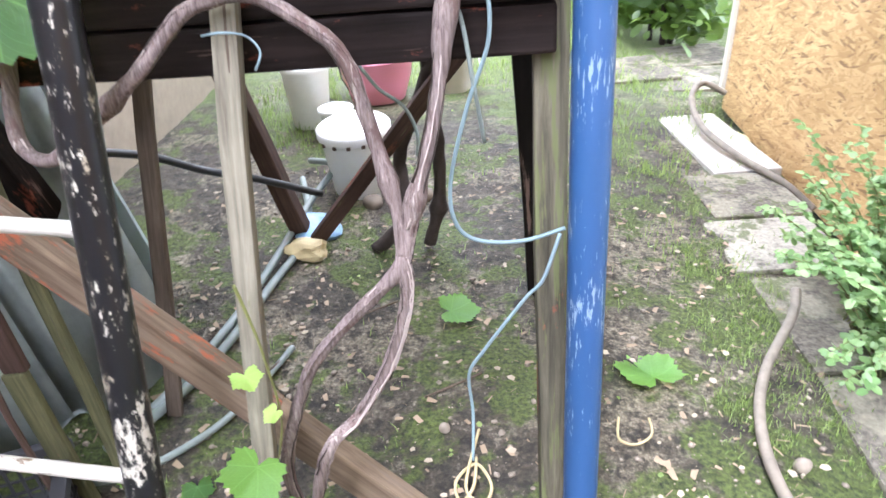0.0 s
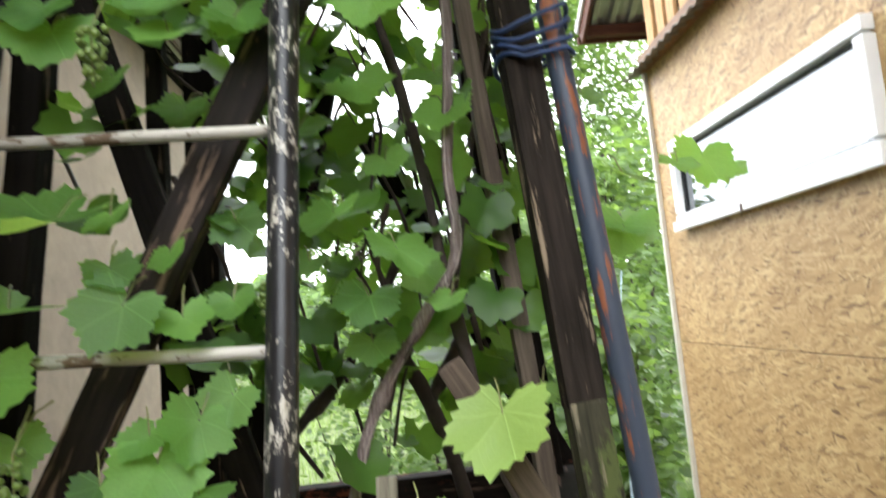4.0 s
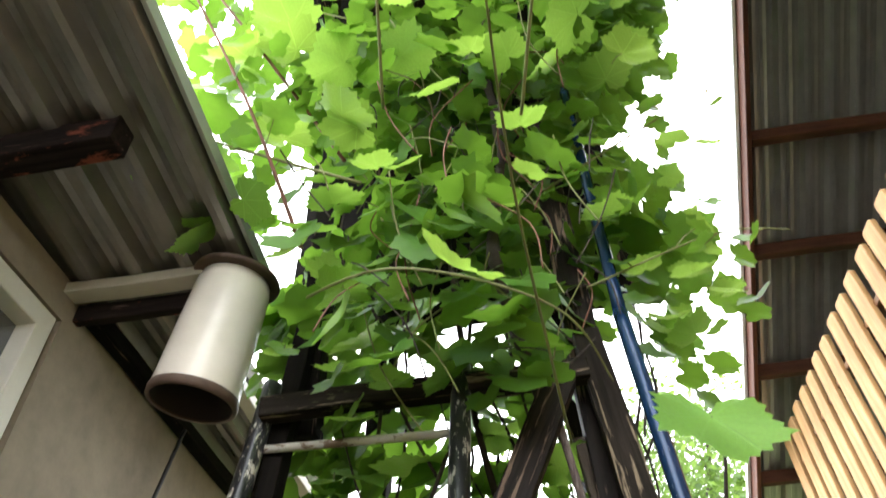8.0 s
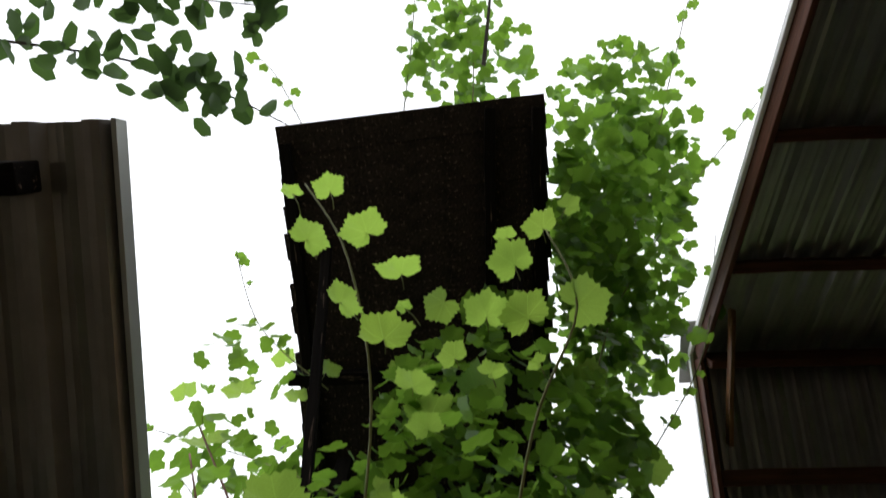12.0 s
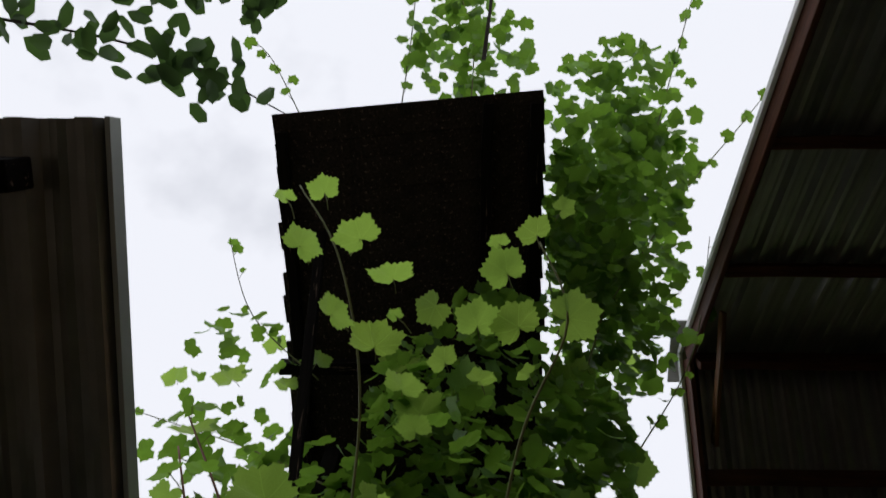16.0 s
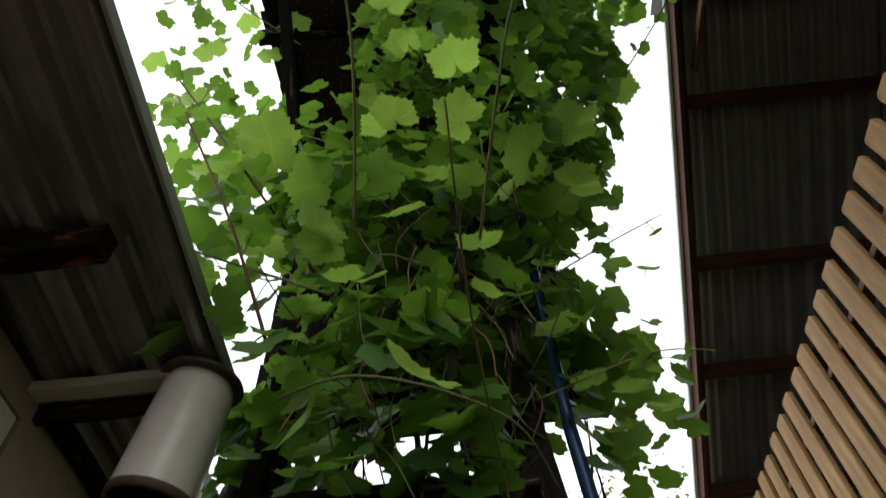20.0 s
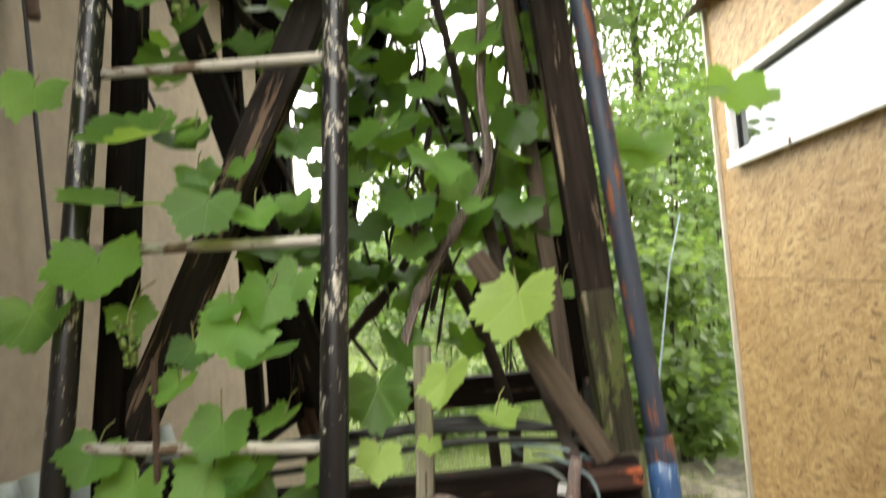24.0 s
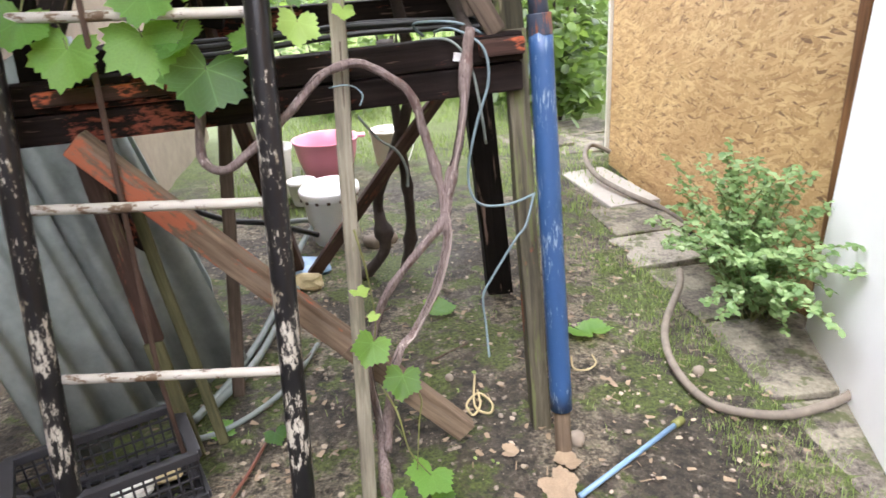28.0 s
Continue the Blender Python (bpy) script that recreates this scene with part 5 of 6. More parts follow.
shoot([(0.15, 1.25, 2.7), (0.42, 1.15, 2.72), (0.55, 1.1, 2.66)], 0.003, 0.08, 0.075)
shoot([(-0.25, 0.9, 3.0), (-0.2, 0.45, 3.2), (-0.25, 0.12, 3.3), (-0.36, -0.05, 3.4)], 0.004, 9, 0.05, leaf=False)
shoot([(0.05, 0.9, 2.9), (0.15, 0.45, 3.05), (0.25, 0.2, 3.1), (0.2, 0.05, 3.2)], 0.004, 9, 0.05, leaf=False)
shoot([(0.05, 1.2, 2.3), (0.0, 0.7, 2.4), (-0.01, 0.35, 2.47)], 0.003, 9, 0.05, leaf=False)
shoot([(-0.55, 1.2, 2.7), (-0.25, 1.0, 2.6), (0.05, 1.05, 2.5), (0.15, 1.2, 2.42)], 0.004, 9, 0.05, leaf=False)
mass.build("foliage", M_VINESHADE, vine, "dense mass of smaller vine leaves, shade mixed into their green")


def stem(points, radius, mat, name="stem", per=7, taper=0.85, label=""):
    if mat is M_BARK and radius > 0.011:
        # loose strips of bark along the cane
        radius *= 0.80
        path = smooth_path(points, per)
        for k in range(16):
            i = rng.randrange(0, max(1, len(path) - 12))
            j = min(len(path), i + rng.randrange(8, 20))
            a = rng.uniform(0, 6.28)
            off = Vector((math.cos(a), math.sin(a) * 0.6 - 0.4, 0)) * radius * 0.95
            part("bark_strip", tube([p + off + Vector((rng.gauss(0, 0.0008), -0.001, rng.gauss(0, 0.0008))) for p in path[i:j]], rng.uniform(0.0010, 0.0022), 5, 0.0005, 0.4), rng.choice((M_BARK, M_BARKDARK, M_BARKPALE)), vine, smooth=True)
    return part(name, tube(smooth_path(points, per), radius, 10, radius * 0.22, taper, knots=0.9), mat, vine, label, smooth=True)


# old wood: the arch before the crossbeam and the canes from the root
stem([(-0.394, 1.278, 0.893), (-0.404, 1.257, 0.801), (-0.363, 1.237, 0.775), (-0.302, 1.227, 0.811), (-0.212, 1.227, 0.883), (-0.136, 1.227, 0.952), (-0.067, 1.227, 0.970), (-0.012, 1.227, 0.944), (0.037, 1.227, 0.898), (0.061, 1.227, 0.806), (0.085, 1.216, 0.698), (0.086, 1.206, 0.626)], 0.0125, M_BARK, label="arched cane with peeling bark")
stem([(-0.098, 1.060, -0.040), (-0.103, 1.100, 0.060), (-0.104, 1.170, 0.145), (-0.113, 1.170, 0.290), (-0.091, 1.206, 0.379), (-0.050, 1.206, 0.472), (0.018, 1.206, 0.554), (0.082, 1.206, 0.626), (0.102, 1.216, 0.698), (0.136, 1.227, 0.818), (0.154, 1.247, 0.932), (0.171, 1.268, 1.016)], 0.013, M_BARK)
stem([(-0.090, 1.120, 0.100), (-0.070, 1.160, 0.240), (-0.040, 1.170, 0.335), (0.001, 1.206, 0.364), (0.058, 1.206, 0.472), (0.089, 1.206, 0.581), (0.086, 1.206, 0.647)], 0.0125, M_BARK)
stem([(-0.17, 1.5, 1.10), (-0.13, 1.5, 1.25), (-0.08, 1.5, 1.35), (-0.02, 1.5, 1.44), (0.03, 1.5, 1.51), (0.06, 1.5, 1.56), (0.071, 1.5, 1.63), (0.066, 1.5, 1.75), (0.09, 1.5, 2.1), (0.04, 1.48, 2.6)], 0.014, M_BARK)
stem([(0.04, 1.48, 2.5), (-0.05, 1.42, 3.0), (0.02, 1.45, 3.6), (-0.05, 1.45, 4.4)], 0.016, M_BARKDARK)
stem([(0.171, 1.285, 1.0), (0.15, 1.40, 1.08), (0.10, 1.48, 1.22), (0.05, 1.55, 1.5), (0.0, 1.62, 1.9), (-0.15, 1.6, 2.6), (-0.2, 1.5, 3.5)], 0.010, M_BARKDARK)
stem([(-0.15, 2.3, 0.0), (-0.05, 2.3, 0.12), (-0.06, 2.35, 0.3), (0.02, 2.3, 0.5), (0.1, 2.2, 0.8), (0.0, 1.95, 1.25), (-0.18, 1.9, 1.55)], 0.022, M_BARKDARK, label="gnarled dark trunk")
stem([(0.02, 2.3, 0.02), (0.06, 2.32, 0.2), (0.05, 2.3, 0.5), (0.02, 2.2, 0.9)], 0.02, M_BARKDARK)
stem([(0.0, 1.95, 1.25), (0.12, 1.9, 1.5), (0.1, 1.85, 1.9)], 0.016, M_BARKDARK)
stem([(-0.35, 1.9, 1.2), (-0.2, 1.9, 1.35), (-0.05, 1.9, 1.6)], 0.014, M_BARKDARK)
for k in range(46):
    a = Vector((rng.uniform(-0.45, 0.3), rng.uniform(1.5, 2.1), rng.uniform(1.1, 2.6)))
    b = a + Vector((rng.uniform(-0.3, 0.3), rng.uniform(-0.15, 0.1), rng.uniform(0.4, 1.0)))
    stem([a, a.lerp(b, 0.35) + Vector((rng.uniform(-0.06, 0.06), 0, 0)), a.lerp(b, 0.7) + Vector((rng.uniform(-0.06, 0.06), 0, 0)), b], rng.uniform(0.002, 0.0055), M_BARKDARK, name="cane", per=4)
for k in range(75):
    a = Vector((rng.uniform(-0.42, 0.22), rng.uniform(1.02, 1.35), rng.uniform(2.4, 3.5)))
    b = a + Vector((rng.uniform(-0.14, 0.14), rng.uniform(-0.12, 0.1), rng.uniform(0.1, 0.32)))
    part("tendril", tube(smooth_path([a, a.lerp(b, 0.4) + Vector((rng.uniform(-0.05, 0.05), 0, 0.03)), b], 5), 0.002, 5), rng.choice((M_STEM, M_STEMRED, M_BARKDARK)), vine, smooth=True)
bm = bmesh.new()
for pts in STALKS:
    t = tube(list(pts), 0.0016, 4, caps=False)
    me = bpy.data.meshes.new("tmp")
    t.to_mesh(me)
    t.free()
    bm.from_mesh(me)
    bpy.data.meshes.remove(me)
tagged(part("stalk_mass", bm, M_STEM, vine), "thin leaf stalks", kind="stuff")


# unripe grapes
def grapes(x, y, z, count, seed):
    bunch = thing("grape_bunch", "bunch of small unripe green grapes hanging in the vine", "grapes", "unripe grape bunches")
    r = random.Random(seed)
    for k in range(count):
        h = r.random()
        bm = bmesh.new()
        bmesh.ops.create_icosphere(bm, subdivisions=2, radius=0.0065 * r.uniform(0.75, 1.1))
        a, q = r.uniform(0, 6.3), 0.022 * (1 - h * 0.75)
        part("grape", bm, M_GRAPE, bunch, smooth=True, at=pose(x + q * math.cos(a), y + q * math.sin(a), z - h * 0.085))
    part("stalk", tube([(x, y, z - 0.09), (x, y, z), (x + 0.01, y + 0.03, z + 0.06)], 0.0018, 5), M_STEM, bunch)


grapes(-0.46, 1.22, 1.93, 34, 1)
grapes(-0.27, 1.42, 1.55, 26, 2)
grapes(-0.58, 1.2, 1.33, 22, 3)

# ---- cords and cables at the tower ----
cord = thing("cord", "thin pale blue cord looped over the crossbeam", "cord")
part("strand", tube(smooth_path([(0.104, 1.340, 1.006), (0.135, 1.278, 1.016), (0.192, 1.257, 0.980), (0.203, 1.257, 0.909), (0.176, 1.257, 0.827), (0.152, 1.257, 0.729), (0.155, 1.257, 0.667), (0.183, 1.268, 0.631), (0.245, 1.268, 0.628), (0.304, 1.273, 0.645)]), 0.0030, 6), M_CORD, cord, smooth=True)
part("strand", tube(smooth_path([(0.294, 1.247, 0.651), (0.273, 1.237, 0.585), (0.248, 1.237, 0.552), (0.191, 1.237, 0.462), (0.168, 1.237, 0.415), (0.172, 1.237, 0.338), (0.171, 1.200, 0.272)]), 0.0027, 6), M_CORD, cord, smooth=True)
part("strand", tube(smooth_path([(0.053, 1.360, 0.985), (0.124, 1.273, 0.996), (0.166, 1.263, 0.944), (0.184, 1.257, 0.852), (0.196, 1.278, 0.770)]), 0.003, 6), M_HOSEGREY, cord, smooth=True)
part("strand", tube(smooth_path([(0.083, 1.381, 0.996), (0.063, 1.340, 1.026), (0.145, 1.298, 1.026), (0.207, 1.309, 0.996)]), 0.003, 6), M_CORD, cord, smooth=True)
line = thing("clothes_line", "taut pale line running off behind the tower", "line")
part("strand", tube([(0.30, 1.40, 0.80), (1.0, 3.6, 1.30), (1.55, 5.2, 1.66)], 0.004, 6), M_CORD, line)
cables = thing("cables", "bundle of black cables lying along the crossbeams", "cable")
for k in range(5):
    o = Vector((0, 0.02 * k, 0.012 * (k % 2)))
    part("cable", tube(smooth_path([Vector((-0.75, 1.36, 1.0)) + o, Vector((-0.4, 1.42 + 0.05 * k, 0.985)) + o, Vector((-0.05, 1.5 + 0.1 * (k % 3), 1.0)) + o, Vector((0.26, 1.42, 1.0)) + o]), 0.007, 7), M_CABLE, cables, smooth=True)
part("cable", tube(smooth_path([(-0.78, 1.9, 0.52), (-0.70, 2.1, 0.42), (-0.60, 2.2, 0.33), (-0.45, 2.2, 0.30), (-0.30, 2.3, 0.2)]), 0.011, 8), M_CABLE, cables, smooth=True)
wallcable = thing("wall_cable", "dark cable bundle hanging down the plastered wall", "cable")
part("cable", tube(smooth_path([(WX + 0.06, 2.05, 2.96), (WX + 0.04, 2.02, 2.75), (WX + 0.04, 1.95, 2.45), (WX + 0.05, 1.95, 2.1), (WX + 0.05, 2.0, 1.2)]), 0.007, 7), M_CABLE, wallcable, smooth=True)
part("knot", tube(smooth_path([(WX + 0.05, 1.9, 2.45), (WX + 0.09, 1.95, 2.4), (WX + 0.06, 2.0, 2.45), (WX + 0.07, 1.95, 2.35), (WX + 0.06, 1.96, 2.2)]), 0.02, 8, 0.006), M_RUSTRIM, wallcable, smooth=True)
part("cable", tube(smooth_path([(WX + 0.05, 1.98, 2.45), (WX + 0.12, 2.15, 2.42), (WX + 0.1, 2.4, 2.3), (WX + 0.05, 2.8, 2.05)]), 0.008, 7), M_CABLE, wallcable, smooth=True)

# ---- sheets, planks and a crate stacked beside the tower ----
for fx, fy, tx, ty, h, w, across, label in (
        (-0.83, 1.42, -1.10, 1.55, 0.90, 0.31, (0.55, 0.84, 0.0), "grey-green corrugated fibre cement sheet leaning beside the tower"),
        (-0.90, 1.51, -1.15, 1.66, 0.94, 0.31, (0.55, 0.84, 0.0), "grey-green corrugated fibre cement sheet leaning beside the tower"),
        (-0.66, 1.62, -0.98, 1.76, 0.98, 0.36, (0.85, 0.50, 0.12), "stained corrugated fibre cement sheet behind the other sheets")):
    s = thing("roofing_sheet", label, "roofing sheet", "leaning corrugated sheets")
    foot, top = Vector((fx, fy, 0.01)), Vector((tx, ty, h))
    along = (top - foot).normalized()
    across = Vector(across)
    across = (across - along * across.dot(along)).normalized()
    part("sheet", corrugated(w, (top - foot).length, 0.10, 0.046, 0.006), M_ASBESTOS, s, at=frame_pose((foot + top) / 2, across, along), smooth=True)
flat = thing("flat_sheet", "grey-green flat board with a broken corner leaning behind the planks", "board")
bm = bmesh.new()
corners = [(-0.60, 1.80, 0.0), (-0.60, 1.82, 0.27), (-0.76, 1.86, 0.80), (-1.0, 1.86, 0.80), (-1.0, 1.80, 0.0)]
lo, hi = [bm.verts.new(c) for c in corners], [bm.verts.new((c[0], c[1] + 0.01, c[2])) for c in corners]
bm.faces.new(lo)
bm.faces.new(hi[::-1])
for k in range(5):
    bm.faces.new((lo[(k + 1) % 5], lo[k], hi[k], hi[(k + 1) % 5]))
bmesh.ops.recalc_face_normals(bm, faces=bm.faces)
part("board", bm, M_GREENEDGE, flat)
for a, b, w, mat, label in (((-0.59, 1.315, 0.0), (-0.67, 1.345, 0.82), 0.046, M_RUSTPLANK, "rust-red plank with a mossy foot leaning against the tower"), ((-0.526, 1.36, 0.0), (-0.645, 1.47, 0.70), 0.028, M_MOSSPLANK, "narrow moss-green plank leaning against the tower"), ((-0.522, 1.575, 0.0), (-0.43, 1.70, 0.86), 0.036, M_GREYDARK, "grey-brown lath standing against the tower")):
    p = thing("leaning_plank", label, "plank", "leaning planks")
    a, b = Vector(a), Vector(b)
    if mat is M_RUSTPLANK:
        beam("mossy_foot", a, a.lerp(b, 0.42), w, 0.018, M_MOSSPLANK, p, "damp foot overgrown with moss")
        a = a.lerp(b, 0.42)
    beam("plank", a, b, w, 0.018, mat, p)
rod = thing("iron_rod", "thin dark iron rod standing between the planks", "rod")
part("rod", tube([(-0.60, 1.27, 0.0), (-0.602, 1.25, 0.31), (-0.56, 1.22, 0.98), (-0.54, 1.2, 1.25)], 0.006, 7), M_RUSTRIM, rod)


def crate():
    c = thing("crate", "black plastic fruit crate with lattice sides on the ground", "crate")
    m = Matrix.Translation((-0.752, 1.18, 0.0)) @ pose(0, 0, 0.0, 0, 0, 24)
    L, W, H = 0.38, 0.23, 0.145
    for sx, sy, w, d in ((0, -1, L, 0.014), (0, 1, L, 0.014), (-1, 0, 0.014, W), (1, 0, 0.014, W)):
        cx, cy = sx * L / 2, sy * W / 2
        for z in (0.012, H - 0.012):
            part("rim", box(w + 0.014, d + 0.006 if sy else d, 0.022, 0.003), M_BLACKPLASTIC, c, at=m @ pose(cx, cy, z))
        for z in (0.28, 0.5, 0.72):
            part("rail", box(w, d * 0.4 if sy else d * 0.7, 0.005, 0.001), M_BLACKPLASTIC, c, at=m @ pose(cx, cy, H * z))
        n = 16 if sy else 11
        for k in range(n + 1):
            t = k / n - 0.5
            part("bar", box(0.005, 0.006, H - 0.02, 0.0008), M_BLACKPLASTIC, c, at=m @ pose(cx + (t * L if sy else 0), cy + (t * W if sx else 0), H / 2))
    for k in range(9):
        part("floor_bar", box(L, 0.012, 0.006, 0.001), M_BLACKPLASTIC, c, at=m @ pose(0, (k / 8 - 0.5) * (W - 0.02), 0.006))
    for k in range(12):
        part("floor_bar", box(0.010, W, 0.006, 0.001), M_BLACKPLASTIC, c, at=m @ pose((k / 11 - 0.5) * (L - 0.02), 0, 0.012))


crate()
for x, y, size, seed in ((-0.70, 1.165, 0.040, 2), (-0.81, 1.11, 0.030, 4), (-0.64, 1.22, 0.026, 6)):
    scrap = thing("crate_scrap", "crumpled pale rag lying in the crate", "rag", "rags in the crate")
    bm = bmesh.new()
    bmesh.ops.create_icosphere(bm, subdivisions=3, radius=size)
    for v in bm.verts:
        v.co = Vector((v.co.x * 1.5, v.co.y, v.co.z * 0.55)) * (1 + 0.5 * noise.noise(v.co * 36 + Vector((seed, 0, 0))))
    part("cloth", bm, M_WHITEPLASTIC if seed == 2 else M_STRAW, scrap, at=pose(x, y, 0.022 + size * 0.4, 0, 0, seed * 31))
# ---- vessels behind the tower ----
bucket = thing("white_bucket", "white plastic bucket with a chipped white lid", "bucket")
m = pose(-0.262, 2.76, 0.0, 3, -2, 0) @ Matrix.Diagonal((1.03, 1.03, 1.12, 1))
part("body", lathe([(0.098, 0.0), (0.102, 0.01), (0.118, 0.19), (0.124, 0.205), (0.118, 0.205), (0.112, 0.19), (0.097, 0.012)], 32), M_WHITEPLASTIC, bucket, smooth=True, at=m)
part("lid", lathe([(0.126, 0.195), (0.130, 0.200), (0.130, 0.222), (0.122, 0.228), (0.0, 0.226)], 32), M_WHITE, bucket, "flat white lid", smooth=True, at=m)
for k in range(16):
    a = 2 * math.pi * k / 16
    part("lid_lug", box(0.014, 0.006, 0.012, 0.002), M_RUSTRIM, bucket, at=m @ pose(0.129 * math.cos(a), 0.129 * math.sin(a), 0.196, 0, 0, math.degrees(a) + 90))
basin = thing("pink_basin", "pink plastic washing basin standing on the grass", "basin")
m = pose(-0.335, 3.80, 0.0) @ Matrix.Diagonal((0.97, 0.97, 1.15, 1))
part("bowl", lathe([(0.125, 0.0), (0.14, 0.006), (0.175, 0.10), (0.19, 0.175), (0.203, 0.185), (0.203, 0.192), (0.188, 0.19), (0.17, 0.10), (0.13, 0.014), (0.0, 0.012)], 36), M_PINK, basin, smooth=True, at=m)
part("handle", box(0.05, 0.07, 0.015, 0.005), M_PINK, basin, at=m @ pose(0.215, 0.0, 0.19))
tub = thing("paint_bucket", "off-white bucket full of rags and scraps", "bucket")
m = pose(0.04, 3.92, -0.01)
part("body", lathe([(0.085, 0.0), (0.09, 0.01), (0.112, 0.20), (0.122, 0.21), (0.122, 0.222), (0.108, 0.222), (0.085, 0.015)], 32), M_CREAM, tub, smooth=True, at=m)
bm = bmesh.new()
bmesh.ops.create_icosphere(bm, subdivisions=3, radius=0.1)
for v in bm.verts:
    v.co = Vector((v.co.x, v.co.y, v.co.z * 0.35)) * (1 + 0.35 * noise.noise(v.co * 30))
part("rags", bm, M_WHITEPLASTIC, tub, "crumpled grey scraps", at=m @ pose(0, 0, 0.2))
part("bail", tube(smooth_path([m @ Vector((0.12, 0, 0.2)), m @ Vector((0.14, -0.06, 0.13)), m @ Vector((0.1, -0.13, 0.05))]), 0.003, 6), M_WHITEPLASTIC, tub)
pot = thing("flower_pot", "small white plastic pot on the soil", "pot")
part("body", lathe([(0.05, 0.0), (0.052, 0.005), (0.07, 0.11), (0.078, 0.115), (0.078, 0.13), (0.068, 0.13), (0.05, 0.02)], 24), M_WHITEPLASTIC, pot, smooth=True, at=pose(-0.45, 3.29, 0.0))
crock = thing("white_tub", "larger whitish tub behind the tower leg", "tub")
part("body", lathe([(0.10, 0.0), (0.11, 0.01), (0.14, 0.24), (0.15, 0.25), (0.15, 0.27), (0.135, 0.27), (0.10, 0.02)], 28), M_WHITEPLASTIC, crock, smooth=True, at=pose(-0.60, 3.44, 0.0) @ Matrix.Diagonal((0.75, 0.75, 1.05, 1)))
bag = thing("paper_bag", "crumpled beige paper scrap on the soil", "paper")
bm = bmesh.new()
bmesh.ops.create_icosphere(bm, subdivisions=3, radius=0.06)
for v in bm.verts:
    v.co = Vector((v.co.x * 1.2, v.co.y * 0.8, max(-0.02, v.co.z * 0.6))) * (1 + 0.4 * noise.noise(v.co * 25))
part("scrap", bm, M_STRAW, bag, at=pose(-0.36, 2.27, 0.02))

# scraps about the yard
def crumple(name, label, category, part_name, x, y, z, r, sx, sy, sz, mat, seed):
    t = thing(name, label, category)
    bm = bmesh.new()
    bmesh.ops.create_icosphere(bm, subdivisions=3, radius=r)
    for v in bm.verts:
        v.co = Vector((v.co.x * sx, v.co.y * sy, v.co.z * sz)) * (1 + 0.45 * noise.noise(v.co * (1.4 / r) + Vector((seed, 0, 0))))
    part(part_name, bm, mat, t, at=pose(x, y, z, 0, 0, seed * 40))


crumple("plastic_sheet", "crumpled blue-grey plastic sheet lying by the bucket", "plastic sheet", "sheet", -0.37, 2.42, 0.02, 0.09, 1.1, 0.9, 0.35, M_ROD, 3)
crumple("yellow_rag", "dirty yellow rag stuck under the shed wall", "rag", "cloth", 1.355, 3.42, -0.12, 0.05, 0.6, 1.3, 0.5, M_STRAW, 5)
seedpot = thing("seedling_pot", "small black plastic pot lying beside the crate", "pot")
part("body", lathe([(0.045, 0.0), (0.048, 0.004), (0.062, 0.09), (0.068, 0.094), (0.068, 0.104), (0.058, 0.104), (0.044, 0.012)], 22), M_BLACKPLASTIC, seedpot, smooth=True, at=pose(-0.985, 1.16, 0.055, 84, 0, 35))
strap = thing("turquoise_strap", "short turquoise strap hanging from the loft ledge", "strap")
part("band", tube(smooth_path([(1.36, 2.14, 2.80), (1.335, 2.138, 2.775), (1.338, 2.13, 2.71)], 6), 0.011, 6, 0.004), M_TURQ, strap, smooth=True)

# hoses on the ground
def hose(name, label, pts, r, mat):
    h = thing(name, label, "hose")
    part("tube", tube(smooth_path(pts, 9), r, 12), mat, h, smooth=True)


hose("garden_hose", "thick grey-brown hose curving over the grass", [(1.03, 2.02, 0.02), (0.985, 1.92, 0.01), (0.86, 1.74, -0.01), (0.79, 1.58, -0.012), (0.765, 1.42, -0.012), (0.785, 1.29, -0.012), (0.86, 1.225, -0.012), (0.985, 1.205, -0.018), (1.16, 1.25, -0.02), (1.26, 1.33, -0.02)], 0.0128, M_HOSE)
hose("garden_hose", "dark hose end bending round the pale slab", [(1.39, 3.80, -0.03), (1.28, 3.82, 0.02), (1.17, 3.62, 0.02), (1.13, 3.30, 0.0), (1.19, 3.02, -0.015), (1.30, 2.80, -0.04), (1.38, 2.70, -0.10)], 0.014, M_HOSE)
hose("grey_hose", "grey-green hose lying between the tower legs", [(-0.62, 1.45, 0.02), (-0.54, 1.66, 0.02), (-0.47, 2.02, 0.02), (-0.41, 2.55, 0.05), (-0.36, 2.75, 0.09), (-0.5, 2.95, 0.03)], 0.012, M_HOSEGREY)
hose("grey_hose", "grey-green hose lying between the tower legs", [(-0.58, 1.50, 0.02), (-0.49, 1.72, 0.02), (-0.43, 2.05, 0.02), (-0.39, 2.4, 0.02), (-0.5, 2.8, 0.02)], 0.012, M_HOSEGREY)
hose("pale_pipe", "thin grey pipe lying on the soil", [(-0.62, 1.36, 0.02), (-0.52, 1.40, 0.015), (-0.39, 1.55, 0.012), (-0.30, 1.80, 0.012)], 0.008, M_HOSEGREY)
rod = thing("plastic_rod", "pale blue plastic rod lying on the soil", "rod")
part("rod", tube([(0.66, 1.21, -0.003), (0.33, 0.985, 0.016)], 0.0068, 10), M_ROD, rod, smooth=True)
part("tip", tube([(0.648, 1.203, -0.002), (0.678, 1.222, -0.004)], 0.0115, 10), M_STEM, rod, "yellow-green tip", smooth=True)
loop = thing("straw_loop", "knotted pale straw cord dropped on the soil", "cord")
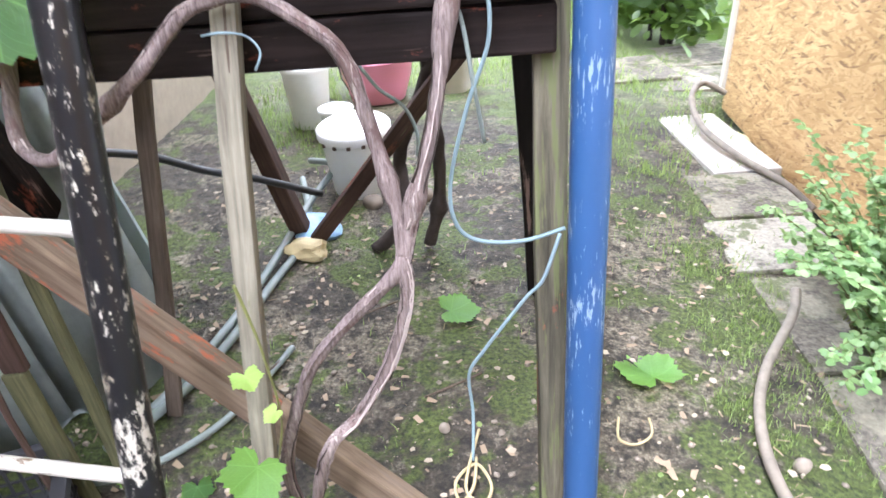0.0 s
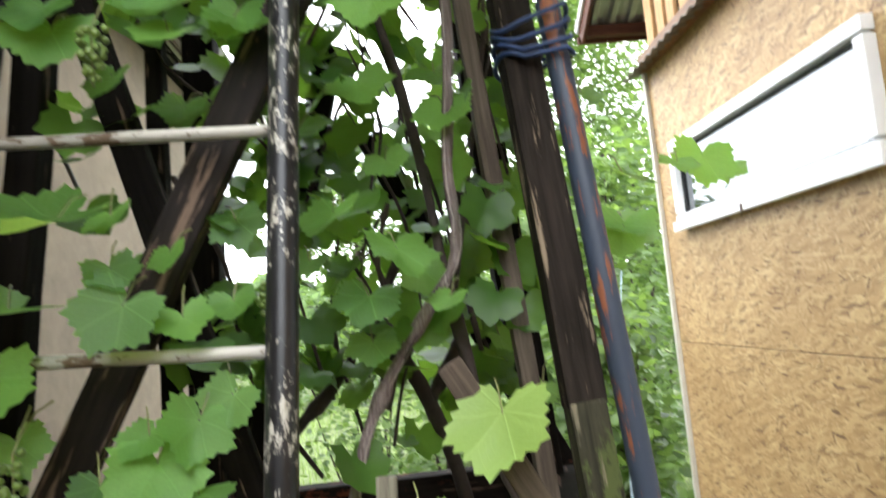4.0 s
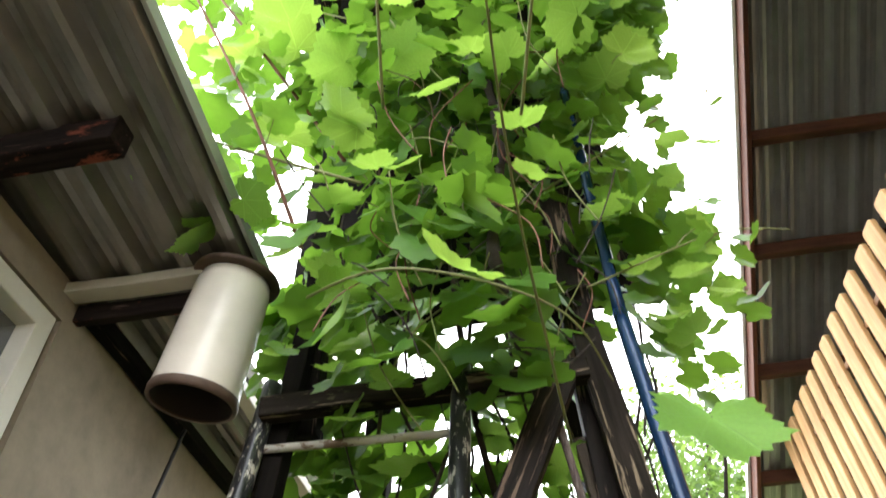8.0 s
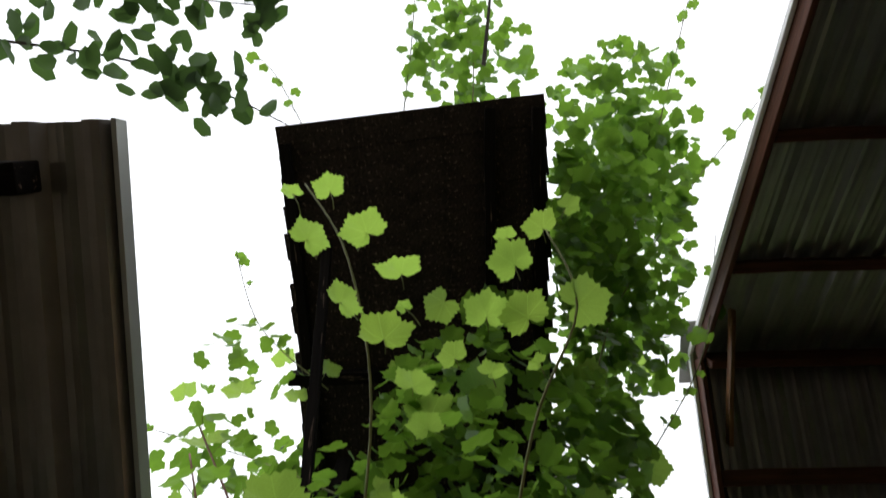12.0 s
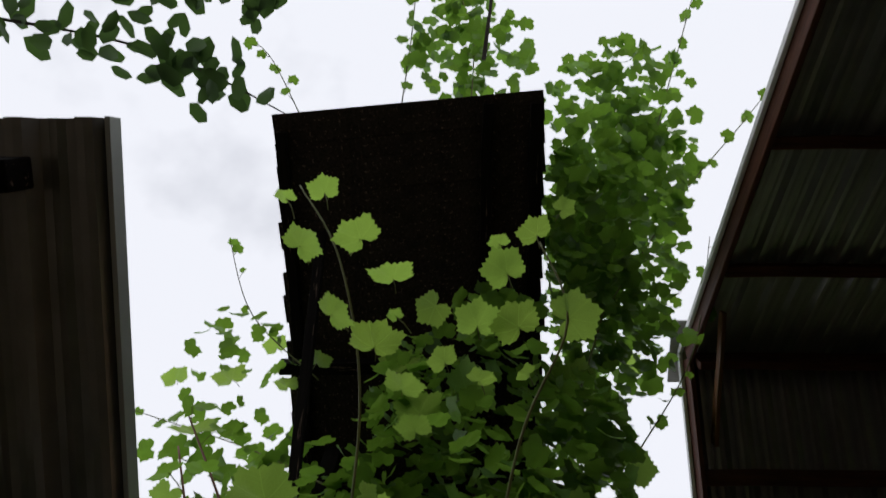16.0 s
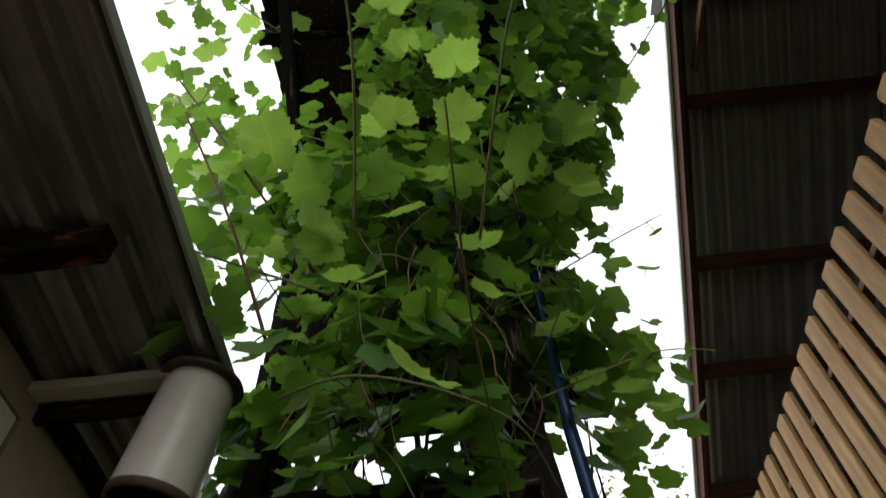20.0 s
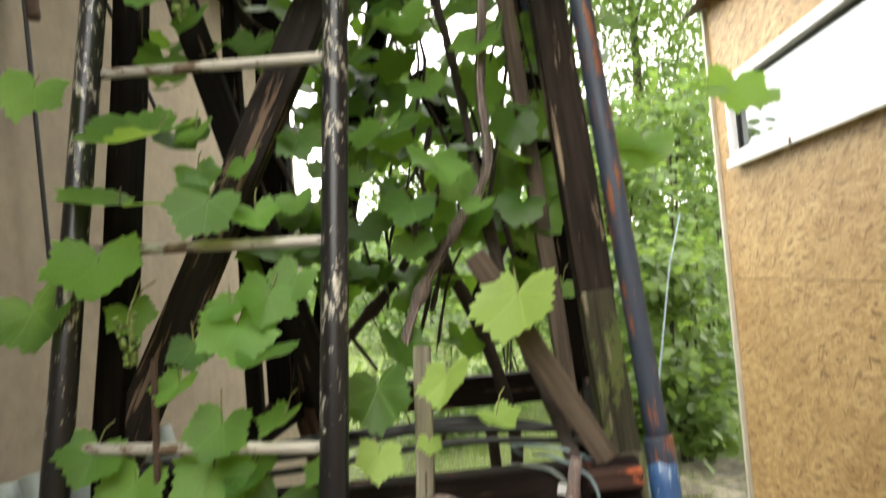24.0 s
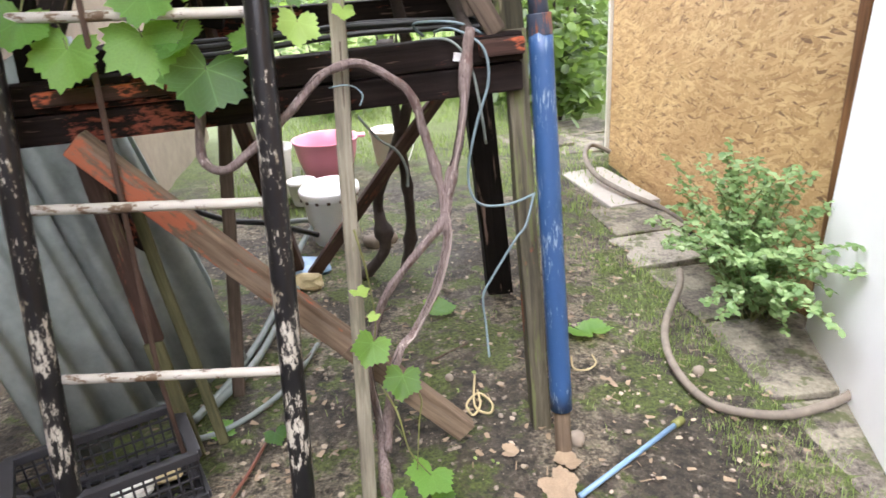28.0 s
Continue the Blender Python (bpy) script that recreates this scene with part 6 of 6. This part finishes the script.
part("strand", tube(smooth_path([(0.17, 1.44, 0.012), (0.165, 1.36, 0.02), (0.14, 1.33, 0.012), (0.13, 1.38, 0.012), (0.17, 1.42, 0.016), (0.20, 1.37, 0.012), (0.185, 1.33, 0.012), (0.15, 1.36, 0.02), (0.175, 1.52, 0.01)]), 0.0035, 6), M_STRAW, loop, smooth=True)
part("strand", tube(smooth_path([(0.48, 1.56, 0.006), (0.47, 1.50, 0.006), (0.50, 1.48, 0.008), (0.54, 1.51, 0.006), (0.545, 1.56, 0.004)]), 0.003, 6), M_STRAW, loop, smooth=True)
for a, b, r, mat in (((-0.412, 1.32, 0.012), (-0.50, 1.05, 0.012), 0.005, M_STEMRED), ((-0.30, 1.80, 0.012), (-0.38, 1.62, 0.012), 0.005, M_GREYDARK), ((0.05, 1.62, 0.01), (0.18, 1.70, 0.012), 0.003, M_GREYDARK), ((-0.2, 1.9, 0.01), (-0.05, 2.0, 0.012), 0.003, M_GREYDARK)):
    s = thing("twig", "thin brown twig lying on the soil", "twig", "twigs on the soil")
    part("stick", tube(smooth_path([a, Vector(a).lerp(Vector(b), 0.5) + Vector((0.01, 0.0, 0.004)), b], 4), r, 6, 0.001), mat, s, smooth=True)

# ---- slabs along the shed ----
paving = tagged(new("pavement"), "row of old concrete slabs along the shed", "pavement", kind="structure")
rng = random.Random(31)
for k, (x, y, w, d, mat, rz) in enumerate(((1.175, 3.25, 0.27, 0.66, M_PALESLAB, 7), (1.135, 2.735, 0.34, 0.34, M_CONCRETE, 5), (1.115, 2.385, 0.36, 0.32, M_MIDSLAB, 4), (1.155, 1.98, 0.35, 0.42, M_CONCRETE, 3), (1.165, 1.53, 0.36, 0.44, M_CONCRETE, 0), (1.18, 1.07, 0.38, 0.43, M_CONCRETE, -2), (1.19, 0.62, 0.40, 0.42, M_CONCRETE, -2), (1.36, 4.18, 0.5, 0.42, M_CONCRETE, 5), (1.45, 4.65, 0.5, 0.45, M_CONCRETE, 8), (1.02, 4.3, 0.42, 0.42, M_CONCRETE, 10))):
    part("slab", box(w, d, 0.05, 0.008), mat, paving, at=pose(x, y, ground_z(x, y) - 0.010, rng.uniform(-1, 1), rng.uniform(-1, 1), rz))

# ---- balm bush at the shed door ----
bush = thing("lemon_balm", "bushy lemon balm plant growing at the shed wall", "bush")


def simple_leaf(points, seed, ratio=0.62, curl=0.3):
    verts, n = [(0.0, 0.0, 0.0)], points
    for k in range(n):
        a = 2 * math.pi * (k + 0.5) / n
        r = 0.5 * (1 + 0.06 * (1 if k % 2 else -1))
        x, y = ratio * r * math.sin(a), -r * math.cos(a) - 0.5
        verts.append((x, y, 0.25 * abs(x) - curl * y * y * 0.4))
    verts[0] = (0.0, -0.5, -curl * 0.1)
    return verts, [(0, 1 + k, 1 + (k + 1) % n) for k in range(n)]


balm = Heap([simple_leaf(10, s, 0.68) for s in range(3)])
rng = random.Random(77)
base = Vector((1.20, 1.86, ground_z(1.2, 1.8)))
for k in range(120):
    a = rng.uniform(0, 2 * math.pi)
    reach = rng.uniform(0.05, 0.46)
    top = base + Vector((math.cos(a) * reach * 0.62 - 0.03, math.sin(a) * reach * 1.25, rng.uniform(0.25, 0.63) - reach * 0.42))
    if top.x > 1.36:
        top.x = 1.36
    if k < 4:
        top = base + Vector((-0.05 - 0.05 * k, -0.55 + 0.05 * k, 0.22 + 0.03 * k))
    root = base + Vector((rng.uniform(-0.06, 0.06), rng.uniform(-0.14, 0.14), 0))
    path = smooth_path([root, root.lerp(top, 0.5) + Vector((0, 0, 0.08)), top], 7)
    part("stem", tube(path, 0.0022, 4, 0, 0.6), M_STEM, bush)
    for i, p in enumerate(path[3:]):
        for side in (0, 1):
            for rep in range(2):
                ang = rng.uniform(0, 2 * math.pi)
                d = Vector((math.cos(ang), math.sin(ang), rng.uniform(-0.3, 0.5))).normalized()
                n = (Vector((0, 0, 1)) + Vector((rng.gauss(0, 0.35), rng.gauss(0, 0.35) - 0.2, 0))).normalized()
                y = -(d - n * d.dot(n)).normalized()
                balm.add(p, Matrix((y.cross(n), y, n)).transposed(), rng.uniform(0.014, 0.029), rng)
balm.build("foliage", M_BALM, bush)

# ---- grass, weeds, pebbles, fallen leaves ----
blades = Heap([([(-0.5, 0, 0), (0.5, 0, 0), (0.34, 0.1, 0.55), (-0.34, 0.1, 0.55), (0.0, 0.42, 1.0)], [(0, 1, 2, 3), (3, 2, 4)])])
rng = random.Random(5)


def blade(x, y, h):
    a = rng.uniform(0, 2 * math.pi)
    w = rng.uniform(0.0018, 0.0034) * (1.0 if y < 2.8 else 1.9)
    lean = rng.uniform(0.3, 2.2)
    m = Matrix.Rotation(a, 3, "Z") @ Matrix(((w / h, 0, 0), (0, lean, 0), (0, 0, 1)))
    blades.add((x, y, ground_z(x, y) - 0.004), m, h, rng)


def tuft(x, y, r, count, h):
    for k in range(count):
        blade(x + rng.gauss(0, r), y + rng.gauss(0, r), h * rng.uniform(0.4, 1.2))


for k in range(250):
    x, y = rng.uniform(0.74, 1.02), rng.uniform(0.75, 2.4)
    if noise.noise(Vector((x * 4, y * 4, 1))) > -0.25:
        tuft(x, y, 0.028, 14, 0.026)
for k in range(170):
    x, y = rng.uniform(0.55, 1.05), rng.uniform(2.2, 4.2)
    tuft(x, y, 0.03, 7, 0.04)
for k in range(2600):
    x, y = rng.uniform(-1.0, 1.3), 3.1 + 4.4 * rng.random() ** 1.1
    if noise.noise(Vector((x * 2, y * 2, 4))) > -0.2 + 0.6 * max(0, 4.0 - y):
        tuft(x, y, 0.05, 6, 0.05)
for k in range(90):
    tuft(rng.uniform(-0.5, 0.9), rng.uniform(1.2, 3.0), 0.02, 4, 0.03)
for k in range(20):
    tuft(rng.uniform(1.0, 1.35), rng.uniform(0.9, 3.6), 0.02, 8, 0.06)
for k in range(2600):
    x, y = rng.uniform(-3.5, 3.0), 5.5 + 9.0 * rng.random() ** 1.2
    for j in range(4):
        a, h = rng.uniform(0, 6.28), rng.uniform(0.05, 0.16)
        m = Matrix.Rotation(a, 3, "Z") @ Matrix(((0.011 / h, 0, 0), (0, rng.uniform(0.2, 1.2), 0), (0, 0, 1)))
        blades.add((x + rng.gauss(0, 0.06), y + rng.gauss(0, 0.06), ground_z(x, y) - 0.01), m, h, rng)
tagged(blades.build("grass", M_GRASS), "short patchy green grass in the soil", "grass")
weeds = Heap([simple_leaf(9, s, 0.8) for s in range(2)])
for k in range(620):
    x, y = rng.uniform(-0.7, 1.1), rng.uniform(1.1, 4.5)
    if noise.noise(Vector((x * 3, y * 3, 9))) < 0.12:
        continue
    n = (Vector((0, 0, 1)) + Vector((rng.gauss(0, 0.3), rng.gauss(0, 0.3), 0))).normalized()
    d = Vector((rng.gauss(0, 1), rng.gauss(0, 1), 0.0)).normalized()
    y_ = -(d - n * d.dot(n)).normalized()
    weeds.add((x, y, ground_z(x, y) + 0.008), Matrix((y_.cross(n), y_, n)).transposed(), rng.uniform(0.006, 0.016), rng)
tagged(weeds.build("weeds", M_GRASS), "tiny green weeds scattered on the soil", "weeds")
bm_s = [bmesh.new() for _ in range(3)]
pebbles = Heap([])
shapes = []
for b_ in bm_s:
    bmesh.ops.create_icosphere(b_, subdivisions=1, radius=1)
    sh = rng.random() * 9
    vs = [tuple(v.co * (1 + 0.35 * noise.noise(v.co * 1.7 + Vector((sh, 0, 0))))) for v in b_.verts]
    vs = [(a, b2 * 0.8, c * 0.55) for a, b2, c in vs]
    shapes.append((np.array(vs), [tuple(v.index for v in f.verts) for f in b_.faces]))
    b_.free()
pebbles.shapes = shapes
for k in range(3200):
    x, y = rng.uniform(-0.75, 1.0), 0.85 + 2.4 * rng.random()
    pebbles.add((x, y, ground_z(x, y)), Matrix.Rotation(rng.uniform(0, 6), 3, "Z"), 0.0018 + 0.009 * rng.random() ** 6, rng)
tagged(pebbles.build("pebbles", M_STONE), "small pebbles and crumbs of soil", "pebbles")
debris = Heap([([(-0.5, -0.2, 0), (0.5, -0.25, 0.15), (0.4, 0.25, 0.0), (-0.45, 0.2, 0.12)], [(0, 1, 2, 3)]), ([(-0.5, -0.05, 0), (0.5, -0.08, 0.05), (0.5, 0.04, 0.02), (-0.5, 0.06, 0.0)], [(0, 1, 2, 3)])])
for k in range(900):
    x, y = rng.uniform(-0.95, 1.0), 0.9 + 1.9 * rng.random()
    debris.add((x, y, ground_z(x, y) + 0.006), Matrix.Rotation(rng.uniform(0, 6.3), 3, "Z"), rng.uniform(0.008, 0.03), rng)
chips = Heap([([(-0.5, -0.3, 0), (0.1, -0.42, 0.1), (0.5, 0.05, 0.02), (0.2, 0.4, 0.12), (-0.4, 0.25, 0.03)], [(0, 1, 2, 3, 4)])])
for k in range(650):
    x, y = rng.uniform(-0.9, 0.95), 0.9 + 2.0 * rng.random()
    chips.add((x, y, ground_z(x, y) + 0.008), Matrix.Rotation(rng.uniform(0, 6.3), 3, "Z"), 0.004 + 0.018 * rng.random() ** 4, rng)
tagged(chips.build("soil_chips", M_CHIP), "pale chips of stone and bark in the soil", "chips")
tagged(debris.build("litter", M_DRYLEAF), "dry leaf crumbs and bits of straw", "leaf litter")
DRY = [leaf_mesh(30, 0.05, 40 + s, M_DRYLEAF) for s in range(2)]


def fallen(x, y, size, rz, data, label):
    ob = tagged(new("fallen_leaf", data), label, "leaf", "fallen leaves")
    ob.matrix_world = pose(x, y, ground_z(x, y) + 0.012, 8, -5, rz) @ Matrix.Diagonal((size, size, size, 1))


fallen(0.29, 1.05, 0.10, 30, DRY[0], "dry brown leaf lying on the soil")
fallen(0.33, 1.10, 0.07, 140, DRY[1], "dry brown leaf lying on the soil")
fallen(0.20, 1.17, 0.05, 80, DRY[1], "dry brown leaf lying on the soil")
fallen(0.585, 1.70, 0.17, 200, LEAVES[1], "large green vine leaf lying on the soil")
fallen(0.10, 1.95, 0.13, 100, LEAVES[3], "large green vine leaf lying on the soil")
fallen(-0.39, 1.36, 0.07, 20, LEAVES[4], "green vine leaf lying on the soil")
fallen(-0.55, 1.40, 0.09, 70, LEAVES[5], "green vine leaf lying on the soil")
for x, y, r in ((0.386, 1.19, 0.022), (0.84, 1.46, 0.018), (0.10, 1.53, 0.012), (-0.1, 2.62, 0.04), (-0.2, 2.6, 0.035), (-0.02, 2.66, 0.03)):
    st = thing("stone", "small pale stone lying on the soil", "stone", "loose stones")
    bm = bmesh.new()
    bmesh.ops.create_icosphere(bm, subdivisions=2, radius=r)
    for v in bm.verts:
        v.co *= 1 + 0.3 * noise.noise(v.co * 40 + Vector((x, y, 0)))
    part("stone_body", bm, M_STONE, st, smooth=True, at=pose(x, y, ground_z(x, y) + r * 0.4))

# low vine shoots by the root
for x, y, z, s in ((-0.095, 1.03, 0.44, 0.085), (-0.04, 1.02, 0.36, 0.085), (0.0, 1.0, 0.12, 0.11), (-0.09, 0.98, 0.06, 0.10), (0.02, 1.0, 0.06, 0.06)):
    leaf_at(x, y, z, s)

for pts in (((-0.106, 1.12, 0.66), (-0.097, 1.12, 0.609), (-0.09, 1.12, 0.557), (-0.084, 1.12, 0.449), (-0.101, 1.12, 0.365)), ((-0.057, 1.04, 0.367), (-0.007, 1.02, 0.318), (-0.015, 1.02, 0.24), (-0.03, 1.0, 0.12)), ((-0.09, 1.1, 0.30), (-0.058, 1.0, 0.296), (-0.04, 0.99, 0.2), (0.0, 1.0, 0.12))):
    part("shoot", tube(smooth_path(pts, 6), 0.0024, 6, 0, 0.6), M_STEM, vine, smooth=True)
leaf_at(-0.11, 1.10, 0.53, 0.045, True)
leaf_at(-0.085, 1.10, 0.47, 0.03, True)
wire = thing("dangling_cord", "short pale cord dangling below the crossbeam", "cord")
part("strand", tube(smooth_path([(-0.09, 1.92, 0.72), (-0.035, 1.9, 0.65), (0.019, 1.9, 0.606), (0.045, 1.9, 0.544), (0.042, 1.9, 0.488)]), 0.0045, 6), M_HOSEGREY, wire, smooth=True)

# ---- garden behind ----
tree_leaf = [simple_leaf(7, s, 0.6) for s in range(3)]


def plant(name, label, category, x, y, trunk_h, height, radius, count, leaf, mat, seed, lean=0.0, trunk_r=0.05, drop=0.0, stems=1):
    """A tapered trunk with limbs and a crown of separate leaves gathered at the limb ends."""
    t = thing(name, label, category)
    r = random.Random(seed)
    heap = Heap(tree_leaf)
    ends = []
    for s in range(stems):
        ox, oy = (r.uniform(-radius, radius) * 0.4, r.uniform(-radius, radius) * 0.4) if stems > 1 else (0, 0)
        top = Vector((x + ox * 1.6 + lean, y + oy * 1.6, height * 0.8))
        root = Vector((x + ox * 0.4, y + oy * 0.4, ground_z(x, y) - 0.05))
        path = smooth_path([root, root.lerp(top, 0.4) + Vector((r.uniform(-0.1, 0.1), r.uniform(-0.1, 0.1), 0)), top], 6)
        part("trunk", tube(path, trunk_r, 9, trunk_r * 0.15, 0.35), M_BARKDARK, t, smooth=True)
        for k in range(max(5, int(14 / stems))):
            a = path[min(len(path) - 1, int(len(path) * r.uniform(trunk_h, 1.0)))]
            ang = r.uniform(0, 6.28)
            d = Vector((math.cos(ang), math.sin(ang), r.uniform(-0.1, 0.9))).normalized()
            b = a + d * radius * r.uniform(0.5, 1.0)
            limb = smooth_path([a, a.lerp(b, 0.5) + Vector((0, 0, 0.05 * radius)), b - Vector((0, 0, drop * r.random()))], 4)
            part("limb", tube(limb, trunk_r * 0.3, 6, 0, 0.3), M_BARKDARK, t, smooth=True)
            ends += limb[2:]
    for k in range(count):
        c = ends[r.randrange(len(ends))]
        p = c + Vector((r.gauss(0, 1), r.gauss(0, 1), r.gauss(0, 0.8) - drop * r.random())) * radius * 0.22
        p.z = max(p.z, 0.06)
        n = Vector((r.gauss(0, 0.6), r.gauss(0, 0.6) - 0.3, 1)).normalized()
        d = Vector((r.gauss(0, 1), r.gauss(0, 1), -0.6)).normalized()
        y_ = -(d - n * d.dot(n)).normalized()
        heap.add(p, Matrix((y_.cross(n), y_, n)).transposed(), leaf * r.uniform(0.6, 1.3), r)
    heap.build("crown", mat, t)
    return t


plant("shrub", "dark leafy shrub growing beside the shed corner", "shrub", 1.35, 5.0, 0.2, 1.6, 0.55, 2600, 0.10, M_TREE, 1, stems=5, trunk_r=0.018)
plant("shrub", "tall green shrub behind the shed corner", "shrub", 1.15, 6.0, 0.25, 2.6, 0.6, 3200, 0.10, M_TREE, 2, stems=5, trunk_r=0.02)
plant("shrub", "green currant shrub in the garden", "shrub", -1.6, 13.0, 0.15, 1.7, 1.1, 1700, 0.12, M_TREE, 3, stems=6, trunk_r=0.02)
plant("shrub", "green currant shrub in the garden", "shrub", 0.6, 14.0, 0.15, 2.4, 1.3, 1900, 0.13, M_TREE, 4, stems=6, trunk_r=0.02)
plant("shrub", "green currant shrub in the garden", "shrub", -4.2, 14.0, 0.15, 2.2, 1.4, 1900, 0.13, M_TREE, 5, stems=6, trunk_r=0.025)
plant("shrub", "green currant shrub in the garden", "shrub", 2.9, 9.0, 0.15, 2.4, 1.1, 2200, 0.1, M_TREE, 6, stems=6, trunk_r=0.025)
plant("shrub", "small currant shrub behind the tower", "shrub", 0.15, 6.3, 0.15, 1.5, 0.55, 500, 0.09, M_TREE, 13, stems=5, trunk_r=0.014)
plant("shrub", "tall leafy shrub beyond the shed", "shrub", 1.75, 7.6, 0.2, 3.4, 0.9, 3600, 0.11, M_TREE, 21, stems=6, trunk_r=0.025)
plant("shrub", "low green shrub on the lawn", "shrub", -0.45, 5.6, 0.1, 1.1, 0.55, 900, 0.07, M_TREE, 31, stems=6, trunk_r=0.01)
plant("shrub", "low green shrub on the lawn", "shrub", 0.55, 7.2, 0.1, 1.6, 0.7, 1300, 0.08, M_TREE, 32, stems=6, trunk_r=0.012)
plant("birch_tree", "tall fine-leaved tree with drooping twigs", "tree", 2.7, 10.5, 0.22, 8.4, 2.4, 19000, 0.10, M_TREE, 7, trunk_r=0.11, drop=1.1)
plant("garden_tree", "broad green garden tree behind the yard", "tree", -1.2, 17.5, 0.25, 6.0, 2.6, 6500, 0.16, M_TREE, 8, trunk_r=0.14, drop=0.4)
plant("garden_tree", "broad green garden tree behind the yard", "tree", 1.6, 19.0, 0.25, 7.5, 2.8, 6000, 0.16, M_TREE, 9, trunk_r=0.14, drop=0.4)
plant("garden_tree", "broad green garden tree behind the yard", "tree", 5.8, 15.0, 0.3, 8.0, 2.8, 6500, 0.15, M_TREE, 10, trunk_r=0.15, drop=0.5)
wood_far = Heap(tree_leaf)
rng = random.Random(91)
for k in range(9000):
    x = rng.uniform(-40, 40)
    p = (x, 26 + rng.uniform(-4, 6), 4.2 * rng.random() ** 0.8 * (0.7 + 0.4 * noise.noise(Vector((x * 0.3, 0, 0)))))
    n = Vector((rng.gauss(0, 0.6), -0.6 + rng.gauss(0, 0.4), 0.8)).normalized()
    d = Vector((rng.gauss(0, 1), rng.gauss(0, 1), -0.6)).normalized()
    y_ = -(d - n * d.dot(n)).normalized()
    wood_far.add(p, Matrix((y_.cross(n), y_, n)).transposed(), rng.uniform(0.5, 1.0), rng)
tagged(wood_far.build("far_trees", M_TREE), "distant green belt of trees", "trees")

# overhead branch with oval leaves above the house roof
bough = thing("plum_branch", "dark leafy fruit tree bough hanging over the house roof", "branch")
bheap = Heap([simple_leaf(12, s, 0.55, 0.4) for s in range(3)])
rng = random.Random(17)
for a, b, c in (((-2.9, -0.9, 4.95), (-1.7, -0.85, 5.05), (-0.80, -0.74, 5.0)), ((-2.9, -0.75, 4.9), (-1.6, -0.55, 5.0), (-1.05, -0.35, 4.95)), ((-2.9, -1.2, 5.1), (-1.8, -1.2, 5.1), (-0.98, -1.1, 5.1)), ((-2.7, -1.5, 5.2), (-1.7, -1.4, 5.2), (-1.1, -1.35, 5.2)), ((-1.3, -0.45, 4.98), (-1.05, -0.36, 4.95), (-0.75, -0.2, 4.95))):
    path = smooth_path([a, b, c], 10)
    part("limb", tube(path, 0.009 if c[0] > -0.76 else 0.011, 7, 0.002, 0.25), M_BARKDARK, bough, smooth=True)
    if c[0] > -0.76:
        continue
    for p in path[3:]:
        for k in range(5):
            q = p + Vector((rng.gauss(0, 0.09), rng.gauss(0, 0.07), rng.gauss(0, 0.05) - 0.03))
            n = Vector((rng.gauss(0, 0.4), rng.gauss(0, 0.4), 1)).normalized()
            d = Vector((rng.uniform(0.0, 1), rng.gauss(0, 0.6), -0.3)).normalized()
            y_ = -(d - n * d.dot(n)).normalized()
            bheap.add(q, Matrix((y_.cross(n), y_, n)).transposed(), rng.uniform(0.09, 0.14), rng)
bheap.build("foliage", M_PLUM, bough)
antenna = thing("thin_rod", "thin dark rod rising over the platform edge", "rod")
part("rod", tube([(0.16, -0.45, 5.0), (0.20, -0.72, 5.2), (0.235, -0.98, 5.35)], 0.011, 7, 0, 0.5), M_BARKDARK, antenna)
